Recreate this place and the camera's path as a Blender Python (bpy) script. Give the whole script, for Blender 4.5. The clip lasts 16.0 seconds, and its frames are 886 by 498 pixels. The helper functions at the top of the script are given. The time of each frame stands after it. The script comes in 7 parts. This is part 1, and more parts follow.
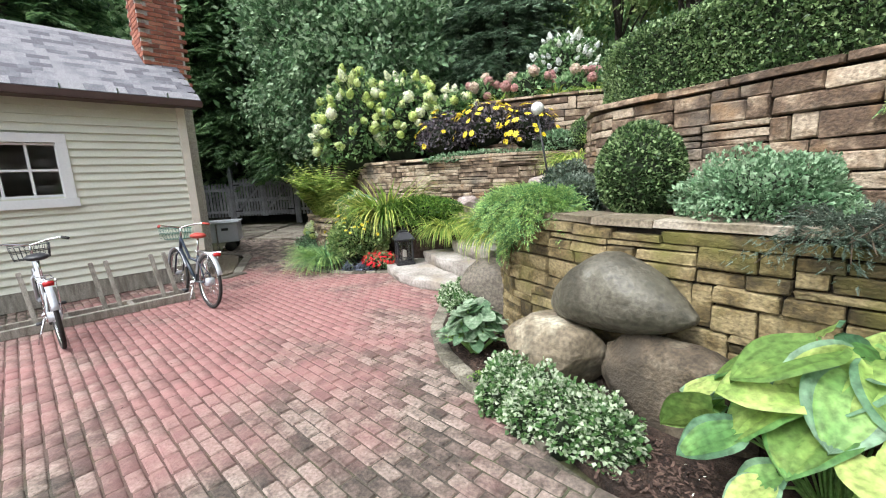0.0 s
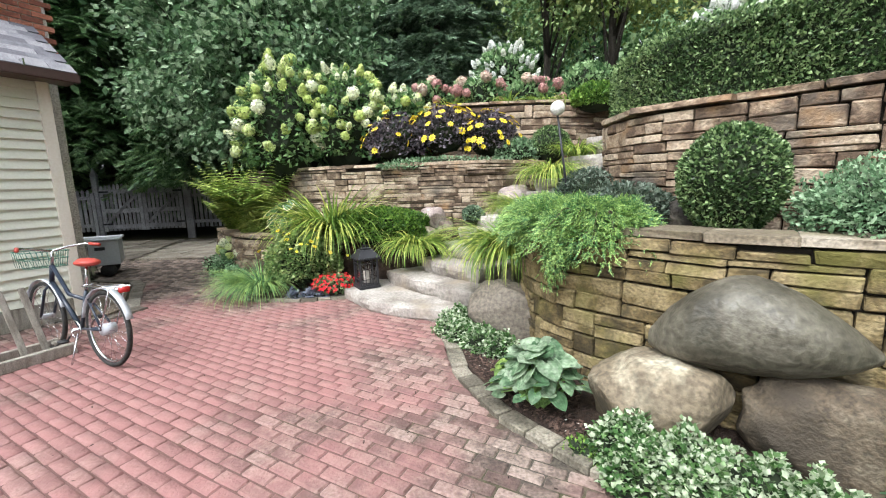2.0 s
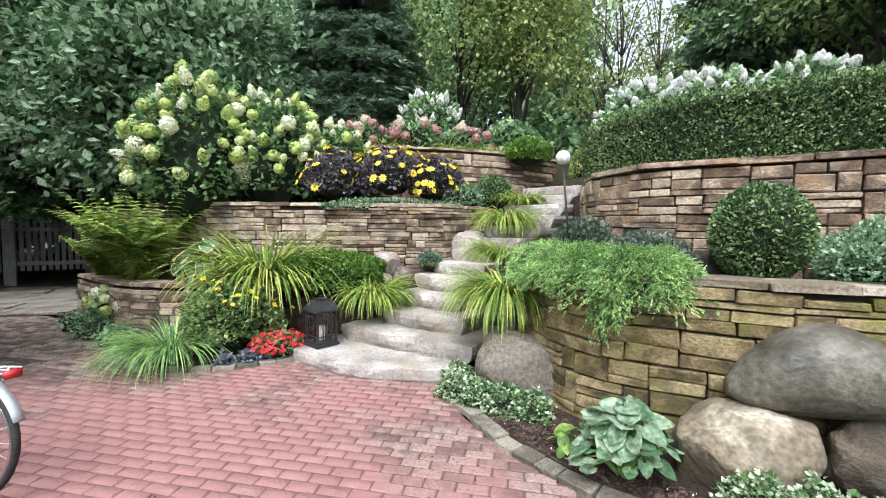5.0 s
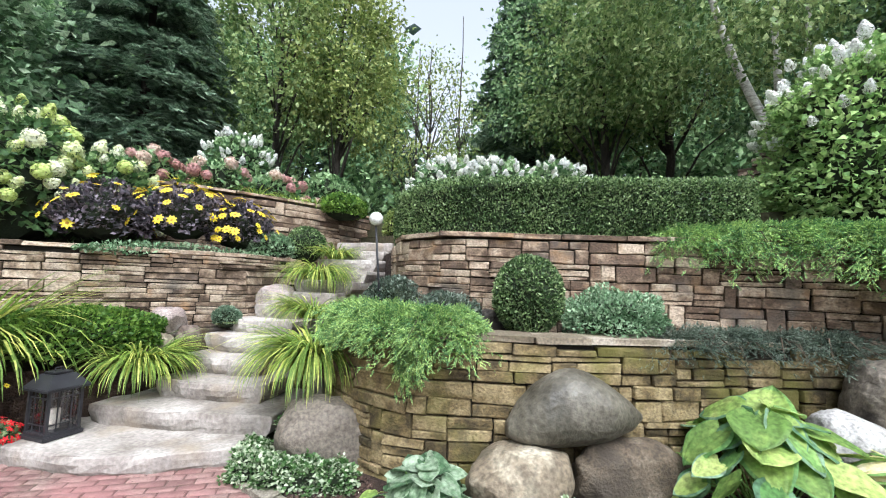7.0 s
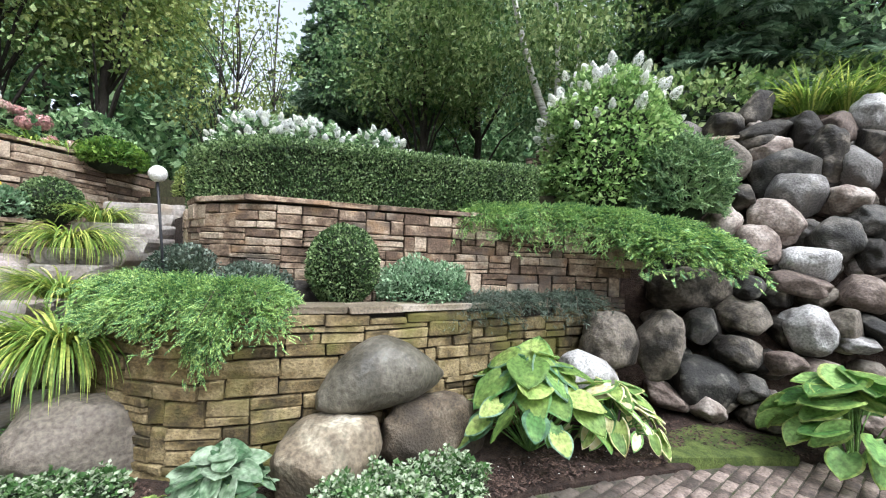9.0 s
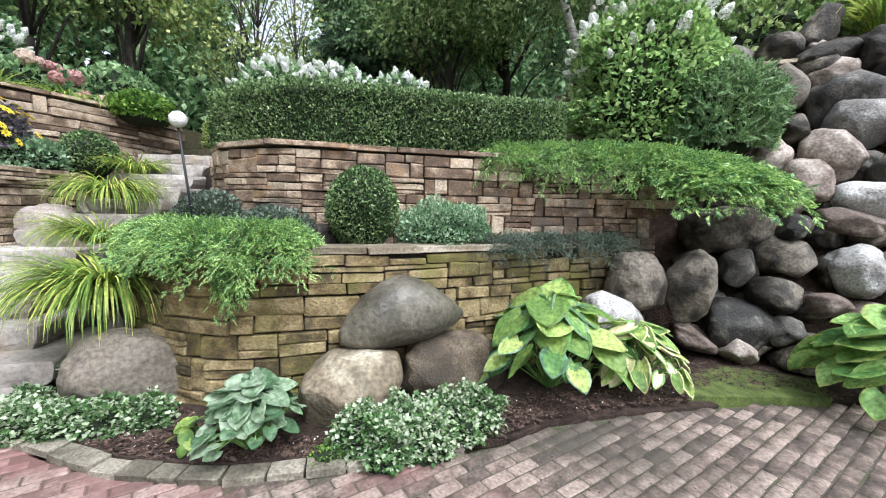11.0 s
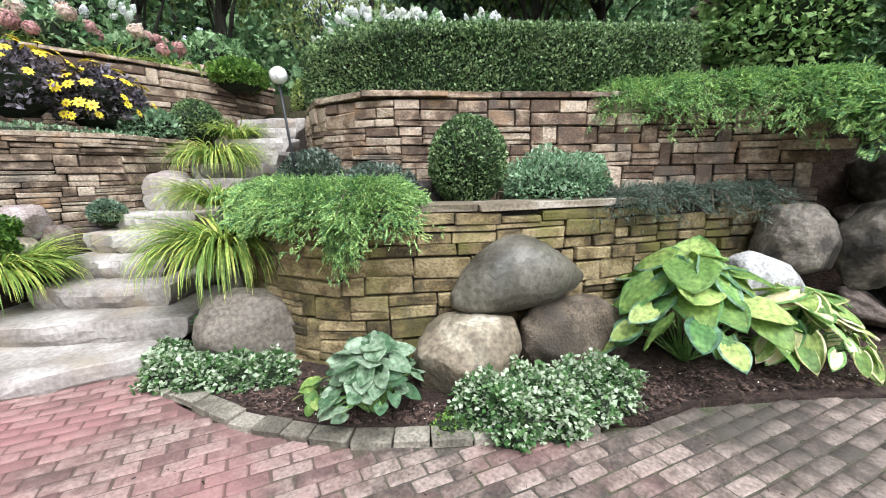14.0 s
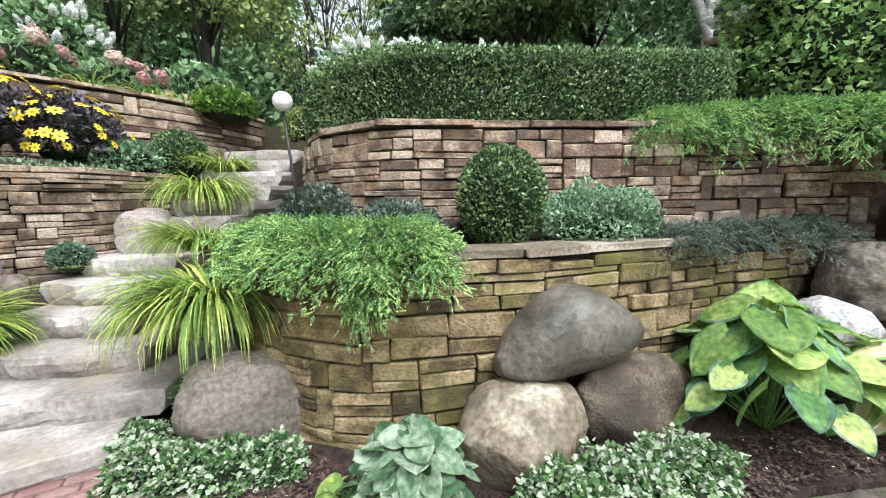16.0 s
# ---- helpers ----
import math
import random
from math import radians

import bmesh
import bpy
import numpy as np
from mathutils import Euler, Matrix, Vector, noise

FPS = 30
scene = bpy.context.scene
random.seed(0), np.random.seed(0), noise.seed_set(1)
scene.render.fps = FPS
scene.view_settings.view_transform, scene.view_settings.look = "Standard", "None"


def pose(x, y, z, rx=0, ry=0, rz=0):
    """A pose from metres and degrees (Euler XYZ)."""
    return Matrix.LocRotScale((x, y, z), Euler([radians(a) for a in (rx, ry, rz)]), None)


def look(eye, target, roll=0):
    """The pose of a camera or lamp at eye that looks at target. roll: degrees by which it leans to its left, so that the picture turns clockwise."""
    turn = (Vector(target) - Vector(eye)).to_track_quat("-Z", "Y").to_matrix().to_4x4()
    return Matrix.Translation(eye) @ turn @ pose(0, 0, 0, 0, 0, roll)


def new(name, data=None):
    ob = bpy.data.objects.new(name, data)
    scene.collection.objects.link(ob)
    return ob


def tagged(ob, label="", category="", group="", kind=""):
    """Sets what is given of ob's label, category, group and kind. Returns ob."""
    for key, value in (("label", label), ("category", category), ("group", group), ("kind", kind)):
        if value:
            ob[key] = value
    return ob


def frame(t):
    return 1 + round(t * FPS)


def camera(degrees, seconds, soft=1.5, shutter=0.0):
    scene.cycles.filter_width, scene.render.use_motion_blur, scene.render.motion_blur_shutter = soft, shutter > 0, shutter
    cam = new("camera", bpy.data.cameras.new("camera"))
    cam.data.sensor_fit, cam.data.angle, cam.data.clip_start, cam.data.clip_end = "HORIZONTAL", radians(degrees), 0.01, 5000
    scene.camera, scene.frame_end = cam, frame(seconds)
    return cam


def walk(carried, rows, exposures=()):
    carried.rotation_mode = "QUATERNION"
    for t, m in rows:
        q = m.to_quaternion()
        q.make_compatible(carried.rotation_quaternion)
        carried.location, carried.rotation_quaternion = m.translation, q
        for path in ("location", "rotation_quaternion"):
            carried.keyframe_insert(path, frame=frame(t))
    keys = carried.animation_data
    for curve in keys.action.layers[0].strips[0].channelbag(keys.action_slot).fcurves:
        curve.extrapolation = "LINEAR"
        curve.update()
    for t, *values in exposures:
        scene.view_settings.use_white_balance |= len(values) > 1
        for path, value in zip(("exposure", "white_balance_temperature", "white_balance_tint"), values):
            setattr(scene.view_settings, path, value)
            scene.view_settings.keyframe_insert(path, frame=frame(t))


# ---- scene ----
cam = camera(94.9, 16.0, soft=1.1)
PATH = [
    (0, (1.002, 0.057, 1.525), (0.737, 2.246, 1.132), -2.8),
    (0.5, (0.702, 0.298, 1.523), (0.540, 2.495, 1.122), -2.9),
    (1, (0.403, 0.488, 1.523), (0.416, 2.688, 1.101), -2.8),
    (1.5, (0.146, 0.713, 1.513), (0.312, 2.918, 1.152), -1.9),
    (2, (-0.112, 0.909, 1.521), (0.190, 3.100, 1.167), -1.7),
    (2.5, (-0.414, 1.096, 1.513), (0.054, 3.251, 1.119), -2.8),
    (3, (-0.660, 1.315, 1.492), (-0.056, 3.435, 1.095), -2.9),
    (5.5, (-1.203, 1.663, 1.542), (-0.105, 3.615, 1.525), 1.1),
    (6, (-1.203, 1.634, 1.565), (0.072, 3.474, 1.644), 1.5),
    (6.5, (-1.201, 1.621, 1.574), (0.310, 3.267, 1.721), 1.9),
    (7, (-1.177, 1.630, 1.577), (0.561, 3.030, 1.763), 2.1),
    (7.5, (-1.154, 1.621, 1.584), (0.774, 2.746, 1.770), 2.1),
    (8, (-1.135, 1.621, 1.583), (0.923, 2.490, 1.746), 2.2),
    (8.5, (-1.116, 1.617, 1.579), (1.018, 2.292, 1.701), 2.2),
    (9, (-1.104, 1.616, 1.577), (1.070, 2.155, 1.636), 2.1),
    (11.5, (-1.023, 1.513, 1.469), (1.055, 2.295, 1.167), 0.4),
    (12, (-1.017, 1.531, 1.462), (0.997, 2.452, 1.122), 0.3),
    (12.5, (-1.014, 1.633, 1.458), (0.946, 2.654, 1.093), 0.1),
    (13, (-1.006, 1.761, 1.462), (0.926, 2.826, 1.074), -0.4),
    (13.5, (-0.979, 1.831, 1.454), (0.946, 2.902, 1.047), -0.7),
    (14, (-0.893, 1.912, 1.434), (1.043, 2.955, 1.005), -0.9),
    (14.5, (-0.766, 2.037, 1.450), (1.168, 3.093, 1.047), -0.9),
    (15, (-0.692, 2.165, 1.467), (1.240, 3.247, 1.128), -0.8),
    (15.5, (-0.657, 2.323, 1.497), (1.307, 3.354, 1.195), -1.1),
    (16, (-0.632, 2.439, 1.495), (1.374, 3.400, 1.223), -1.3),
]
walk(cam, [(t, look(eye, target, roll)) for t, eye, target, roll in PATH],
     [(0, 0.36, 6050, 8), (3, 0.36, 6000, 8), (6, 0.36, 5800, 10), (16, 0.36, 5800, 10)])

# ---- light ----
SUN_EL, SUN_AZ = 58, 222
world = bpy.data.worlds.new("world")
scene.world = world
world.use_nodes = True
wn = world.node_tree.nodes
sky = wn.new("ShaderNodeTexSky")
sky.sky_type, sky.sun_disc = "NISHITA", False
sky.sun_elevation, sky.sun_rotation = radians(SUN_EL), radians(SUN_AZ)
sky.air_density, sky.dust_density, sky.ozone_density = 1.0, 7.0, 1.0
wn["Background"].inputs[1].default_value = 0.15
haze = wn.new("ShaderNodeHueSaturation")
haze.inputs["Saturation"].default_value = 0.25
haze.inputs["Value"].default_value = 2.2
world.node_tree.links.new(sky.outputs[0], haze.inputs["Color"])
world.node_tree.links.new(haze.outputs[0], wn["Background"].inputs[0])
sun = new("sun", bpy.data.lights.new("sun", "SUN"))
sun.data.energy, sun.data.angle, sun.data.color = 0.6, radians(22), (1.0, 0.96, 0.9)
az, el = radians(SUN_AZ), radians(SUN_EL)
sun.matrix_world = look((math.sin(az) * math.cos(el) * 30, math.cos(az) * math.cos(el) * 30, math.sin(el) * 30), (0, 0, 0))

RNG = np.random.default_rng(7)


# ---- materials ----
def mat(name, cols, scale=6.0, rough=0.8, bump=0.3, bscale=60.0, island=0.0, objrand=0.0, metal=0.0, spec=0.4,
        leaf=0.0, stain=None, stain2=None, stretch=(1, 1, 1), detail=6.0, relief=0.01, contrast=1.0, grain=1.0):
    """Noise between the colours, fine grain on top, bump; random tone per piece; leaf: part of light let through."""
    m = bpy.data.materials.new(name)
    m.use_nodes = True
    nt = m.node_tree
    n, l = nt.nodes, nt.links
    bs = n["Principled BSDF"]
    oi = n.new("ShaderNodeObjectInfo")
    mp = n.new("ShaderNodeMapping")
    mp.inputs["Scale"].default_value = stretch
    sh = n.new("ShaderNodeVectorMath")
    sh.operation = "MULTIPLY_ADD"
    sh.inputs[1].default_value = (37.0, 53.0, 29.0)
    l.new(oi.outputs["Random"], sh.inputs[0])
    l.new(ge_pos(n), sh.inputs[2])
    l.new(sh.outputs[0], mp.inputs["Vector"])
    nz = n.new("ShaderNodeTexNoise")
    nz.inputs["Scale"].default_value, nz.inputs["Detail"].default_value = scale, detail
    l.new(mp.outputs[0], nz.inputs["Vector"])
    rp = n.new("ShaderNodeValToRGB")
    el_ = rp.color_ramp.elements
    while len(el_) < len(cols):
        el_.new(0.5)
    for k, c in enumerate(cols):
        el_[k].position = 0.5 + (0.4 * k / max(1, len(cols) - 1) - 0.2) / contrast
        el_[k].color = (*c, 1)
    fac = nz.outputs["Fac"]
    if island or objrand:
        ge = n.new("ShaderNodeNewGeometry")
        src = ge.outputs["Random Per Island"] if island else oi.outputs["Random"]
        mr = n.new("ShaderNodeMapRange")
        amt = island or objrand
        mr.inputs["To Min"].default_value, mr.inputs["To Max"].default_value = -amt / 2, amt / 2
        l.new(src, mr.inputs["Value"])
        ad = n.new("ShaderNodeMath")
        l.new(fac, ad.inputs[0])
        l.new(mr.outputs[0], ad.inputs[1])
        fac = ad.outputs[0]
    l.new(fac, rp.inputs["Fac"])
    col = rp.outputs["Color"]
    fine = n.new("ShaderNodeTexNoise")
    fine.inputs["Scale"].default_value, fine.inputs["Detail"].default_value = bscale, 4.0
    l.new(mp.outputs[0], fine.inputs["Vector"])
    mx = n.new("ShaderNodeMix")
    mx.data_type, mx.blend_type = "RGBA", "OVERLAY"
    mx.inputs["Factor"].default_value = 0.5 * grain
    l.new(col, mx.inputs["A"])
    gr = n.new("ShaderNodeCombineColor")
    crisp = n.new("ShaderNodeMapRange")
    crisp.inputs["From Min"].default_value, crisp.inputs["From Max"].default_value = 0.3, 0.7
    crisp.inputs["To Min"].default_value, crisp.inputs["To Max"].default_value = 0.08, 0.92
    l.new(fine.outputs["Fac"], crisp.inputs["Value"])
    for k in range(3):
        l.new(crisp.outputs[0], gr.inputs[k])
    l.new(gr.outputs[0], mx.inputs["B"])
    col = mx.outputs["Result"]
    for sc, thr, c, where in [q for q in (stain, stain2) if q]:
        sn = n.new("ShaderNodeTexNoise")
        sn.inputs["Scale"].default_value, sn.inputs["Detail"].default_value = sc, 5.0
        l.new(ge_pos(n), sn.inputs["Vector"])
        val = sn.outputs["Fac"]
        if isinstance(where, tuple):
            ds = n.new("ShaderNodeVectorMath")
            ds.operation = "DISTANCE"
            ds.inputs[1].default_value = where[:3]
            l.new(ge_pos(n), ds.inputs[0])
            fall = n.new("ShaderNodeMath")
            fall.operation = "MULTIPLY_ADD"
            fall.inputs[1].default_value, fall.inputs[2].default_value = -where[3], where[4]
            l.new(ds.outputs["Value"], fall.inputs[0])
            both = n.new("ShaderNodeMath")
            l.new(val, both.inputs[0])
            l.new(fall.outputs[0], both.inputs[1])
            val = both.outputs[0]
        sr = n.new("ShaderNodeMapRange")
        soft_edge = 0.09 if isinstance(where, tuple) else 0.0
        sr.inputs["From Min"].default_value, sr.inputs["From Max"].default_value = thr - 0.06 - soft_edge, thr + 0.1 + soft_edge
        l.new(val, sr.inputs["Value"])
        sr.inputs["To Max"].default_value = 0.85
        m2 = n.new("ShaderNodeMix")
        m2.data_type = "RGBA"
        l.new(sr.outputs[0], m2.inputs["Factor"])
        l.new(col, m2.inputs["A"])
        m2.inputs["B"].default_value = (*c, 1)
        col = m2.outputs["Result"]
    l.new(col, bs.inputs["Base Color"])
    bs.inputs["Roughness"].default_value, bs.inputs["Metallic"].default_value = rough, metal
    bs.inputs["Specular IOR Level"].default_value = spec
    if bump:
        bp = n.new("ShaderNodeBump")
        bp.inputs["Strength"].default_value, bp.inputs["Distance"].default_value = bump, relief
        l.new(fine.outputs["Fac"], bp.inputs["Height"])
        l.new(bp.outputs[0], bs.inputs["Normal"])
    if leaf:
        tr = n.new("ShaderNodeBsdfTranslucent")
        l.new(col, tr.inputs["Color"])
        ms = n.new("ShaderNodeMixShader")
        ms.inputs[0].default_value = leaf
        l.new(bs.outputs[0], ms.inputs[1])
        l.new(tr.outputs[0], ms.inputs[2])
        l.new(ms.outputs[0], n["Material Output"].inputs["Surface"])
    return m


def ge_pos(n):
    return n.new("ShaderNodeNewGeometry").outputs["Position"]


def foliage(name, *cols, rough=0.55, leaf=0.38, island=0.6, scale=2.0, objrand=0.0):
    cols = [tuple(min(0.9, k * c) for k, c in zip((1.45, 1.33, 1.75), col)) for col in cols]
    return mat(name, cols, scale=scale, rough=rough, bump=0.0, bscale=30, island=island, objrand=objrand, leaf=leaf, spec=0.35)


M = {}
M["stone_low"] = mat("stone_mossy", [(0.052, 0.038, 0.016), (0.145, 0.106, 0.046), (0.25, 0.195, 0.10)], 7, 0.85, 0.8, 45, objrand=0.3, stain=(2.3, 0.56, (0.125, 0.115, 0.026), "world"), stain2=(3.7, 0.62, (0.045, 0.037, 0.022), "world"), stretch=(1, 1, 1.3), contrast=1.35, detail=12, relief=0.014)
M["stone_up"] = mat("stone_brown", [(0.095, 0.062, 0.04), (0.235, 0.168, 0.112), (0.39, 0.31, 0.225)], 7, 0.85, 0.8, 45, objrand=0.42, stain=(2.6, 0.60, (0.10, 0.085, 0.07), "world"), stain2=(4.5, 0.64, (0.27, 0.165, 0.085), "world"), stretch=(1, 1, 1.3), contrast=1.35, detail=12, relief=0.014)
M["stone_mid"] = mat("stone_greybrown", [(0.095, 0.066, 0.043), (0.245, 0.182, 0.124), (0.40, 0.325, 0.24)], 7, 0.85, 0.8, 45, objrand=0.42, stain=(2.4, 0.60, (0.09, 0.08, 0.07), "world"), stain2=(4.2, 0.66, (0.33, 0.20, 0.10), "world"), stretch=(1, 1, 1.3), contrast=1.35, detail=12, relief=0.014)
M["cap"] = mat("cap_stone", [(0.13, 0.105, 0.07), (0.22, 0.183, 0.13), (0.30, 0.262, 0.205)], 4, 0.85, 0.5, 50, objrand=0.5, stain=(2.2, 0.60, (0.16, 0.14, 0.08), "world"), contrast=1.35, detail=10)
M["step"] = mat("limestone_step", [(0.2, 0.175, 0.15), (0.31, 0.28, 0.25), (0.4, 0.37, 0.335)], 3, 0.85, 0.6, 30, objrand=0.3, stain=(2.5, 0.60, (0.27, 0.22, 0.16), "world"), contrast=1.1, detail=10, grain=0.6)
M["gap"] = mat("joint_dark", [(0.012, 0.01, 0.007), (0.03, 0.024, 0.016)], 8, 0.95, 0.4)
M["soil"] = mat("mulch_soil", [(0.017, 0.010, 0.006), (0.038, 0.022, 0.015), (0.064, 0.041, 0.028)], 14, 0.95, 1.0, 70, relief=0.03)
M["ground"] = mat("forest_floor", [(0.03, 0.035, 0.012), (0.06, 0.05, 0.025)], 2, 0.95, 0.6, 25)
M["granite_grey"] = mat("granite_grey", [(0.045, 0.040, 0.028), (0.085, 0.077, 0.057), (0.14, 0.128, 0.098)], 3, 0.5, 0.8, 28, stain=(11.0, 0.72, (0.24, 0.23, 0.2), "world"), stain2=(2.2, 0.60, (0.055, 0.052, 0.036), "world"), contrast=1.1, relief=0.012, detail=10)
M["granite_pale"] = mat("granite_pale", [(0.15, 0.12, 0.08), (0.33, 0.29, 0.21), (0.52, 0.48, 0.385)], 3, 0.8, 0.9, 30, objrand=0.3, stain=(3.6, 0.57, (0.085, 0.075, 0.05), "object"), contrast=1.7, relief=0.015, detail=10)
M["granite_brown"] = mat("granite_brown", [(0.018, 0.015, 0.011), (0.052, 0.044, 0.033), (0.135, 0.115, 0.09)], 5, 0.75, 0.9, 32, objrand=0.5, stain=(5.0, 0.68, (0.22, 0.20, 0.165), "object"), contrast=2.0, relief=0.015, detail=10)
M["granite_tan"] = mat("granite_tan", [(0.035, 0.026, 0.016), (0.082, 0.062, 0.04), (0.14, 0.115, 0.08)], 5, 0.8, 0.9, 50, stain=(3.0, 0.60, (0.05, 0.04, 0.028), "world"), contrast=1.5, relief=0.015, detail=10)
M["granite_dark"] = mat("granite_dark", [(0.02, 0.019, 0.016), (0.055, 0.051, 0.043), (0.11, 0.10, 0.085)], 6, 0.7, 0.9, 45, objrand=0.4, stain=(7.0, 0.66, (0.24, 0.23, 0.19), "world"), contrast=1.6, relief=0.012, detail=10)
M["granite_white"] = mat("granite_white", [(0.13, 0.122, 0.112), (0.25, 0.24, 0.225), (0.38, 0.37, 0.35)], 5, 0.75, 0.8, 45, objrand=0.4, stain=(4.0, 0.62, (0.12, 0.105, 0.085), "world"), contrast=1.5, relief=0.012, detail=10)
M["granite_rose"] = mat("granite_rose", [(0.22, 0.175, 0.155), (0.35, 0.295, 0.27), (0.46, 0.41, 0.38)], 6, 0.75, 0.5, 60, objrand=0.3, contrast=1.2, detail=10)
M["granite_pink"] = mat("granite_pink", [(0.10, 0.075, 0.06), (0.20, 0.158, 0.13), (0.33, 0.285, 0.245)], 5, 0.8, 0.8, 35, objrand=0.5, contrast=1.5, relief=0.012, detail=10)
M["box_leaf"] = foliage("boxwood_leaf", (0.03, 0.065, 0.016), (0.07, 0.13, 0.034), (0.21, 0.31, 0.105), rough=0.35, island=0.85)
M["catmint"] = foliage("catmint_leaf", (0.06, 0.125, 0.045), (0.13, 0.235, 0.095), (0.23, 0.345, 0.165))
# near-black: the shade inside foliage, put into the colour of added solids
M["shade_core"] = mat("shrub_shade_core", [(0.008, 0.012, 0.005), (0.015, 0.025, 0.008)], 5, 0.95, 0.0)
M["dark_leaf"] = foliage("dark_leaf", (0.05, 0.115, 0.036), (0.13, 0.23, 0.073), (0.235, 0.36, 0.14))
M["maple_leaf"] = foliage("silver_green_leaf", (0.045, 0.095, 0.032), (0.105, 0.195, 0.07), (0.23, 0.33, 0.155))
M["spruce"] = foliage("blue_spruce_needle", (0.04, 0.08, 0.035), (0.10, 0.165, 0.08), (0.18, 0.26, 0.135), leaf=0.25)
M["cotoneaster"] = foliage("cotoneaster_leaf", (0.025, 0.045, 0.022), (0.06, 0.09, 0.048), (0.13, 0.17, 0.10), leaf=0.2)
M["cedar"] = foliage("cedar_frond", (0.03, 0.07, 0.02), (0.07, 0.14, 0.045), (0.13, 0.22, 0.07), leaf=0.3)
M["light_leaf"] = foliage("yellow_green_leaf", (0.09, 0.14, 0.025), (0.17, 0.24, 0.05), (0.28, 0.34, 0.09))
M["birch_leaf"] = foliage("birch_leaf", (0.07, 0.135, 0.03), (0.15, 0.235, 0.06), (0.26, 0.345, 0.11))
M["juniper"] = foliage("juniper_frond", (0.055, 0.14, 0.042), (0.15, 0.29, 0.072), (0.30, 0.44, 0.105), leaf=0.3, scale=6, island=0.8)
M["yew"] = foliage("yew_needle", (0.035, 0.09, 0.01), (0.08, 0.17, 0.02), (0.15, 0.26, 0.035))
M["grass_blade"] = foliage("daylily_blade", (0.10, 0.18, 0.025), (0.19, 0.30, 0.04), (0.36, 0.42, 0.08), island=1.0)
M["far_needle"] = foliage("far_conifer", (0.012, 0.03, 0.014), (0.03, 0.055, 0.028), (0.055, 0.09, 0.045), leaf=0.1)
M["cedar_bright"] = foliage("cypress_frond", (0.05, 0.11, 0.035), (0.12, 0.215, 0.07), (0.21, 0.32, 0.11), leaf=0.3)
M["bark"] = mat("bark_dark", [(0.025, 0.02, 0.015), (0.06, 0.05, 0.04)], 6, 0.9, 1.0, 30, stretch=(4, 4, 1), relief=0.03)
M["birch_bark"] = mat("birch_bark", [(0.30, 0.28, 0.25), (0.55, 0.52, 0.48), (0.65, 0.63, 0.58)], 5, 0.75, 0.4, 20, stretch=(1, 1, 5))


# ---- building helpers ----
def mesh_np(name, v, f):
    """A mesh from arrays: v (n, 3), f (m, k) with k corners each."""
    me = bpy.data.meshes.new(name)
    v, f = np.asarray(v, np.float32), np.asarray(f, np.int32)
    me.vertices.add(len(v))
    me.vertices.foreach_set("co", v.ravel())
    me.loops.add(f.size)
    me.loops.foreach_set("vertex_index", f.ravel())
    me.polygons.add(len(f))
    me.polygons.foreach_set("loop_start", np.arange(0, f.size, f.shape[1], dtype=np.int32))
    me.update(calc_edges=True)
    return me


def hold(ob, parent):
    if parent is not None:
        ob.parent = parent
        ob.matrix_parent_inverse = parent.matrix_basis.inverted()
    return ob


def part(name, shape, material, parent=None, label="", smooth=False, m=None):
    """One mesh object, from a bmesh or a mesh, under a thing or a part; shapes are in world places unless m is given."""
    if isinstance(shape, bmesh.types.BMesh):
        me = bpy.data.meshes.new(name)
        bmesh.ops.recalc_face_normals(shape, faces=shape.faces)
        shape.to_mesh(me)
        shape.free()
    else:
        me = shape
    if material is not None and not me.materials:
        me.materials.append(material)
    if smooth:
        me.polygons.foreach_set("use_smooth", [True] * len(me.polygons))
    ob = new(name, me)
    if m is not None:
        ob.matrix_basis = m
    hold(ob, parent)
    if label:
        ob["label"] = label
    return ob


def thing(name, label, category, at=(0, 0, 0), group="", kind=""):
    ob = new(name)
    ob.empty_display_size = 0.1
    ob.matrix_basis = Matrix.Translation(at)
    return tagged(ob, label, category, group, kind)


def box(bm, x0, y0, z0, x1, y1, z1, m=None, bevel=0.0):
    r = bmesh.ops.create_cube(bm, size=1.0)
    vs = r["verts"]
    for v in vs:
        v.co = Vector(((x0 + x1) / 2 + v.co.x * (x1 - x0), (y0 + y1) / 2 + v.co.y * (y1 - y0), (z0 + z1) / 2 + v.co.z * (z1 - z0)))
    if bevel:
        es = list({e for v in vs for e in v.link_edges})
        vs = list({v for f in bmesh.ops.bevel(bm, geom=es, offset=bevel, segments=2, affect="EDGES")["faces"] for v in f.verts} | {v for v in vs if v.is_valid})
    if m is not None:
        bmesh.ops.transform(bm, matrix=m, verts=[v for v in vs if v.is_valid])
    return vs


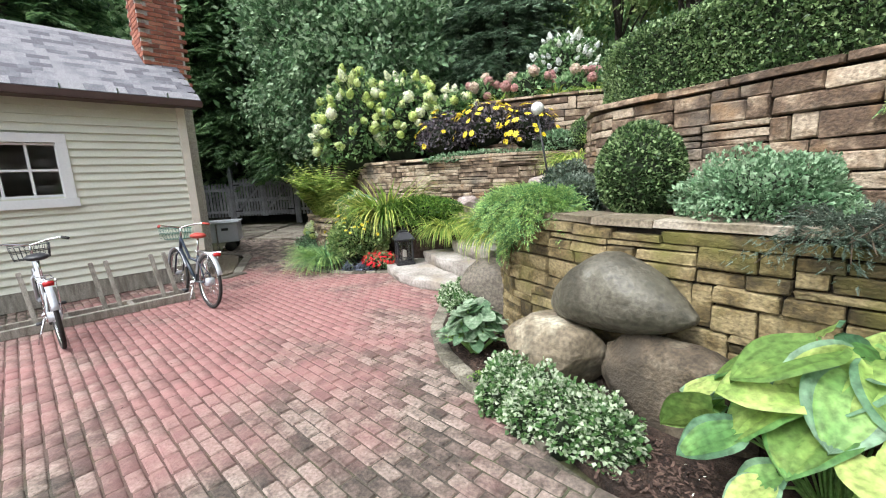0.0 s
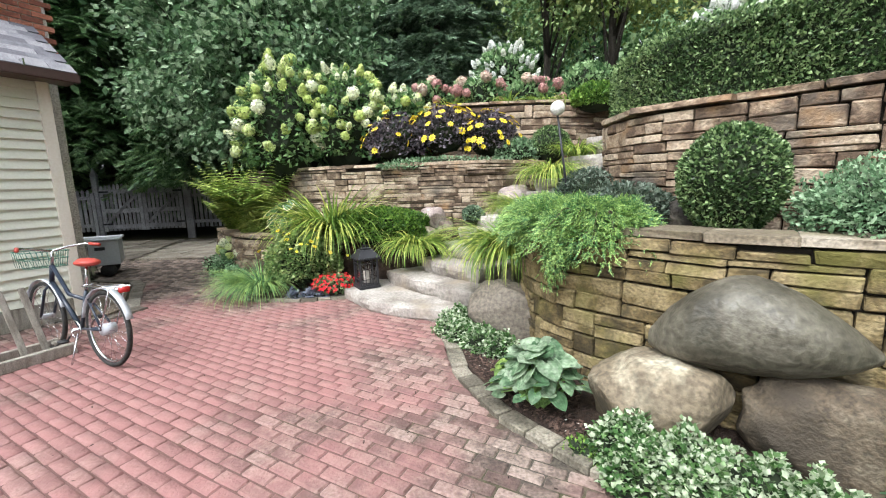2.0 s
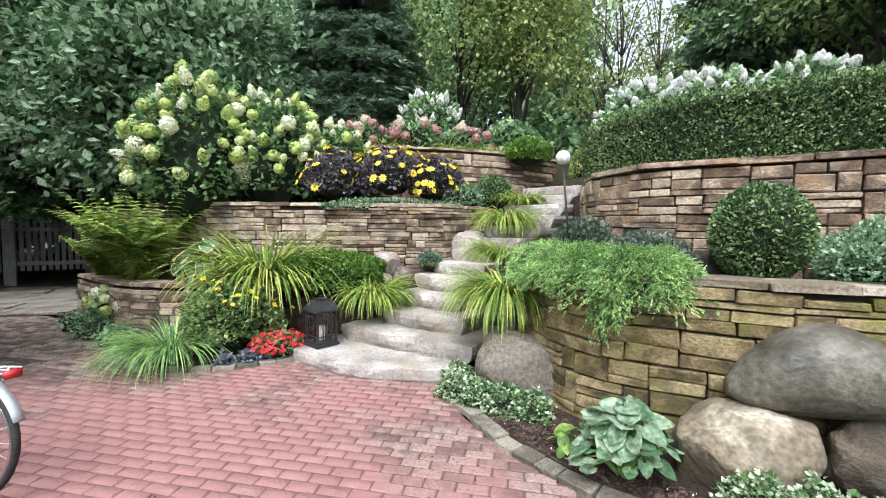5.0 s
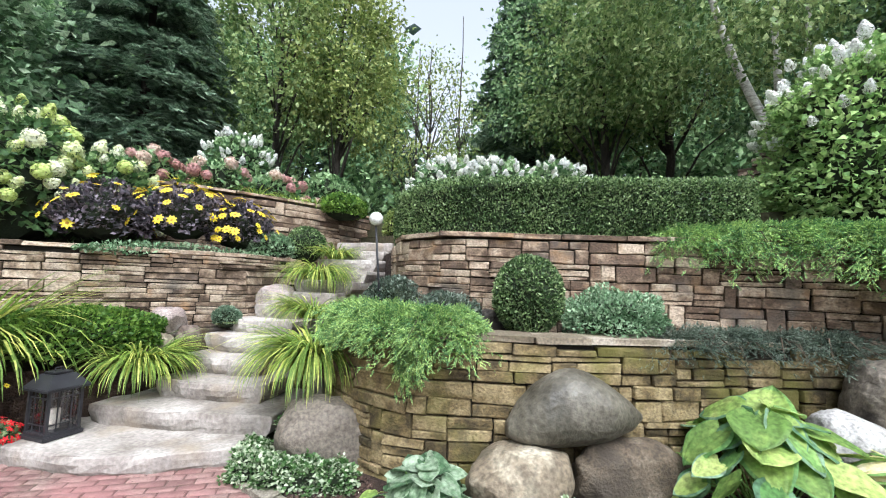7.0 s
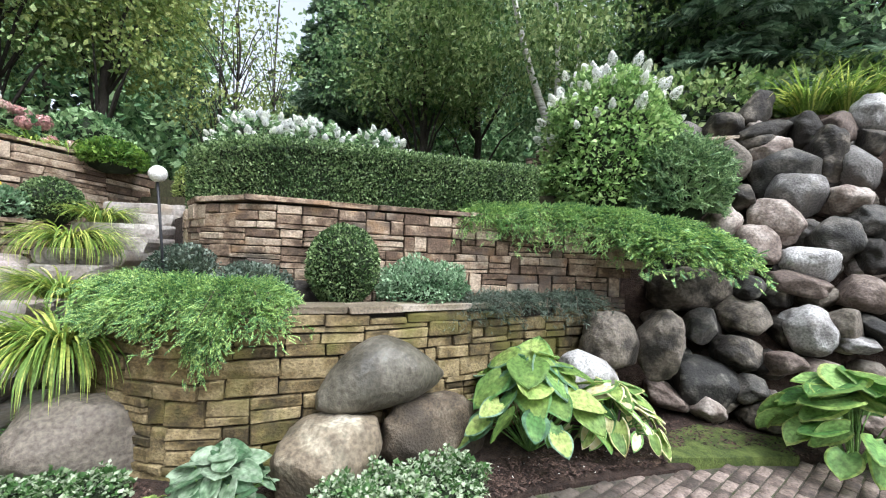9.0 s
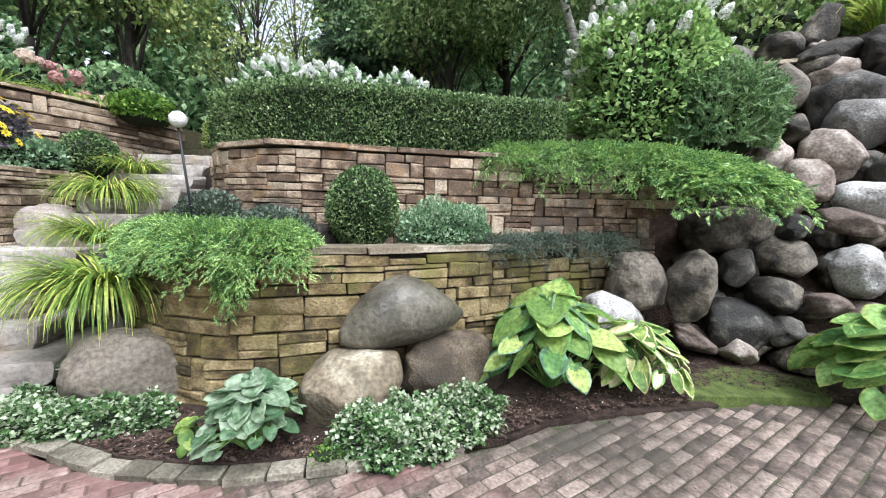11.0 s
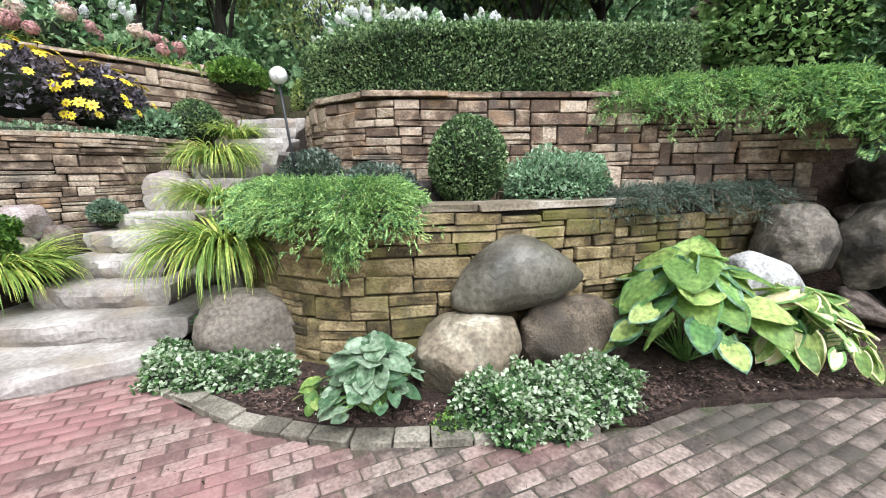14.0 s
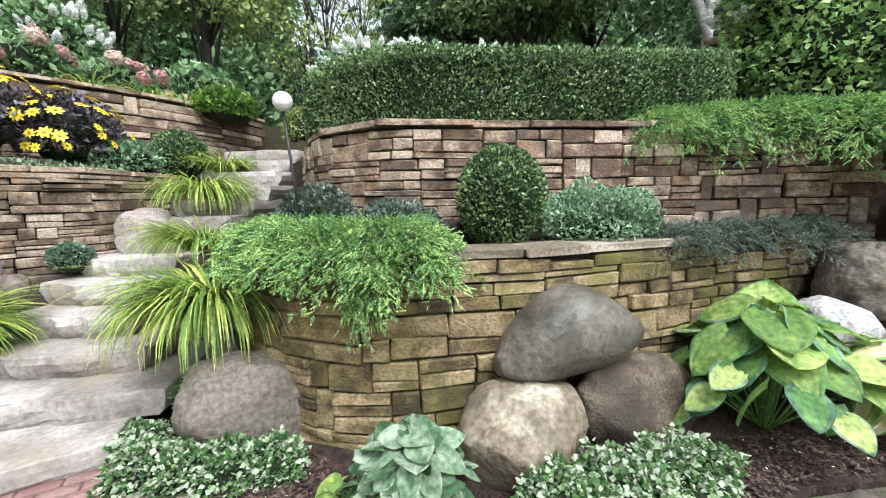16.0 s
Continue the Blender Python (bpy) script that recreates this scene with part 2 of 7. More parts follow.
def tube(bm, pts, r, n=8, closed=False):
    """A round tube along points; r a number or one a point."""
    pts = [Vector(p) for p in pts]
    k = len(pts)
    rs = [float(r)] * k if isinstance(r, (int, float)) else [float(q) for q in r]
    rings = []
    up = Vector((0.13, 0.21, 0.97))
    for i, p in enumerate(pts):
        a = pts[(i + 1) % k] if (closed or i + 1 < k) else p
        b = pts[i - 1] if (closed or i) else p
        d = (a - b).normalized()
        s = d.cross(up)
        if s.length < 0.05:
            s = d.cross(Vector((1, 0, 0)))
        s.normalize()
        w = s.cross(d)
        rings.append([bm.verts.new(p + rs[i] * (math.cos(q) * s + math.sin(q) * w)) for q in [2 * math.pi * j / n for j in range(n)]])
    for i in range(k if closed else k - 1):
        a, b = rings[i], rings[(i + 1) % k]
        for j in range(n):
            bm.faces.new((a[j], a[(j + 1) % n], b[(j + 1) % n], b[j]))
    if not closed:
        bm.faces.new(rings[0])
        bm.faces.new(rings[-1][::-1])


def polyslab(name, pts, z0, z1, material, label="", category="", bumpy=0.0):
    """A filled outline, from z0 up to z1."""
    bm = bmesh.new()
    lo = [bm.verts.new((x, y, z0)) for x, y in pts]
    hi = [bm.verts.new((x, y, z1)) for x, y in pts]
    n = len(pts)
    bm.faces.new(hi)
    bm.faces.new(lo[::-1])
    for i in range(n):
        bm.faces.new((lo[i], lo[(i + 1) % n], hi[(i + 1) % n], hi[i]))
    return tagged(part(name, bm, material), label, category, kind="structure")


def smooth_line(pts, step=0.12):
    """Catmull-Rom through plan points, evenly spaced; gives points and directions."""
    p = np.array(pts, float)
    q = np.vstack([2 * p[0] - p[1], p, 2 * p[-1] - p[-2]])
    out = []
    for i in range(1, len(q) - 2):
        for t in np.linspace(0, 1, 24, endpoint=False):
            a, b, c, d = q[i - 1], q[i], q[i + 1], q[i + 2]
            out.append(0.5 * (2 * b + (c - a) * t + (2 * a - 5 * b + 4 * c - d) * t * t + (3 * b - a - 3 * c + d) * t ** 3))
    out.append(p[-1])
    out = np.array(out)
    s = np.r_[0, np.cumsum(np.linalg.norm(np.diff(out, axis=0), axis=1))]
    return out, s


def along(line, d):
    pts, s = line
    x, y = np.interp(d, s, pts[:, 0]), np.interp(d, s, pts[:, 1])
    x2, y2 = np.interp(d + 0.05, s, pts[:, 0]), np.interp(d + 0.05, s, pts[:, 1])
    x1, y1 = np.interp(d - 0.05, s, pts[:, 0]), np.interp(d - 0.05, s, pts[:, 1])
    return x, y, math.atan2(y2 - y1, x2 - x1)


# unit stones, one metre each way, with broken edges
def unit_stone(seed, rough=0.07):
    rnd = random.Random(seed)
    bm = bmesh.new()
    bmesh.ops.create_cube(bm, size=1.0)
    skew = {}
    for v in bm.verts:
        key = (v.co.x > 0, v.co.z > 0)
        skew.setdefault(key, (rnd.uniform(-0.018, 0.018), rnd.uniform(-rough, rough)))
        v.co.x, v.co.z = (v.co.x + skew[key][0]) * 3.0, v.co.z + skew[key][1]
        v.co.y = (v.co.y + rnd.uniform(-0.04, 0.04)) * 2.0
    bmesh.ops.bevel(bm, geom=list(bm.edges), offset=0.085, segments=1, affect="EDGES")
    for v in bm.verts:
        v.co = Vector((v.co.x / 3.0 + rnd.uniform(-0.006, 0.006), v.co.y / 2.0 + rnd.uniform(-0.02, 0.02), v.co.z + rnd.uniform(-0.03, 0.03)))
    me = bpy.data.meshes.new("stone")
    bm.to_mesh(me)
    bm.free()
    return me


def stone_set(material, count=10, seed=0):
    out = []
    for k in range(count):
        me = unit_stone(seed * 100 + k)
        me.materials.append(material)
        out.append(me)
    return out


def dry_wall(name, plan, z0, z1, material, capmat, label, seed, cap=0.06, course=(0.06, 0.15), length=(0.14, 0.45), limit=300, depth=0.25, slope=None):
    """A curved dry-stone wall along plan (its face is to the right of the way); z1 may be a function of the way along."""
    rnd = random.Random(seed)
    line = smooth_line(plan)
    total = line[1][-1]
    top = z1 if callable(z1) else (lambda d: z1)
    bm = bmesh.new()
    n = int(total / 0.15)
    rows = []
    for i in range(n + 1):
        d = total * i / n
        x, y, a = along(line, d)
        nx, ny = math.sin(a), -math.cos(a)
        zt = top(d) - cap - 0.01
        rows.append([bm.verts.new((x - nx * k, y - ny * k, z)) for k, z in ((0.06, z0), (0.06, zt), (depth + 0.12, zt), (depth + 0.12, z0))])
    for a, b in zip(rows, rows[1:]):
        for j in range(4):
            bm.faces.new((a[j], b[j], b[(j + 1) % 4], a[(j + 1) % 4]))
    bm.faces.new(rows[0])
    bm.faces.new(rows[-1][::-1])
    wall = tagged(part(name, bm, M["gap"]), label, "wall", kind="structure")
    stones, caps = stone_set(material, 10, seed), stone_set(capmat, 6, seed + 50)
    made = []
    zmax = max(top(total * k / 20) for k in range(21))
    z = z0
    while z < zmax - cap - 0.03:
        band = rnd.uniform(course[1] * 0.95, course[1] * 1.9)
        d = rnd.uniform(-0.3, 0)
        while d < total:
            cell = rnd.uniform(length[0] * 1.4, length[1] * 1.75)
            kind = rnd.random()
            if kind < 0.10:
                cell, levels = rnd.uniform(0.10, 0.17), [1.0]
            elif kind < 0.22 and band < course[1] * 1.4:
                levels = [1.0]
            elif kind < 0.72:
                q = rnd.uniform(0.32, 0.68)
                levels = [q, 1 - q]
            else:
                q = rnd.uniform(0.2, 0.3)
                levels = rnd.sample([q, 0.42, 0.58 - q], 3)
            zz = z
            for lev in levels:
                h = band * lev
                cuts = [0.0, 1.0]
                if cell > length[1] and h > course[0] * 0.8 and rnd.random() < 0.7:
                    cuts = [0.0, rnd.uniform(0.3, 0.7), 1.0]
                for c0, c1 in zip(cuts, cuts[1:]):
                    w = cell * (c1 - c0)
                    dm = min(max(d + cell * (c0 + c1) / 2, 0), total)
                    if zz + h * 0.6 < top(dm) - cap:
                        hh = min(h, top(dm) - cap - zz)
                        made.append((dm, zz + hh / 2, w, hh, rnd.uniform(-0.012, 0.014), rnd.uniform(-1.0, 1.0), rnd.choice(stones)))
                zz += h
            d += cell
        z += band
    d = 0
    while d < total:
        w = rnd.uniform(0.35, 0.75)
        dm = min(d + w / 2, total)
        made.append((dm, top(dm) - cap / 2, w, cap, rnd.uniform(-0.004, 0.018), rnd.uniform(-0.8, 0.8), rnd.choice(caps)))
        d += w
    rest = []
    for k, (dm, zc, w, h, out, tilt, me) in enumerate(made):
        x, y, a = along(line, dm)
        nx, ny = math.sin(a), -math.cos(a)
        dep = depth + (0.1 if h == cap else 0)
        mm = Matrix.Translation((x + nx * (out - dep / 2), y + ny * (out - dep / 2), zc)) @ Euler((0, radians(tilt), a)).to_matrix().to_4x4() @ Matrix.Diagonal((w - 0.010, dep, h - 0.009, 1))
        if len(made) - k <= limit:
            part("stone", me, None, wall, m=mm)
        else:
            rest.append((me, mm))
    if rest:
        bm = bmesh.new()
        for me, mm in rest:
            start = len(bm.verts)
            bm.from_mesh(me)
            bm.verts.ensure_lookup_table()
            for v in bm.verts[start:]:
                v.co = mm @ v.co
        tagged(part("stone_courses", bm, material, wall), kind="stuff")
    return wall


def boulder(name, at, size, turn, material, label, seed, facets=0.0, group="", rough=0.16, cuts=7, sub=5, nose=0.0):
    bm = bmesh.new()
    bmesh.ops.create_icosphere(bm, subdivisions=sub, radius=1.0)
    off = Vector((seed * 3.17, seed * 1.73, seed * 2.39))
    for v in bm.verts:
        p = v.co.normalized()
        k = 1 + rough * 1.6 * noise.noise(p * 1.1 + off) + rough * 0.6 * noise.noise(p * 2.7 + off) + 0.035 * noise.noise(p * 6 + off) + 0.012 * noise.noise(p * 17 + off)
        if facets:
            c = noise.cell_vector(Vector((round(p.x * 1.2), round(p.y * 1.2), round(p.z * 1.2))) + off)
            k -= facets * 0.25 * abs(c.x)
        v.co = p * k
        for ax in range(3):
            v.co[ax] = math.copysign(min(abs(v.co[ax]), 0.93 + 0.05 * noise.noise(p * 3 + off)), v.co[ax])
    rp_ = random.Random(seed)
    for _ in range(cuts):
        pn = Vector((rp_.gauss(0, 1), rp_.gauss(0, 1), rp_.gauss(0, 0.8))).normalized()
        pd = rp_.uniform(0.66, 0.9)
        for v in bm.verts:
            over = v.co.dot(pn) - pd
            if over > 0:
                v.co -= pn * over * 0.88
    if nose:
        for v in bm.verts:
            q = (v.co.x + 0.3) / 1.3
            k = 1 - nose * q ** 1.4 if q > 0 else 1 - 0.25 * q * q
            v.co.y, v.co.z = v.co.y * k, v.co.z * k
    m = Matrix.Translation(at) @ Euler([radians(a) for a in turn]).to_matrix().to_4x4() @ Matrix.Diagonal((*size, 1))
    bmesh.ops.transform(bm, matrix=m, verts=bm.verts)
    return tagged(part(name, bm, material, smooth=True), label, "boulder", group)


# ---- leaves ----
T_LEAF = (np.array([(0, 0, 0), (0.32, 0.45, 0.10), (0, 1, -0.12), (-0.32, 0.45, 0.10), (0, 0.5, 0)]), np.array([(0, 1, 4), (1, 2, 4), (0, 4, 3), (4, 2, 3)]))
T_SMALL = (np.array([(0, 0, 0), (0.3, 0.5, 0.1), (0, 1, 0), (-0.3, 0.5, 0.1)]), np.array([(0, 1, 2), (0, 2, 3)]))


def spray(pairs=6, w=0.45, thin=0.09):
    """A flat frond: leaflets in pairs along a stem."""
    v, f = [], []
    for k in range(pairs):
        y = 0.08 + 0.8 * k / pairs
        ln = w * (1 - 0.7 * k / pairs)
        for s in (-1, 1):
            b = len(v)
            v += [(0, y, 0), (s * ln, y + ln * 0.75, -0.05 - 0.08 * ln), (s * ln * 0.35, y + ln * 0.25 + thin * 1.6, 0.03)]
            f.append((b, b + 1, b + 2))
    b = len(v)
    v += [(0.02, 0, 0), (0, 1, -0.08), (-0.02, 0, 0)]
    f.append((b, b + 1, b + 2))
    return np.array(v), np.array(f)


T_SPRAY = spray()
T_FINE = spray(8, 0.22, 0.07)


def unit(a):
    return a / np.maximum(np.linalg.norm(a, axis=-1, keepdims=True), 1e-9)


def leaves(name, P, D, S, tmpl=T_SMALL, flat=0.6):
    """Leaves at places P, growing along D, of length S; flat: how far their faces turn to the sky."""
    n = len(P)
    D = unit(D)
    up = RNG.normal(size=(n, 3)) * (1 - flat) + np.array((0, 0, 1.0)) * flat
    X = unit(np.cross(D, up))
    N = np.cross(X, D)
    tv, tf = tmpl
    S = np.broadcast_to(S, (n,))[:, None, None]
    V = P[:, None] + S * (tv[None, :, 0:1] * X[:, None] + tv[None, :, 1:2] * D[:, None] + tv[None, :, 2:3] * N[:, None])
    F = tf[None] + (np.arange(n) * len(tv))[:, None, None]
    return mesh_np(name, V.reshape(-1, 3), F.reshape(-1, tf.shape[1]))


def blob_core(at, size, seed, bump=0.12, sub=3):
    bm = bmesh.new()
    bmesh.ops.create_icosphere(bm, subdivisions=sub, radius=1.0)
    for v in bm.verts:
        p = v.co.normalized()
        v.co = Vector([c * s for c, s in zip(p * (1 + bump * noise.noise(p * 2.2 + Vector((seed, 0, 0)))), size)]) + Vector(at)
    return bm


def on_blob(n, at, size, seed, bump=0.12, low=-0.5):
    """Random places on an uneven ball with the way out there."""
    d = unit(RNG.normal(size=(int(n * 1.9), 3)))
    d = d[d[:, 2] > low][:n]
    k = np.array([1 + bump * noise.noise(Vector(p) * 2.2 + Vector((seed, 0, 0))) for p in d])
    return np.array(at) + d * k[:, None] * np.array(size), unit(d / np.array(size))


def bush(name, label, at, size, material, n, leaf, seed, category="shrub", tmpl=T_SMALL, depth=0.25, bump=0.15, group="", low=-0.5, upward=0.3, parent=None, flat=0.5):
    """A shrub: many leaves round an added near-black ball, its colour standing for inner shade; at is the middle of its
    ball.
    """
    base = (at[0], at[1], at[2] - size[2])
    ob = parent or thing(name, label, category, base, group)
    P, N = on_blob(n, at, size, seed, bump, low)
    P = P - N * (RNG.random((len(P), 1)) ** 1.5) * depth * min(size)
    D = N + RNG.normal(size=P.shape) * 0.7 + np.array((0, 0, upward))
    part("foliage", leaves("foliage", P - unit(D) * leaf * 0.5, D, leaf * RNG.uniform(0.6, 1.25, len(P)), tmpl, flat), material, ob)
    part("inner_growth", blob_core(at, [s * (1 - depth * 0.75) for s in size], seed, bump), M["shade_core"], ob)
    return ob


def clumps(n, at, size, m, spread, low=-1.0, hollow=0.35):
    """Places of n clumps in an oval, each with m leaves."""
    d = unit(RNG.normal(size=(n * 3, 3)))
    d = d[d[:, 2] > low][:n]
    r = RNG.uniform(hollow, 1.0, (len(d), 1)) ** 0.5
    C = np.array(at) + d * r * np.array(size)
    P = np.repeat(C, m, 0) + RNG.normal(size=(len(C) * m, 3)) * spread * np.array((1, 1, 0.55))
    out = P - np.array(at)
    return C, P, unit(out)


def limbs(bm, base, top, targets, r):
    """A tapering trunk with limbs that reach to some of the clumps."""
    b, t = Vector(base), Vector(top)
    k = 7
    mid = [b.lerp(t, i / k) + Vector((noise.noise(Vector((i * 0.7, b.x, 1))), noise.noise(Vector((i * 0.7, b.y, 5))), 0)) * 0.12 * (i > 0) for i in range(k + 1)]
    tube(bm, mid, [r * (1 - 0.8 * i / k) for i in range(k + 1)], 8)
    for c in targets:
        c = Vector(c)
        f = min(max((c.z - b.z) / max(t.z - b.z, 0.1) - 0.2, 0.12), 0.9)
        s = mid[int(f * k)]
        h = s.lerp(c, 0.5) + Vector((0, 0, 0.15 * (c - s).length))
        tube(bm, [s, h, c], [r * 0.35 * (1 - f * 0.6), r * 0.22, r * 0.06], 5)


def tree(name, label, base, height, crown, crown_at, material, n, m, leaf, r=0.12, spread=0.35, tmpl=T_SMALL, bark=None, category="tree", lean=(0, 0), low=-0.7, hollow=0.35, flat=0.5):
    ob = thing(name, label, category, base)
    C, P, out = clumps(n, crown_at, crown, m, spread, low, hollow)
    bm = bmesh.new()
    limbs(bm, base, (base[0] + lean[0], base[1] + lean[1], base[2] + height), C[:: max(1, len(C) // 16)], r)
    part("trunk", bm, bark or M["bark"], ob, smooth=True)
    D = out * 0.6 + RNG.normal(size=P.shape) * 0.7 + np.array((0, 0, -0.15))
    part("crown", leaves("crown", P, D, leaf * RNG.uniform(0.6, 1.3, len(P)), tmpl, flat), material, ob)
    return ob


def conifer(name, label, base, height, radius, material, n, leaf, droop=0.25, start=0.04, r=0.14, tmpl=T_SPRAY, power=1.0):
    """A cone of drooping boughs, each with many sprays."""
    ob = thing(name, label, "tree", base)
    bm = bmesh.new()
    tube(bm, [(base[0], base[1], base[2] + height * k / 5) for k in range(6)], [r * (1 - 0.17 * k) for k in range(6)], 8)
    part("trunk", bm, M["bark"], ob, smooth=True)
    nb = n // 45
    f = start + (1 - start) * RNG.random(nb) ** 1.25
    az_ = RNG.uniform(0, 2 * math.pi, nb)
    ln = radius * (1 - f) ** power * RNG.uniform(0.75, 1.12, nb) + 0.15
    u = RNG.uniform(0.25, 1.0, (nb, 45)) ** 0.7
    side = RNG.normal(size=(nb, 45)) * 0.16 * ln[:, None] * (1.1 - u * 0.6)
    dirx, diry = np.cos(az_)[:, None], np.sin(az_)[:, None]
    dist = u * ln[:, None]
    z = base[2] + height * f[:, None] - droop * dist * u + RNG.normal(size=u.shape) * 0.05
    P = np.stack([base[0] + dirx * dist - diry * side, base[1] + diry * dist + dirx * side, z], -1).reshape(-1, 3)
    D = np.stack([dirx + 0 * u - diry * np.sign(side) * 0.7, diry + 0 * u + dirx * np.sign(side) * 0.7, -droop - 0.2 * u], -1).reshape(-1, 3) + RNG.normal(size=P.shape) * 0.25
    part("crown", leaves("crown", P, D, leaf * RNG.uniform(0.6, 1.3, len(P)), tmpl, 0.75), material, ob)
    return ob


def blades(name, P, az_, length, width, droop, seg=5):
    """Arching strap leaves: each a folded strip from P outward."""
    n = len(P)
    t = np.linspace(0, 1, seg + 1)[None]
    length, droop = np.broadcast_to(length, (n,))[:, None], np.broadcast_to(droop, (n,))[:, None]
    ang = (math.pi / 2 - 0.25) - droop * t * 2.2
    step = length / seg
    hx = np.cumsum(np.cos(ang) * step, 1) - np.cos(ang[:, :1]) * step
    hz = np.cumsum(np.sin(ang) * step, 1) - np.sin(ang[:, :1]) * step
    ca, sa = np.cos(az_)[:, None], np.sin(az_)[:, None]
    w = width * np.array([0.6, 0.9, 1.0, 0.85, 0.5, 0.04])[None, : seg + 1]
    base = P[:, None] + np.stack([ca * hx, sa * hx, hz], -1)
    side = np.stack([-sa, ca, 0 * sa], -1)
    L, R = base + side * w[..., None] / 2, base - side * w[..., None] / 2
    C = base - np.array((0, 0, 1.0)) * w[..., None] * 0.18
    V = np.stack([L, C, R], 2).reshape(n, -1, 3)
    f = []
    for k in range(seg):
        a, b = 3 * k, 3 * (k + 1)
        f += [(a, a + 1, b + 1, b), (a + 1, a + 2, b + 2, b + 1)]
    F = np.array(f)[None] + (np.arange(n) * 3 * (seg + 1))[:, None, None]
    return mesh_np(name, V.reshape(-1, 3), F.reshape(-1, 4))


def tuft(name, label, at, length, n, material, spread=0.12, width=0.016, category="ornamental grass", droop=(0.5, 1.1), lean=None, group=""):
    ob = thing(name, label, category, at, group)
    a = RNG.uniform(0, 2 * math.pi, n)
    if lean is not None:
        a = np.where(RNG.random(n) < 0.45, RNG.normal(lean, 0.7, n), a)
    rr = spread * RNG.random(n) ** 0.5
    P = np.array(at) + np.stack([rr * np.cos(a), rr * np.sin(a), 0 * a], -1)
    ln, dr = length * RNG.uniform(0.55, 1.1, n), RNG.uniform(*droop, n)
    for sector in range(9):
        q = (np.floor((a % (2 * math.pi)) / (2 * math.pi) * 9).astype(int) == sector)
        if q.any():
            part("leaf_fan", blades("leaf_fan", P[q], a[q], ln[q], width, dr[q]), material, ob)
    return ob


# ---- ground and terraces ----
LOW = [(1.75, 5.75), (1.35, 5.1), (1.14, 4.5), (1.13, 4.0), (1.27, 3.66), (1.50, 3.33), (1.74, 2.98), (2.08, 2.63), (2.39, 2.31), (2.73, 1.98), (3.25, 1.42), (3.75, 0.85)]
UP = [(2.95, 5.9), (2.45, 5.35), (2.10, 4.85), (2.02, 4.35), (2.12, 3.95), (2.33, 3.65), (2.49, 3.47), (2.69, 3.16), (3.04, 2.62), (3.38, 2.05), (3.62, 1.45), (3.7, 0.8)]
MID = [(-2.6, 9.6), (-1.45, 8.5), (-0.98, 8.2), (-0.12, 7.83), (0.82, 7.47), (1.42, 7.25), (1.9, 7.4), (2.4, 7.62), (3.1, 8.0)]
TOP = [(0.3, 9.3), (0.7, 9.1), (1.4, 8.8), (2.15, 8.6), (3.03, 8.45), (3.9, 8.5), (4.6, 8.6)]
bm = bmesh.new()
bmesh.ops.create_grid(bm, x_segments=40, y_segments=40, size=400)
tagged(part("ground", bm, M["ground"], m=Matrix.Translation((0, 0, -0.06))), "dark forest soil with leaf litter and weeds", "ground", kind="structure")
polyslab("terrace_low", [(p[0] + 0.12, p[1] + 0.1) for p in LOW] + [(12, -2), (12, 12), (3.3, 6.9)], -0.05, 1.12, M["soil"], "dark mulched soil behind the low stone wall", "soil")
polyslab("terrace_high", [(p[0] + 0.12, p[1] + 0.06) for p in UP] + [(12, -1.5), (12, 12), (4.2, 7.6)], 1.0, 2.02, M["soil"], "dark soil behind the upper stone wall", "soil")
polyslab("terrace_mid", [(p[0], p[1] + 0.2) for p in MID] + [(3.4, 12), (-4, 12)], -0.05, 1.80, M["soil"], "dark soil planted with flowers above the stone wall", "soil")
polyslab("terrace_top", [(p[0], p[1] + 0.2) for p in TOP] + [(40, 9), (40, 40), (-1, 40), (-1, 10.2)], 0.5, 2.95, M["ground"], "wooded slope above the top stone wall", "soil")
polyslab("terrace_wood", [(4.6, 1.5), (40, -12), (40, 9), (4.6, 8.6)], 0.5, 2.5, M["ground"], "wooded slope behind the hedge", "soil")

dry_wall("wall_low", LOW, -0.03, 1.2, M["stone_low"], M["cap"], "curved dry-stone wall of mossy ochre sandstone", 3, course=(0.065, 0.14), length=(0.13, 0.36), limit=300)
dry_wall("wall_high", UP, 1.08, 2.1, M["stone_up"], M["stone_up"], "curved dry-stone wall of brown sandstone blocks", 4, course=(0.08, 0.13), length=(0.13, 0.32))
dry_wall("wall_mid", MID, 0.25, 1.88, M["stone_mid"], M["stone_mid"], "dry-stone wall of thin grey-brown slabs", 5, course=(0.06, 0.105), length=(0.15, 0.38))
dry_wall("wall_top", TOP, 1.8, 3.02, M["stone_up"], M["stone_up"], "low dry-stone wall of brown slabs beyond the flowers", 6, course=(0.08, 0.16), length=(0.2, 0.6))

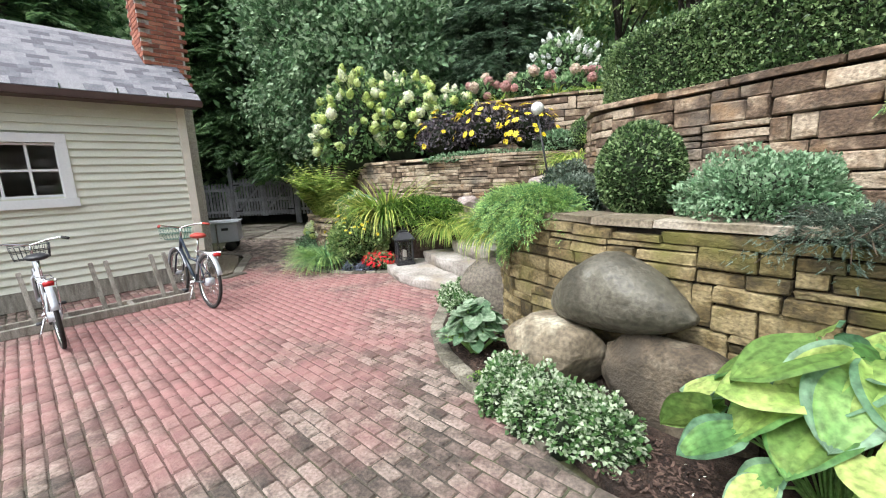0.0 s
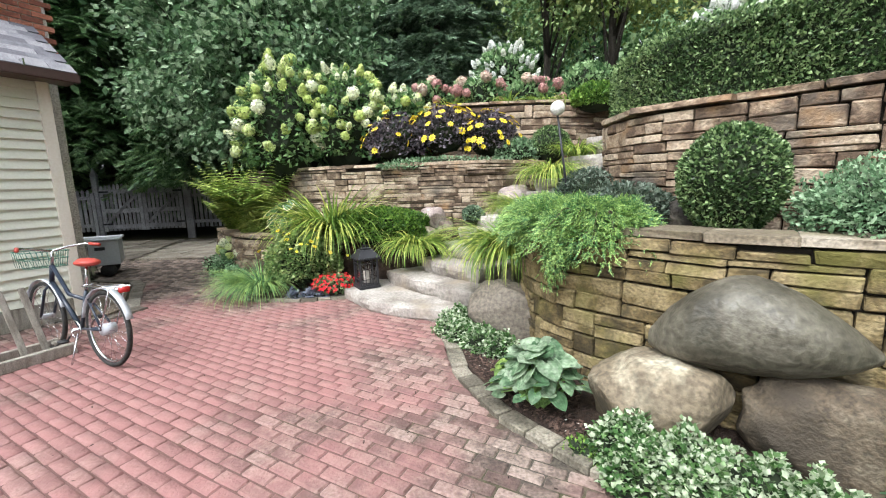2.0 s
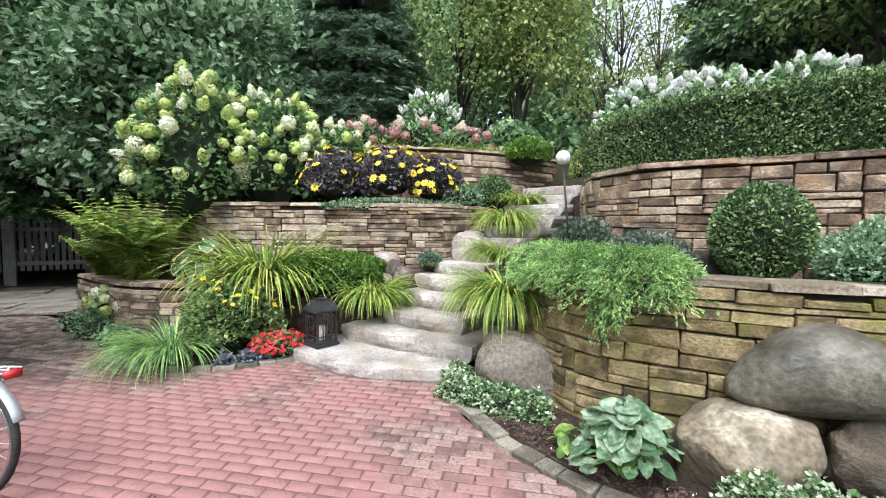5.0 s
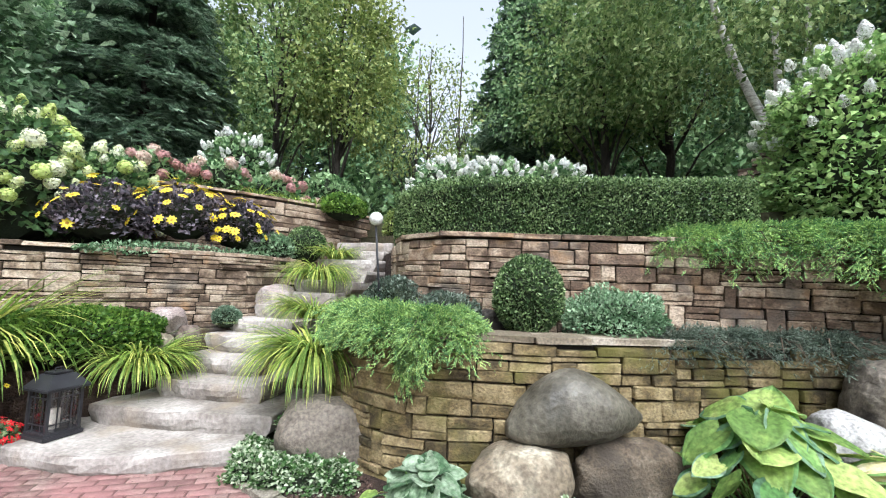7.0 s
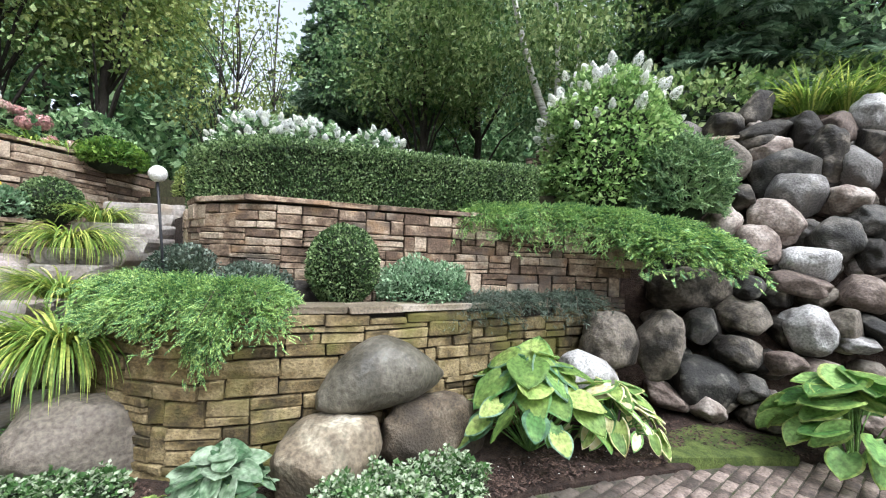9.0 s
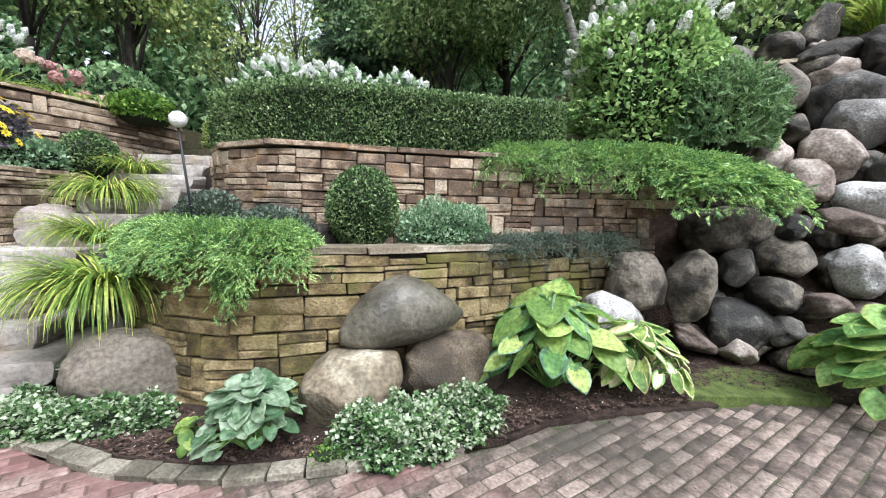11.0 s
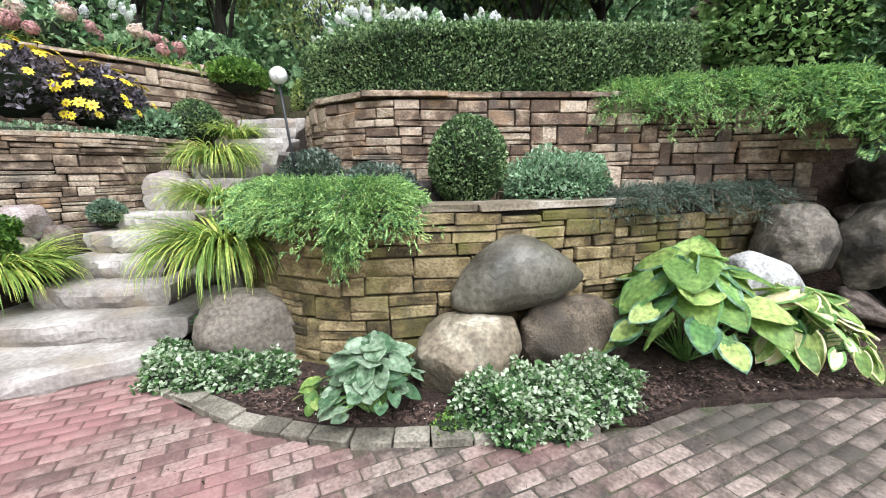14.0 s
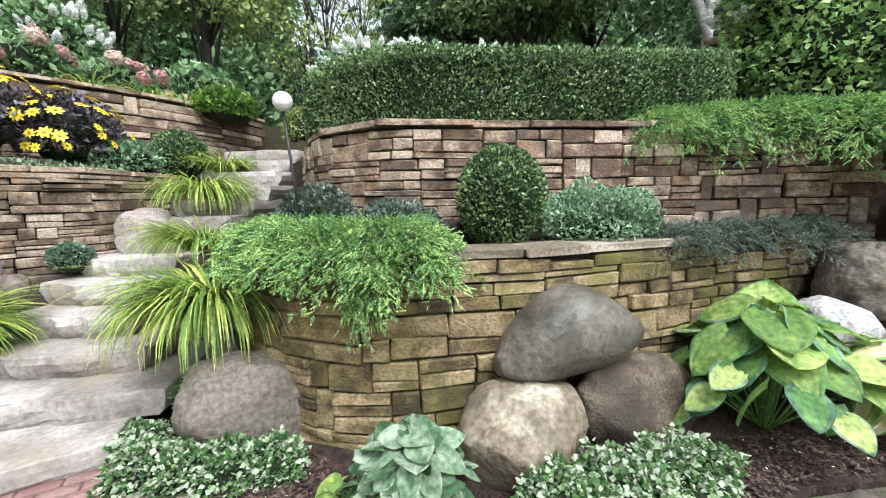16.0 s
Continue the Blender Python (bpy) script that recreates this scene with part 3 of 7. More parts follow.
# ---- steps ----
STEPS = [((-0.72, 6.52), (0.52, 5.18), 0.14, 1.15), ((-0.15, 6.72), (0.86, 5.2), 0.31, 0.95), ((0.38, 6.62), (0.98, 5.6), 0.49, 0.8), ((0.66, 6.9), (1.12, 5.95), 0.66, 0.75),
         ((0.98, 7.1), (1.38, 6.2), 0.85, 0.75), ((1.3, 7.15), (1.68, 6.32), 1.02, 0.75), ((1.62, 7.15), (2.02, 6.36), 1.2, 0.75), ((1.98, 7.2), (2.32, 6.36), 1.37, 0.7),
         ((2.3, 7.35), (2.65, 6.4), 1.55, 0.7), ((2.6, 7.5), (2.98, 6.47), 1.72, 0.7), ((2.9, 7.65), (3.28, 6.6), 1.9, 0.7), ((3.2, 7.8), (3.58, 6.75), 2.07, 0.7), ((3.5, 7.95), (3.88, 6.9), 2.25, 0.7)]


def stone_step(left, right, z, deep, seed):
    rnd = random.Random(seed)
    a, b = Vector((*left, 0)), Vector((*right, 0))
    d = (b - a).normalized()
    back = Vector((-d.y, d.x, 0))
    n, out = 14, []
    bow = 0.22 if seed == 0 else 0.08
    for i in range(n + 1):
        f = i / n
        out.append(a.lerp(b, f) - back * (bow * math.sin(math.pi * f) + rnd.uniform(-0.024, 0.024)))
    out += [b + back * deep * 0.5 + d * rnd.uniform(-0.03, 0.03), b + back * deep, a + back * deep, a + back * deep * 0.5 - d * rnd.uniform(-0.03, 0.03)]
    bm = bmesh.new()
    levels = [(z - 0.19, 0.05), (z - 0.15, 0.025), (z - 0.12, 0.004), (z - 0.06, -0.01), (z - 0.014, -0.002), (z, 0.012)]
    mid = sum(out, Vector()) / len(out)
    rings = [[bm.verts.new((*(p + (mid - p).normalized() * (ins + rnd.uniform(-0.01, 0.01))).xy, zz + rnd.uniform(-0.006, 0.006))) for p in out] for zz, ins in levels]
    for r0, r1 in zip(rings, rings[1:]):
        for i in range(len(out)):
            bm.faces.new((r0[i], r0[(i + 1) % len(out)], r1[(i + 1) % len(out)], r1[i]))
    bm.faces.new(rings[-1])
    bm.faces.new(rings[0][::-1])
    return tagged(part("stone_step", bm, M["step"]), "thick pale limestone slab step with rough edges" if seed else "wide pale limestone slab step at the brick patio", "step", "limestone garden steps")


for k, (a, b, z, deep) in enumerate(STEPS):
    stone_step(a, b, z, deep, k)

# ---- boulders ----
def teardrop_boulder(name, at, along_, label, material, top, low, thick, seed):
    """A smooth boulder whose upper and lower outline run through a few heights from its blunt end to its tip."""
    bm = bmesh.new()
    bmesh.ops.create_icosphere(bm, subdivisions=6, radius=1.0)
    ax = Vector((*along_, 0))
    length = ax.length
    ax.normalize()
    side = Vector((-ax.y, ax.x, 0))
    fx = np.linspace(0, 1, len(top))
    off = Vector((seed, 2.0, 1.0))
    for v in bm.verts:
        p = v.co.copy()
        u = (p.x + 1) / 2
        hi, lo = float(np.interp(u, fx, top)), float(np.interp(u, fx, low))
        r = math.sqrt(max(1e-6, 1 - p.x * p.x))
        q = p.z / r if r > 1e-3 else 0.0
        mid, half = (hi + lo) / 2, (hi - lo) / 2
        w = thick * min(1.0, 1.25 * half / (max(top) - min(low)) * 2)
        k = 1 + 0.05 * noise.noise(p * 2.2 + off) + 0.02 * noise.noise(p * 6 + off)
        sq = math.copysign(abs(q) ** 0.9, q)
        v.co = Vector(at) + ax * (u * length) + side * (p.y / max(r, 1e-3) * w * k) + Vector((0, 0, mid + half * sq * k))
    bmesh.ops.smooth_vert(bm, verts=bm.verts, factor=0.5, use_axis_x=True, use_axis_y=True, use_axis_z=True)
    bmesh.ops.smooth_vert(bm, verts=bm.verts, factor=0.5, use_axis_x=True, use_axis_y=True, use_axis_z=True)
    return tagged(part(name, bm, material, smooth=True), label, "boulder")


teardrop_boulder("boulder", (1.48, 3.13, 0), (0.67, -0.74), "smooth grey-green boulder set into the low wall", M["granite_grey"],
                 [0.60, 0.75, 0.85, 0.925, 0.975, 0.985, 0.96, 0.91, 0.845, 0.77, 0.68], [0.50, 0.455, 0.445, 0.44, 0.445, 0.455, 0.47, 0.49, 0.52, 0.56, 0.63], 0.24, 3)
boulder("boulder", (1.42, 2.95, 0.20), (0.40, 0.30, 0.30), (0, -4, -44), M["granite_pale"], "pale lichened boulder in the planting bed", 2, rough=0.12, cuts=5)
boulder("boulder", (2.06, 2.42, 0.20), (0.46, 0.24, 0.33), (0, 0, -44), M["granite_tan"], "brown boulder at the foot of the wall", 3, rough=0.12, cuts=6)
boulder("boulder", (1.02, 4.62, 0.22), (0.40, 0.34, 0.36), (0, 10, -50), M["granite_brown"], "rough grey-brown boulder beside the steps", 4)
boulder("boulder", (1.9, 7.1, 1.26), (0.28, 0.24, 0.25), (0, 0, 20), M["granite_rose"], "round pinkish boulder beside the steps", 5)
boulder("boulder", (0.62, 7.25, 0.98), (0.24, 0.2, 0.2), (0, 0, 10), M["granite_rose"], "round pale boulder at the foot of the wall", 6)
boulder("boulder", (0.80, 7.12, 0.80), (0.17, 0.16, 0.17), (0, 0, 50), M["granite_pink"], "small reddish boulder at the foot of the wall", 7)
boulder("boulder", (0.50, 7.1, 0.75), (0.17, 0.15, 0.16), (0, 0, 50), M["granite_pale"], "small pale boulder behind the grass", 8)

# ---- shrubs on the low terrace ----
bush("boxwood_ball", "clipped round boxwood ball on the low terrace", (2.12, 3.3, 1.49), (0.31, 0.31, 0.37), M["box_leaf"], 9000, 0.032, 1, depth=0.12, bump=0.05, low=-0.95)
bush("catmint", "loose grey-green catmint clump", (2.62, 2.72, 1.32), (0.42, 0.42, 0.26), M["catmint"], 8000, 0.034, 2, category="perennial", bump=0.35, depth=0.5)


def hedge_block(name, label, plan, z0, z1, width, n, leaf, seed):
    line = smooth_line(plan)
    total = line[1][-1]
    ob = thing(name, label, "hedge", (*plan[0], z0))
    bm = bmesh.new()
    rows = []
    for i in range(31):
        x, y, a = along(line, 0.06 + (total - 0.12) * i / 30)
        nx, ny = -math.sin(a), math.cos(a)
        w = width * 0.42
        rows.append([bm.verts.new((x + nx * k * w, y + ny * k * w, z)) for k, z in ((-1, z0), (-1, z1 - 0.1), (-0.8, z1 - 0.05), (0.8, z1 - 0.05), (1, z1 - 0.1), (1, z0))])
    for a, b in zip(rows, rows[1:]):
        for j in range(6):
            bm.faces.new((a[j], b[j], b[(j + 1) % 6], a[(j + 1) % 6]))
    bm.faces.new(rows[0])
    bm.faces.new(rows[-1][::-1])
    # added solid block, coloured as the hedge's shaded inside, stops see-through
    part("inner_growth", bm, M["shade_core"], ob)
    d, q = RNG.uniform(0, total, n), RNG.random(n)
    h = z1 - z0
    per = np.array([along(line, s) for s in np.linspace(0, total, 200)])
    x, y, a = [np.interp(d, np.linspace(0, total, 200), per[:, k]) for k in range(3)]
    side, zz, nz = np.empty(n), np.empty(n), np.empty(n)
    f = q < 0.42
    bck = q > 0.8
    topm = ~f & ~bck
    side[f], zz[f], nz[f] = -1, z0 + h * RNG.random(f.sum()), 0.1
    side[bck], zz[bck], nz[bck] = 1, z0 + h * RNG.random(bck.sum()), 0.1
    side[topm], zz[topm], nz[topm] = RNG.uniform(-1, 1, topm.sum()), z1, 1.0
    rnd_ = np.clip((np.abs(side) - 0.8) / 0.2, 0, 1) * (zz > z1 - 0.08)
    zz -= rnd_ * 0.04
    ends = np.minimum(d, total - d)
    pull = np.where(ends < 0.2, np.sqrt(np.maximum(0, 1 - (1 - ends / 0.2) ** 2)), 1)
    und = np.array([noise.noise(Vector((u * 1.7, v * 2.3, w_ * 2.3 + seed))) for u, v, w_ in zip(d, side, zz)]) * 0.05
    off = side * (width / 2 * (0.55 + 0.45 * pull) + und * (nz < 0.5))
    P = np.stack([x - np.sin(a) * off, y + np.cos(a) * off, zz + und * (nz > 0.5)], -1) + RNG.normal(size=(n, 3)) * 0.015
    N = np.stack([-np.sin(a) * side * (nz < 0.5), np.cos(a) * side * (nz < 0.5), nz], -1)
    D = N + RNG.normal(size=P.shape) * 0.8 + np.array((0, 0, 0.3))
    part("foliage", leaves("foliage", P - unit(D) * leaf * 0.5, D, leaf * RNG.uniform(0.6, 1.3, n), T_SMALL, 0.4), M["box_leaf"], ob)
    return ob


HEDGE = [(2.85, 5.35), (2.66, 4.85), (2.62, 4.4), (2.72, 4.05), (2.95, 3.72), (3.15, 3.42), (3.45, 2.95), (3.8, 2.4), (4.15, 1.85)]
hedge_block("boxwood_hedge", "long clipped boxwood hedge on the upper terrace", HEDGE, 2.02, 2.72, 0.72, 52000, 0.032, 3)

# ---- woods ----
conifer("blue_spruce", "dense blue-green spruce behind the flowers", (1.6, 13.2, 2.9), 9.5, 2.7, M["spruce"], 36000, 0.24)
tree("maple_tree", "leafy silver-green maple tree", (-2.4, 12.8, 0), 7.5, (2.6, 2.2, 3.6), (-2.4, 12.6, 4.6), M["maple_leaf"], 300, 70, 0.19, spread=0.33)
tree("maple_tree", "leafy silver-green maple tree", (-4.4, 13.4, 0), 8.0, (2.2, 2.2, 4.0), (-4.3, 13.4, 5.2), M["maple_leaf"], 260, 70, 0.18, spread=0.33)
conifer("cedar_tree", "dark cedar with drooping fronds", (-5.4, 16.2, 0), 13, 3.8, M["cedar"], 20000, 0.42, droop=0.45, start=0.22)
conifer("cedar_tree", "dark cedar with drooping fronds", (-9.6, 17.2, 0), 14, 4.2, M["cedar"], 18000, 0.42, droop=0.45, start=0.22)


def wood_band(name, label, cx, cy, radius, a0, a1, z0, z1, n, m, leaf, material, seed, gap=None):
    """Far woods: clumps of leaves on a ring, thinning towards its top, with slim trunks."""
    ob = thing(name, label, "woods", (cx + radius * math.cos(radians((a0 + a1) / 2)), cy + radius * math.sin(radians((a0 + a1) / 2)), z0), kind="stuff")
    a = np.radians(RNG.uniform(a0, a1, n))
    h = RNG.random(n) ** 0.9
    if gap:
        g = np.radians(gap[0])
        keep = (np.abs(a - g) > np.radians(gap[1]) * (0.25 + h * 1.1))
        a, h = a[keep], h[keep]
    r = radius * RNG.uniform(0.9, 1.25, len(a))
    tops = np.array([noise.noise(Vector((t * 6, seed, 0))) for t in a])
    C = np.stack([cx + r * np.cos(a), cy + r * np.sin(a), z0 + (z1 - z0) * h * (0.85 + 0.35 * tops)], -1)
    P = np.repeat(C, m, 0) + RNG.normal(size=(len(C) * m, 3)) * np.array((0.6, 0.6, 0.4))
    D = RNG.normal(size=P.shape) + np.array((0, 0, -0.3))
    tagged(part("crowns", leaves("crowns", P, D, leaf * RNG.uniform(0.6, 1.4, len(P)), T_SMALL, 0.5), material, ob), kind="stuff")
    bm = bmesh.new()
    for t in np.radians(RNG.uniform(a0, a1, int((a1 - a0) / 4))):
        if gap and abs(t - radians(gap[0])) < radians(gap[1] + 3):
            continue
        rr = radius * RNG.uniform(1.0, 1.3)
        x, y = cx + rr * math.cos(t), cy + rr * math.sin(t)
        tube(bm, [(x, y, z0 - 0.5), (x + 0.1, y, z0 + (z1 - z0) * 0.8)], [0.16, 0.07], 6)
    tagged(part("trunks", bm, M["bark"], ob), kind="stuff")
    return ob


conifer("cedar_tree", "dark cedar with drooping fronds behind the house", (-10.5, 9.5, 0), 13, 3.8, M["cedar"], 16000, 0.42, droop=0.4, start=0.1)
GAP = 40
wood_band("far_woods", "dark mixed woods closing the garden", 0, 2, 19, -60, 178, 1.0, 15, 3600, 40, 0.34, M["dark_leaf"], 1, gap=(GAP, 5))
wood_band("far_woods", "dense dark conifer woods behind the garden", 0, 2, 27, -70, 190, 0.0, 19, 2600, 34, 0.85, M["far_needle"], 9, gap=(GAP, 4))
wood_band("far_woods", "yellow-green young trees in the gap of the woods", 0, 2, 24, 30, 47, 2.5, 7.5, 120, 40, 0.3, M["light_leaf"], 4)
for k, (x, y, h, w, mm, lab) in enumerate(((4.6, 12.6, 8.5, 1.9, "birch_leaf", "slender light green tree above the top wall"), (6.0, 11.6, 9.0, 1.6, "light_leaf", "slender yellow-green tree at the gap"), (10.0, 6.2, 9.5, 2.0, "dark_leaf", "dark green tree behind the hedge"),
        (10.5, 3.6, 9.0, 2.4, "dark_leaf", "dark green tree behind the hedge"), (9.0, 4.8, 7.5, 1.7, "birch_leaf", "light green tree behind the hedge"), (9.5, -1.0, 9.0, 2.4, "dark_leaf", "dark tree above the rock bank"), (8.0, -4.0, 8.5, 2.4, "dark_leaf", "dark tree above the rock bank"))):
    tree("woodland_tree", lab, (x, y, 2.4), h, (w, w, h * 0.42), (x, y, 2.4 + h * 0.62), M[mm], 200, 60, 0.14, r=0.13, spread=0.32)
for x, y, h, w, mm, nn, lab in ((9.6, 9.8, 8.5, 1.3, "birch_leaf", 16, "airy sapling against the sky"), (9.0, 11.2, 7.5, 1.2, "light_leaf", 20, "airy yellow-green sapling against the sky"), (13.2, 12.2, 6.5, 1.8, "light_leaf", 60, "yellow-green tree in the gap of the woods"), (7.4, 9.2, 6.0, 1.3, "light_leaf", 30, "yellow-green sapling above the steps")):
    tree("sapling", lab, (x, y, 2.4), h, (w, w, h * 0.42), (x, y, 2.4 + h * 0.6), M[mm], nn, 45, 0.12, r=0.06, spread=0.3)
conifer("dark_spruce", "tall dark spruce beyond the hedge", (11.5, 8.0, 2.4), 14, 2.6, M["spruce"], 14000, 0.45)
conifer("dark_spruce", "tall dark spruce above the rock bank", (8.5, -2.2, 3.5), 12, 2.8, M["spruce"], 14000, 0.45)
bush("undergrowth", "leafy undergrowth on top of the rock bank", (6.6, -0.8, 4.1), (1.0, 1.6, 0.8), M["birch_leaf"], 3000, 0.14, 77, tmpl=T_LEAF, depth=0.5, bump=0.35)
bush("undergrowth", "leafy undergrowth above the rock bank", (6.9, -3.2, 4.3), (1.2, 1.6, 0.8), M["birch_leaf"], 3000, 0.14, 78, tmpl=T_LEAF, depth=0.5, bump=0.35)

# ---- house ----
M["siding"] = mat("siding_cream", [(0.625, 0.625, 0.525), (0.700, 0.700, 0.600)], 2, 0.55, 0.15, 50, objrand=0.2, grain=0.2)
M["roof"] = mat("roof_shingle", [(0.099, 0.096, 0.112), (0.161, 0.158, 0.177), (0.223, 0.217, 0.229)], 3, 0.9, 0.6, 90, objrand=0.6)
M["trim"] = mat("trim_cream", [(0.660, 0.605, 0.517), (0.726, 0.671, 0.583)], 2, 0.5, 0.1, 40, grain=0.2)
M["white"] = mat("white_paint", [(0.72, 0.72, 0.72), (0.8, 0.8, 0.8)], 2, 0.45, 0.1, 40, grain=0.2)
M["gutter"] = mat("gutter_brown", [(0.06, 0.035, 0.03), (0.09, 0.055, 0.05)], 3, 0.4, 0.1, 40, grain=0.2)
CORNER, HD = Vector((-3.96, 6.52, 0)), Vector((-0.60, -0.80, 0)).normalized()
HN = Vector((0.80, -0.60, 0))
HM = Matrix(((HD.x, -HN.x, 0, CORNER.x), (HD.y, -HN.y, 0, CORNER.y), (0, 0, 1, 0), (0, 0, 0, 1)))
BRICKS = [(0.06, 0.046, 0.037), (0.14, 0.105, 0.085), (0.23, 0.18, 0.15)]
RED = (1.3, 0.50, (0.265, 0.128, 0.12), (-2.1, 4.6, 0.0, 0.13, 0.34))
DAMP = (2.2, 0.52, (0.05, 0.044, 0.033), (1.85, 1.35, 0.0, 0.38, 0.20))
M["brick"] = mat("paver_brick", BRICKS, 9, 0.85, 0.7, 50, objrand=0.45, stain=RED, stain2=DAMP)
M["brick_join"] = mat("paver_brick_joined", BRICKS, 9, 0.85, 0.7, 50, island=0.45, stain=RED, stain2=DAMP)
M["joint"] = mat("sand_joint", [(0.042, 0.036, 0.028), (0.070, 0.059, 0.045), (0.045, 0.052, 0.021)], 5, 0.95, 0.5, stain=(1.3, 0.50, (0.15, 0.072, 0.066), (-2.1, 4.6, 0.0, 0.13, 0.34)))
M["kerb"] = mat("kerb_cobble", [(0.085, 0.074, 0.055), (0.165, 0.148, 0.112), (0.23, 0.205, 0.16)], 7, 0.9, 0.5, 60, objrand=0.5)
M["moss"] = mat("moss", [(0.035, 0.055, 0.012), (0.08, 0.11, 0.022), (0.13, 0.16, 0.04)], 9, 0.95, 1.0, 90, relief=0.02)
M["flag"] = mat("flagstone", [(0.096, 0.080, 0.064), (0.176, 0.152, 0.120), (0.240, 0.216, 0.176)], 3, 0.9, 0.5, 40, objrand=0.4)
M["gravel"] = mat("gravel", [(0.10, 0.075, 0.05), (0.22, 0.17, 0.12), (0.33, 0.28, 0.22)], 30, 0.95, 1.0, 90, relief=0.02)
M["weathered"] = mat("weathered_wood", [(0.19, 0.17, 0.14), (0.30, 0.275, 0.235), (0.38, 0.35, 0.30)], 4, 0.85, 0.5, 60, stretch=(6, 6, 1), objrand=0.2)
M["gate_wood"] = mat("grey_gate_wood", [(0.225, 0.225, 0.232), (0.375, 0.375, 0.390)], 4, 0.85, 0.4, 50, objrand=0.3)
M["chimney"] = mat("red_brick", [(0.16, 0.055, 0.035), (0.29, 0.10, 0.06), (0.36, 0.15, 0.10)], 6, 0.9, 0.5, 60, objrand=0.6)
M["mortar"] = mat("mortar", [(0.36, 0.33, 0.30), (0.46, 0.43, 0.40)], 8, 0.95, 0.3)
M["black"] = mat("black_metal", [(0.012, 0.012, 0.014), (0.03, 0.03, 0.034)], 6, 0.45, 0.15, 60, grain=0.2)
M["rubber"] = mat("black_rubber", [(0.015, 0.015, 0.015), (0.035, 0.033, 0.03)], 9, 0.8, 0.3)
M["chrome"] = mat("bright_metal", [(0.55, 0.55, 0.56), (0.7, 0.7, 0.72)], 6, 0.25, 0.05, metal=1.0, grain=0.2)
M["silver"] = mat("silver_paint", [(0.42, 0.44, 0.47), (0.55, 0.57, 0.6)], 5, 0.35, 0.05, grain=0.2)
M["navy"] = mat("dark_blue_paint", [(0.015, 0.02, 0.035), (0.03, 0.04, 0.06)], 5, 0.3, 0.05, grain=0.2)
M["red_saddle"] = mat("red_saddle_vinyl", [(0.30, 0.035, 0.025), (0.40, 0.06, 0.04)], 5, 0.5, 0.2, grain=0.2)
M["green_wire"] = mat("green_wire", [(0.05, 0.14, 0.10), (0.09, 0.2, 0.15)], 5, 0.5, 0.0, grain=0.2)
M["grey_plastic"] = mat("grey_plastic", [(0.40, 0.41, 0.43), (0.52, 0.53, 0.55)], 2, 0.5, 0.2, 40, grain=0.2)
M["lens"] = mat("red_reflector", [(0.4, 0.02, 0.02), (0.5, 0.03, 0.03)], 5, 0.2, 0.0, grain=0.2)

# ---- house ----
UMIN, UMAX, DEEP, EAVE, OVER, PITCH = 0.0, 11.0, 3.1, 2.87, 0.24, math.tan(radians(35.5))


def hbox(bm, u0, w0, z0, u1, w1, z1, bevel=0.0):
    box(bm, u0, w0, z0, u1, w1, z1, HM, bevel)


house = thing("house", "small cream clapboard outbuilding with a grey shingle roof", "house", CORNER)
WU0, WU1, WZ0, WZ1 = 1.64, 2.84, 1.5, 2.24
bm = bmesh.new()
for u0, u1, z0, z1 in ((UMIN, WU0, 0, EAVE), (WU1, UMAX, 0, EAVE), (WU0, WU1, 0, WZ0), (WU0, WU1, WZ1, EAVE)):
    hbox(bm, u0, 0.03, z0, u1, 0.17, z1)
hbox(bm, UMIN, DEEP - 0.14, 0, UMAX, DEEP, EAVE)
hbox(bm, UMIN, 0.17, 0, 0.14, DEEP - 0.14, EAVE)
hbox(bm, UMAX - 0.14, 0.17, 0, UMAX, DEEP - 0.14, EAVE)
wall_part = part("wall", bm, M["siding"], house)
z = 0.26
while z < EAVE - 0.05:
    h = 0.112
    runs = [(0.1, WU0 - 0.12), (WU1 + 0.12, UMAX)] if WZ0 - 0.16 < z + h / 2 < WZ1 + 0.12 else [(0.1, UMAX)]
    for u0, u1 in runs:
        bm = bmesh.new()
        v = [bm.verts.new(HM @ Vector(p)) for p in ((u0, 0.028, z), (u0, -0.018, z), (u0, 0.014, z + h), (u0, 0.028, z + h), (u1, 0.028, z), (u1, -0.018, z), (u1, 0.014, z + h), (u1, 0.028, z + h))]
        for q in ((0, 1, 2, 3), (7, 6, 5, 4), (0, 4, 5, 1), (1, 5, 6, 2), (2, 6, 7, 3), (3, 7, 4, 0)):
            bm.faces.new([v[k] for k in q])
        part("clapboard", bm, M["siding"], wall_part)
    z += h
bm = bmesh.new()
hbox(bm, 0.0, -0.036, 0.02, 0.115, 0.029, EAVE - 0.04, 0.004)
part("corner_board", bm, M["trim"], house, "cream painted corner board")
bm = bmesh.new()
hbox(bm, 0.1, -0.012, 0.0, UMAX, 0.028, 0.255, 0.004)
part("skirt_board", bm, M["weathered"], house)
win = part("window", (lambda b: (hbox(b, WU0 - 0.12, -0.03, WZ1, WU1 + 0.12, 0.05, WZ1 + 0.12, 0.004), hbox(b, WU0 - 0.12, -0.03, WZ0 - 0.02, WU0, 0.05, WZ1, 0.004), hbox(b, WU1, -0.03, WZ0 - 0.02, WU1 + 0.12, 0.05, WZ1, 0.004), b)[-1])(bmesh.new()), M["white"], house, "white painted window surround")
bm = bmesh.new()
hbox(bm, WU0 - 0.14, -0.06, WZ0 - 0.14, WU1 + 0.14, 0.05, WZ0 - 0.02, 0.005)
part("window_sill", bm, M["white"], win)
bm = bmesh.new()
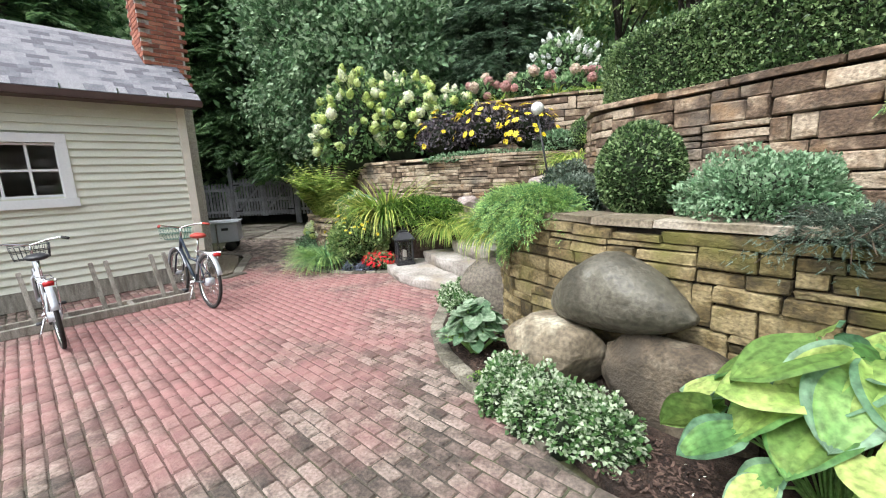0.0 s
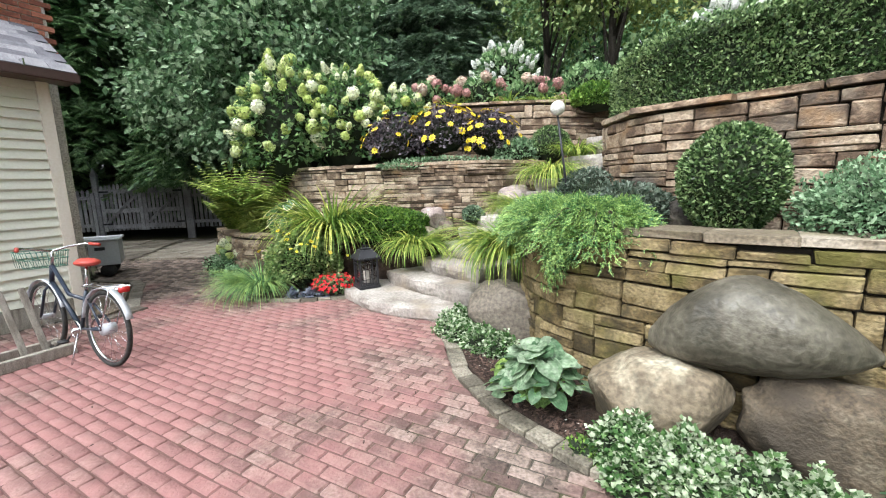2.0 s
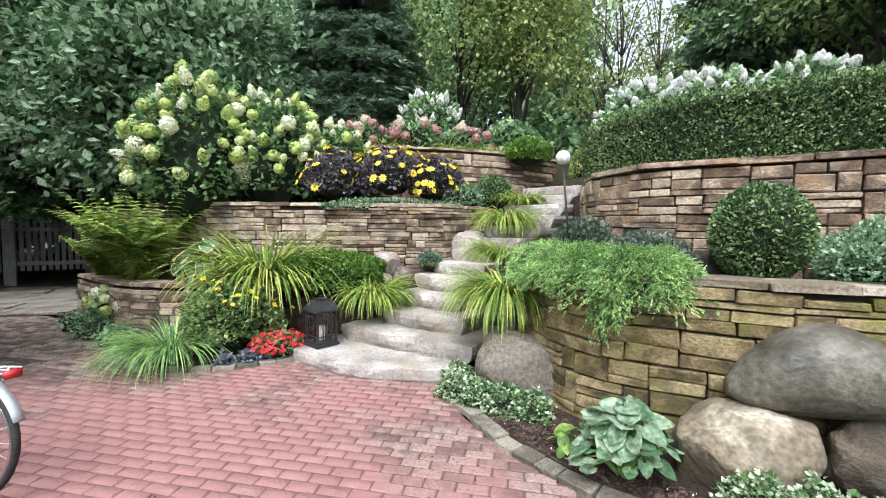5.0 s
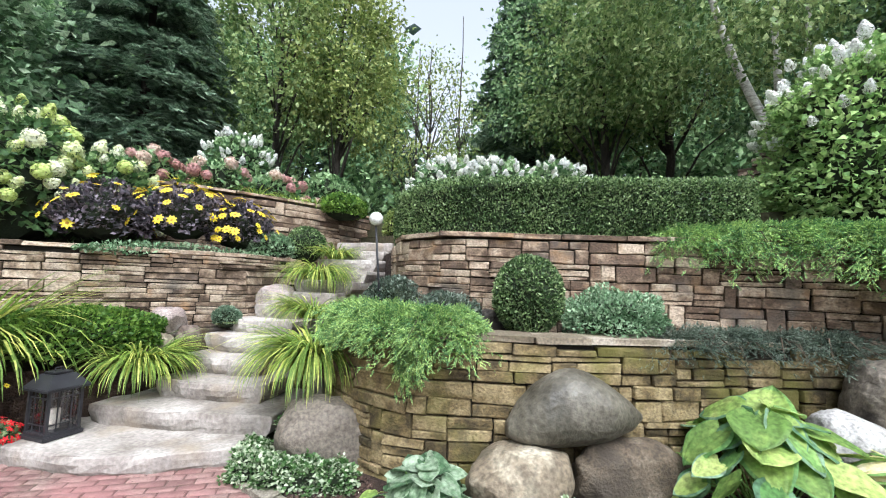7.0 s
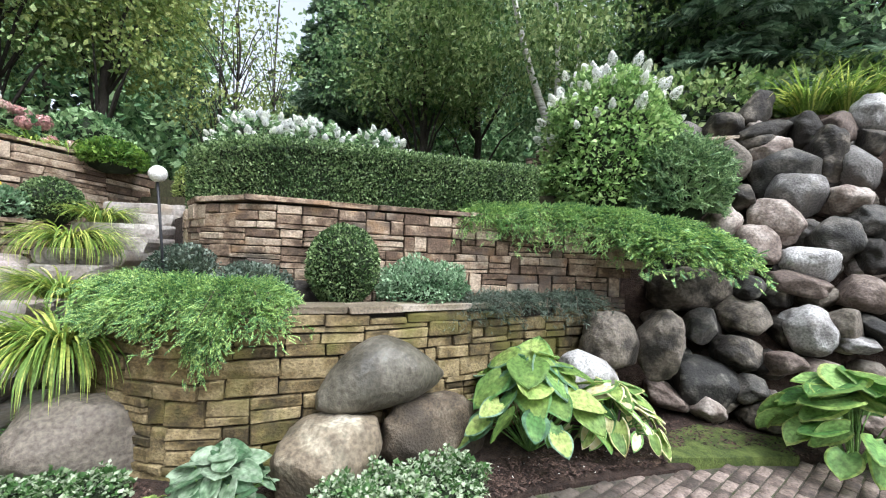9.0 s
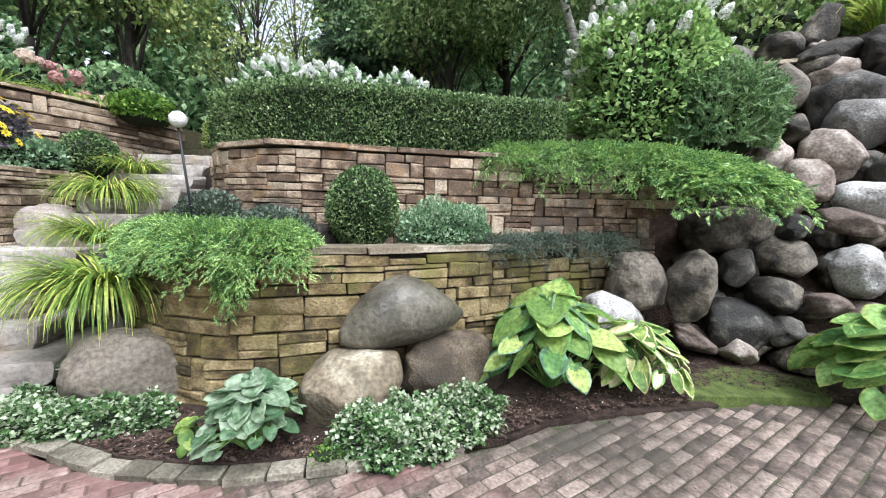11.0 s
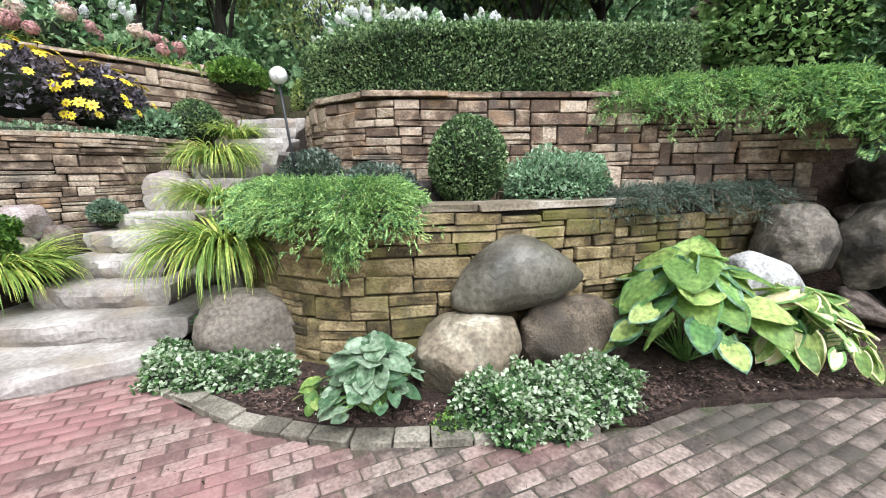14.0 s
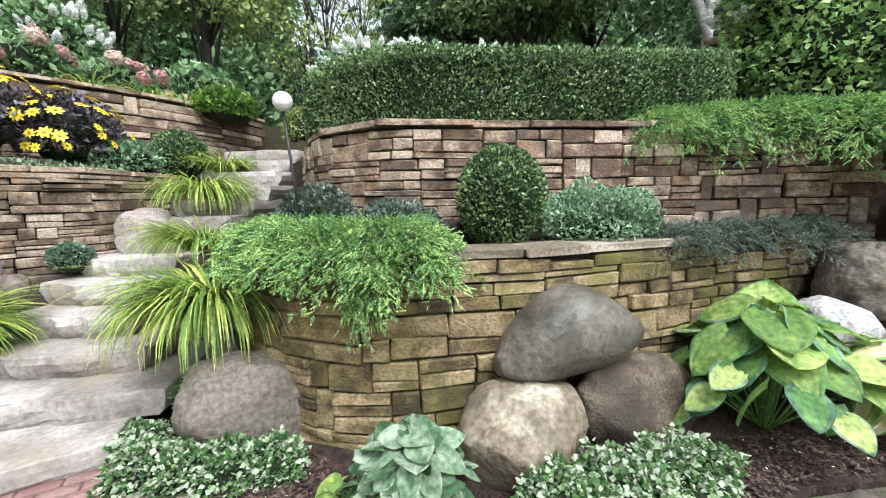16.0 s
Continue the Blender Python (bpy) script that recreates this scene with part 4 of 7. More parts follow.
for k in range(5):
    u = WU0 + (WU1 - WU0) * k / 4
    hbox(bm, u - 0.015, 0.03, WZ0, u + 0.015, 0.06, WZ1)
for zz in (WZ0 + 0.02, (WZ0 + WZ1) / 2, WZ1 - 0.02):
    hbox(bm, WU0, 0.032, zz - 0.015, WU1, 0.058, zz + 0.015)
part("sash", bm, M["white"], win)
glass = bpy.data.materials.new("window_glass")
glass.use_nodes = True
gb = glass.node_tree.nodes["Principled BSDF"]
gb.inputs["Transmission Weight"].default_value, gb.inputs["Roughness"].default_value, gb.inputs["IOR"].default_value = 1.0, 0.02, 1.45
for i in range(4):
    for j in range(2):
        bm = bmesh.new()
        u, zz = WU0 + 0.3 * i, WZ0 + 0.37 * j
        hbox(bm, u + 0.016, 0.042, zz + 0.02, u + 0.284, 0.046, zz + 0.352)
        part("pane", bm, glass, win)
bm = bmesh.new()
RISE = (DEEP / 2 + OVER) * PITCH
for s in (0, 1):
    a = [(-0.19, -OVER, EAVE), (UMAX, -OVER, EAVE), (UMAX, DEEP / 2, EAVE + RISE), (-0.19, DEEP / 2, EAVE + RISE)]
    if s:
        a = [(u, DEEP - w, zz) for u, w, zz in a]
    lo = [bm.verts.new(HM @ Vector(p)) for p in a]
    hi = [bm.verts.new(HM @ (Vector(p) + Vector((0, 0, 0.06)))) for p in a]
    bm.faces.new(lo)
    bm.faces.new(hi)
    for k in range(4):
        bm.faces.new((lo[k], lo[(k + 1) % 4], hi[(k + 1) % 4], hi[k]))
for u in (0.0, UMAX - 0.1):
    g = [bm.verts.new(HM @ Vector(p)) for p in ((u + 0.05, 0.1, EAVE), (u + 0.05, DEEP - 0.1, EAVE), (u + 0.05, DEEP / 2, EAVE + RISE - 0.18))]
    bm.faces.new(g)
roof = part("roof", bm, M["roof"], house, "grey asphalt shingle roof")
tab = bmesh.new()
bmesh.ops.create_cube(tab, size=1.0)
tab_me = bpy.data.meshes.new("shingle")
bmesh.ops.transform(tab, matrix=Matrix.Diagonal((0.235, 0.2, 0.008, 1)), verts=tab.verts)
tab.to_mesh(tab_me)
tab.free()
tab_me.materials.append(M["roof"])
HR = Matrix(((HD.x, HN.x, 0), (HD.y, HN.y, 0), (0, 0, 1)))
slope = math.atan(PITCH)
rs = random.Random(3)
row, w = 0, -OVER + 0.07
while w < DEEP / 2 - 0.05:
    u = -0.14 + (0.12 if row % 2 else 0)
    while u < 4.6:
        p = HM @ Vector((u + 0.05, w, EAVE + 0.072 + (w + OVER) * PITCH + rs.uniform(0, 0.004)))
        if len(roof.children) < 300:
            part("shingle", tab_me, None, roof, m=Matrix.Translation(p) @ (HR.to_4x4() @ Matrix.Rotation(-slope - 0.03, 4, "X")))
        u += 0.24
    row, w = row + 1, w + 0.105
bm = bmesh.new()
hbox(bm, -0.21, -OVER - 0.07, EAVE - 0.06, UMAX, -OVER + 0.02, EAVE + 0.045, 0.012)
hbox(bm, -0.19, -OVER + 0.02, EAVE - 0.05, UMAX, 0.02, EAVE - 0.03)
part("gutter", bm, M["gutter"], house, "dark brown metal gutter")
for k in range(6):
    bm = bmesh.new()
    hbox(bm, 0.25 + k * 0.62, -OVER - 0.03, EAVE + 0.05, 0.265 + k * 0.62, -OVER + 0.09, EAVE + 0.125)
    part("gutter_strap", bm, M["chrome"], house)
bm = bmesh.new()
CU0, CU1, CW0, CW1 = -0.36, 0.28, 0.72, 1.3
hbox(bm, CU0 + 0.012, CW0 + 0.012, 0, CU1 - 0.012, CW1 - 0.012, 6.2)
chim = part("chimney", bm, M["mortar"], house, "red brick chimney with pale mortar")
bb = bmesh.new()
bmesh.ops.create_cube(bb, size=1.0)
bmesh.ops.transform(bb, matrix=Matrix.Diagonal((0.205, 0.1, 0.058, 1)), verts=bb.verts)
bb_me = bpy.data.meshes.new("brick")
bb.to_mesh(bb_me)
bb.free()
bb_me.materials.append(M["chimney"])
for c in range(38):
    zz = 3.15 + c * 0.072
    o = 0.05 if c % 2 else 0.155
    for k in range(3):
        u = CU0 + o + k * 0.215
        if u < CU1 - 0.06:
            for ww in (CW0 + 0.05,):
                part("brick", bb_me, None, chim, m=Matrix.Translation(HM @ Vector((u, ww, zz))) @ HR.to_4x4())
        w_ = CW0 + o + k * 0.215
        if w_ < CW1 - 0.06:
            part("brick", bb_me, None, chim, m=Matrix.Translation(HM @ Vector((CU1 - 0.05, w_, zz))) @ HR.to_4x4() @ Matrix.Rotation(math.pi / 2, 4, "Z"))

# ---- bicycle rack ----
rack = thing("bicycle_rack", "weathered grey timber bicycle rack on the bricks", "bicycle rack", HM @ Vector((0.6, -1.4, 0)))
R0, R1 = 0.62, 4.9


def rack_piece(name, u0, w0, z0, u1, w1, z1):
    b = bmesh.new()
    hbox(b, u0, w0, z0, u1, w1, z1, 0.006)
    part(name, b, M["weathered"], rack)


rack_piece("front_rail", R0, -1.48, 0.0, R1, -1.41, 0.10)
rack_piece("back_rail", R0, -1.12, 0.0, R1, -1.06, 0.09)
for k in range(7):
    u = R0 + 0.02 + k * 0.64
    rack_piece("cross_bar", u, -1.41, 0.03, u + 0.06, -1.12, 0.085)
for k in range(6):
    for e in (-0.075, 0.075):
        u = 0.88 + 0.635 * k + e
        b = bmesh.new()
        box(b, -0.024, -0.02, 0.0, 0.024, 0.02, 0.66, HM @ Matrix.Translation((u - 0.02, -1.30, 0.03)) @ Matrix.Rotation(radians(-14), 4, "X") @ Matrix.Rotation(radians(5), 4, "Y"), 0.006)
        part("upright", b, M["weathered"], rack)


# ---- bicycles ----
def ring(bm, c, r, t, n=40, k=8):
    tube(bm, [(c[0] + r * math.cos(2 * math.pi * i / n), c[1], c[2] + r * math.sin(2 * math.pi * i / n)) for i in range(n)], t, k, True)


def bicycle(label, m, frame_mat, saddle_mat, basket_mat, tilt=0):
    ob = thing("bicycle", label, "bicycle", m.translation)
    rz, fx = 0.345, 1.06

    def add(name, b, material, parent=ob, lab="", smooth=True):
        bmesh.ops.transform(b, matrix=m, verts=b.verts)
        return part(name, b, material, parent, lab, smooth)

    for cx in (0, fx):
        b = bmesh.new()
        ring(b, (cx, 0, rz), 0.325, 0.02)
        wheel = add("wheel", b, M["rubber"], lab="black rubber tyre wheel")
        b = bmesh.new()
        ring(b, (cx, 0, rz), 0.298, 0.011)
        add("rim", b, M["chrome"], wheel)
        b = bmesh.new()
        for i in range(20):
            q = 2 * math.pi * i / 20
            tube(b, [(cx, 0.025 * (-1) ** i, rz), (cx + 0.297 * math.cos(q), 0, rz + 0.297 * math.sin(q))], 0.0016, 4)
        add("spoke_set", b, M["chrome"], wheel)
        b = bmesh.new()
        tube(b, [(cx, -0.05, rz), (cx, 0.05, rz)], 0.05 if cx == 0 else 0.025, 14)
        add("hub", b, M["silver"], wheel)
        b = bmesh.new()
        for i in range(18):
            q0, q1 = [radians(20 + 150 * (i + e) / 18) for e in (0, 1)]
            v = [b.verts.new((cx - math.cos(q) * 0.365, y, rz + math.sin(q) * 0.365)) for q, y in ((q0, -0.028), (q0, 0.028), (q1, 0.028), (q1, -0.028))]
            b.faces.new(v)
        bmesh.ops.remove_doubles(b, verts=b.verts, dist=0.0005)
        bmesh.ops.solidify(b, geom=b.faces[:], thickness=0.004)
        add("mudguard", b, M["silver"])
    b = bmesh.new()
    bbk, seat, head, headl = (0.44, 0, 0.29), (0.30, 0, 0.66), (0.86, 0, 0.86), (0.90, 0, 0.70)
    tube(b, [bbk, seat], 0.017)
    tube(b, [bbk, headl], 0.021)
    tube(b, [(0.33, 0, 0.58), (0.60, 0, 0.60), head], 0.017)
    tube(b, [head, headl], 0.02)
    for y in (-0.05, 0.05):
        tube(b, [bbk, (0, y, rz)], 0.01)
        tube(b, [(0.31, 0, 0.62), (0, y, rz)], 0.009)
        tube(b, [headl, (0.93, y, 0.62), (fx, y, rz)], 0.012)
    add("bike_frame", b, frame_mat)
    b = bmesh.new()
    tube(b, [seat, (0.25, 0, 0.90)], 0.012)
    add("seat_post", b, M["chrome"])
    b = bmesh.new()
    bmesh.ops.create_uvsphere(b, u_segments=16, v_segments=10, radius=1)
    for v in b.verts:
        k = 0.6 if v.co.x > 0.2 else 1.0
        v.co = Vector((0.25 + v.co.x * 0.14, v.co.y * 0.095 * k, 0.925 + v.co.z * 0.038))
    add("saddle", b, saddle_mat)
    b = bmesh.new()
    tube(b, [head, (0.83, 0, 1.0)], 0.013)
    tube(b, [(0.83, 0, 1.0), (0.87, 0.14, 1.03), (0.80, 0.25, 1.05), (0.68, 0.30, 1.04)], 0.011)
    tube(b, [(0.83, 0, 1.0), (0.87, -0.14, 1.03), (0.80, -0.25, 1.05), (0.68, -0.30, 1.04)], 0.011)
    bar = add("handlebar", b, M["chrome"])
    for s in (-1, 1):
        b = bmesh.new()
        tube(b, [(0.76, s * 0.268, 1.05), (0.66, s * 0.305, 1.04)], 0.017)
        add("grip", b, saddle_mat if saddle_mat is not M["black"] else M["rubber"], bar)
    b = bmesh.new()
    for zz, g in ((0.99, 1.0), (0.92, 0.94), (0.84, 0.88)):
        tube(b, [(0.92, -0.17 * g, zz), (1.18 * g + 0.0, -0.17 * g, zz), (1.18 * g, 0.17 * g, zz), (0.92, 0.17 * g, zz)], 0.004, 5, True)
    for i in range(9):
        y = -0.16 + 0.04 * i
        tube(b, [(1.18, y, 0.99), (1.04, y * 0.88, 0.84), (0.92, y * 0.88, 0.84), (0.92, y, 0.99)], 0.0025, 4)
    for i in range(6):
        x = 0.95 + 0.045 * i
        for s in (-1, 1):
            tube(b, [(x, s * 0.17, 0.99), (x, s * 0.15, 0.84)], 0.0025, 4)
    add("basket", b, basket_mat, lab="wire basket")
    b = bmesh.new()
    for y in (-0.06, 0, 0.06):
        tube(b, [(0.22, y, 0.72), (-0.28, y, 0.74)], 0.006, 6)
    for x in (0.2, -0.05, -0.28):
        tube(b, [(x, -0.06, 0.73), (x, 0.06, 0.73)], 0.006, 6)
    for s in (-1, 1):
        tube(b, [(-0.2, s * 0.06, 0.735), (0, s * 0.06, rz)], 0.006, 6)
    add("carrier", b, M["chrome"])
    b = bmesh.new()
    box(b, -0.315, -0.04, 0.70, -0.285, 0.04, 0.745, None, 0.006)
    add("tail_light", b, M["lens"], lab="red tail light")
    b = bmesh.new()
    ring(b, (0.44, 0.045, 0.29), 0.085, 0.006, 24, 6)
    tube(b, [(0.44, -0.07, 0.29), (0.44, 0.07, 0.29)], 0.02)
    tube(b, [(0.44, 0.065, 0.29), (0.56, 0.065, 0.18)], 0.009)
    tube(b, [(0.44, -0.065, 0.29), (0.32, -0.065, 0.40)], 0.009)
    add("crank", b, M["chrome"])
    for x, y, zz in ((0.56, 0.10, 0.18), (0.32, -0.10, 0.40)):
        b = bmesh.new()
        box(b, x - 0.045, y - 0.03, zz - 0.01, x + 0.045, y + 0.03, zz + 0.01, None, 0.004)
        add("pedal", b, M["black"])
    b = bmesh.new()
    tube(b, [(0.38, 0.06, 0.27), (0.30, 0.16, 0.02)], 0.008)
    add("kickstand", b, M["chrome"])
    return ob


def stand(x, y, dx, dy, lean):
    return pose(x, y, 0, 0, 0, math.degrees(math.atan2(dy, dx))) @ pose(0, 0, 0, lean)


bicycle("dark blue city bicycle with red saddle and green wire basket", stand(-2.60, 4.72, -0.84, 0.54, 3), M["navy"], M["red_saddle"], M["green_wire"])
bicycle("silver city bicycle with black saddle and wire basket", stand(-3.32, 3.47, -0.82, 0.57, -2), M["silver"], M["black"], M["black"])

# ---- garden cart ----
cart = thing("garden_cart", "grey plastic garden cart beside the house", "cart", (-5.6, 9.3, 0))
CM = pose(-5.62, 9.3, 0, 0, 0, 25)
bm = bmesh.new()
for x0, y0, x1, y1 in ((-0.75, -0.36, 0.45, -0.33), (-0.75, 0.33, 0.45, 0.36), (-0.75, -0.33, -0.72, 0.33), (0.42, -0.33, 0.45, 0.33)):
    box(bm, x0, y0, 0.22, x1, y1, 0.68, CM, 0.01)
box(bm, -0.72, -0.33, 0.22, 0.42, 0.33, 0.25, CM)
part("tub", bm, M["grey_plastic"], cart)
bm = bmesh.new()
tube(bm, [CM @ Vector(p) for p in ((-0.77, -0.38, 0.69), (0.47, -0.38, 0.69), (0.47, 0.38, 0.69), (-0.77, 0.38, 0.69))], 0.02, 8, True)
part("rim", bm, M["grey_plastic"], cart, smooth=True)
bm = bmesh.new()
box(bm, 0.10, -0.368, 0.5, 0.25, -0.361, 0.56, CM)
part("badge", bm, M["black"], cart)
for x, y in ((0.25, -0.3), (0.25, 0.3), (-0.5, -0.3), (-0.5, 0.3)):
    bm = bmesh.new()
    tube(bm, [CM @ Vector((x, y - 0.04, 0.12)), CM @ Vector((x, y + 0.04, 0.12))], 0.12, 20)
    part("wheel", bm, M["rubber"], cart, smooth=True)
bm = bmesh.new()
tube(bm, [CM @ Vector(p) for p in ((0.0, -0.38, 0.69), (0.0, -0.39, 0.3), (0.0, -0.39, 0.02))], 0.018, 8)
part("leg", bm, M["chrome"], cart)

# ---- gate and fence ----
GA, GB = Vector((-8.85, 15.0, 0.30)), Vector((-6.62, 15.25, 0.30))
gd = (GB - GA).normalized()
gn = Vector((gd.y, -gd.x, 0))
GM = Matrix(((gd.x, -gn.x, 0, GA.x), (gd.y, -gn.y, 0, GA.y), (0, 0, 1, GA.z), (0, 0, 0, 1)))
polyslab("path_rise", [(-13, 11.9), (-4.1, 10.7), (-3.2, 14), (-3.2, 30), (-13, 30)], -0.06, 0.02, M["ground"], "dark earth at the gate", "ground")


def picket(b, x, w, h, y=0.0):
    v = [(x, y, 0.06), (x + w, y, 0.06), (x + w, y, h), (x + w / 2, y, h + 0.05), (x, y, h)]
    f = [b.verts.new(GM @ Vector(p)) for p in v]
    k = [b.verts.new(GM @ (Vector(p) + Vector((0, 0.022, 0)))) for p in v]
    b.faces.new(f)
    b.faces.new(k[::-1])
    for i in range(5):
        b.faces.new((f[i], f[(i + 1) % 5], k[(i + 1) % 5], k[i]))


def gate_leaf(x0, x1):
    g = thing("gate_leaf", "closed grey-painted timber picket gate leaf", "gate", GM @ Vector((x0, 0, 0)), "double garden gate")
    n = 10
    for i in range(n):
        b = bmesh.new()
        picket(b, x0 + (x1 - x0) * i / n + 0.008, (x1 - x0) / n - 0.035, 1.42 + 0.06 * math.sin(math.pi * i / (n - 1)))
        part("picket", b, M["gate_wood"], g)
    for zz in (0.12, 0.62, 1.22):
        b = bmesh.new()
        box(b, x0, -0.045, zz, x1, -0.003, zz + 0.13, GM)
        part("rail", b, M["gate_wood"], g)
    for x in (x0, x1 - 0.1):
        b = bmesh.new()
        box(b, x, -0.05, 0.05, x + 0.1, -0.002, 1.36, GM)
        part("stile", b, M["gate_wood"], g)
    b = bmesh.new()
    tube(b, [GM @ Vector((x0 + 0.1, -0.03, 0.3)), GM @ Vector((x1 - 0.1, -0.03, 1.22))], 0.05, 4)
    part("brace", b, M["gate_wood"], g)
    for zz in (0.25, 1.25):
        b = bmesh.new()
        box(b, x0 + (0 if x0 < 1 else x1 - x0 - 0.25), -0.06, zz, x0 + (0.25 if x0 < 1 else x1 - x0), -0.051, zz + 0.05, GM)
        part("hinge", b, M["black"], g, "black strap hinge")
    return g


gate_leaf(0.0, 1.12)
gate_leaf(1.14, 2.26)
for x in (-0.16, 2.3):
    p = thing("gate_post", "grey timber gate post with a pointed cap", "post", GM @ Vector((x, 0, -0.3)))
    b = bmesh.new()
    box(b, x, -0.07, -0.36, x + 0.14, 0.07, 1.75, GM, 0.008)
    part("post", b, M["gate_wood"], p)
    b = bmesh.new()
    bmesh.ops.create_cone(b, cap_ends=True, segments=4, radius1=0.12, radius2=0.0, depth=0.28, matrix=GM @ Matrix.Translation((x + 0.07, 0, 1.89)) @ Matrix.Rotation(math.pi / 4, 4, "Z"))
    part("cap", b, M["gate_wood"], p)
for x0, x1, lab in ((2.45, 4.6, "grey timber picket fence beside the gate"), (-4.4, -0.2, "grey timber picket fence under the cedars")):
    fe = thing("picket_fence", lab, "fence", GM @ Vector((x0, 0, -0.3)))
    n = int((x1 - x0) / 0.13)
    for i in range(n):
        b = bmesh.new()
        picket(b, x0 + i * 0.13, 0.085, 1.3)
        part("picket", b, M["gate_wood"], fe)
    for zz in (0.2, 1.05):
        b = bmesh.new()
        box(b, x0, -0.05, zz, x1, -0.003, zz + 0.1, GM)
        part("rail", b, M["gate_wood"], fe)
    for x in np.arange(x0, x1, 1.4):
        b = bmesh.new()
        box(b, x, -0.14, -0.36, x + 0.09, -0.052, 1.25, GM)
        part("post", b, M["gate_wood"], fe)

# ---- lantern ----
LX, LY, LZ = -0.42, 6.50, 0.145
lan = thing("garden_lantern", "black metal candle lantern standing on the bottom step", "lantern", (LX, LY, LZ))
LM = pose(LX, LY, LZ, 0, 0, 22)
bm = bmesh.new()
box(bm, -0.15, -0.15, 0, 0.15, 0.15, 0.035, LM, 0.006)
box(bm, -0.135, -0.135, 0.035, 0.135, 0.135, 0.06, LM, 0.004)
part("base", bm, M["black"], lan)
for x in (-0.12, 0.12):
    for y in (-0.12, 0.12):
        bm = bmesh.new()
        box(bm, x - 0.011, y - 0.011, 0.06, x + 0.011, y + 0.011, 0.40, LM)
        part("corner_post", bm, M["black"], lan)
for k in range(4):
    K = LM @ Matrix.Rotation(k * math.pi / 2, 4, "Z")
    bm = bmesh.new()
    for a in (-0.05, 0.05):
        box(bm, a - 0.004, -0.124, 0.06, a + 0.004, -0.116, 0.40, K)
    for zz in (0.12, 0.34):
        box(bm, -0.11, -0.1245, zz - 0.004, 0.11, -0.1155, zz + 0.004, K)
    part("lattice", bm, M["black"], lan)
    bm = bmesh.new()
    box(bm, -0.109, -0.112, 0.06, 0.109, -0.110, 0.40, K)
    pn = part("pane", bm, glass, lan)
    pn.visible_shadow = False
bm = bmesh.new()
box(bm, -0.165, -0.165, 0.40, 0.165, 0.165, 0.425, LM, 0.005)
bmesh.ops.create_cone(bm, cap_ends=True, segments=4, radius1=0.225, radius2=0.12, depth=0.1, matrix=LM @ Matrix.Translation((0, 0, 0.475)) @ Matrix.Rotation(math.pi / 4, 4, "Z"))
box(bm, -0.07, -0.07, 0.525, 0.07, 0.07, 0.545, LM, 0.004)
part("roof", bm, M["black"], lan)
bm = bmesh.new()
tube(bm, [LM @ Vector(p) for p in ((-0.03, 0, 0.54), (-0.025, 0, 0.575), (0.025, 0, 0.575), (0.03, 0, 0.54))], 0.006, 6)
part("handle", bm, M["black"], lan)
bm = bmesh.new()
tube(bm, [LM @ Vector((0, 0, 0.06)), LM @ Vector((0, 0, 0.22))], 0.04, 14)
part("candle", bm, M["trim"], lan, "cream pillar candle", True)

# ---- globe path light ----
gl = thing("garden_light", "white glass globe light on a slim dark stake", "garden light", (1.66, 4.80, 1.1))
bm = bmesh.new()
tube(bm, [(1.71, 4.73, 1.08), (1.53, 4.68, 2.13)], 0.011, 8)
part("stake", bm, M["black"], gl, smooth=True)
bm = bmesh.new()
bmesh.ops.create_uvsphere(bm, u_segments=24, v_segments=16, radius=0.068, matrix=Matrix.Translation((1.53, 4.68, 2.19)))
part("globe", bm, mat("crackle_glass", [(0.55, 0.54, 0.5), (0.8, 0.79, 0.76)], 60, 0.25, 0.6, 120), gl, "white crackle-glass globe", True)

# ---- rock bank ----
BANK0, BANKD = Vector((3.62, 0.15, 0.0)), Vector((-0.12, -1.0, 0)).normalized()
BANKN = Vector((1.0, -0.12, 0)).normalized()
TONES = {"g": ("granite_dark", "dark grey"), "b": ("granite_brown", "brown"), "p": ("granite_pink", "pinkish"), "w": ("granite_white", "pale grey")}
LEAN = 0.52
rk = random.Random(12)


def bank_rock(s, z, w, h, tilt, kind, seed, set_back=0.0):
    c = BANK0 + BANKD * s + BANKN * (z * LEAN + set_back)
    name, tone = TONES[kind]
    return boulder("rock", (c.x, c.y, z), (w * 1.1, 0.30, h * 1.12), (rk.uniform(-18, 18), tilt, -97 + rk.uniform(-14, 14)), M[name], f"{tone} fieldstone stacked in a steep rock bank", seed, group="rock bank", rough=0.17, cuts=rk.choice((5, 7, 9)), sub=4)


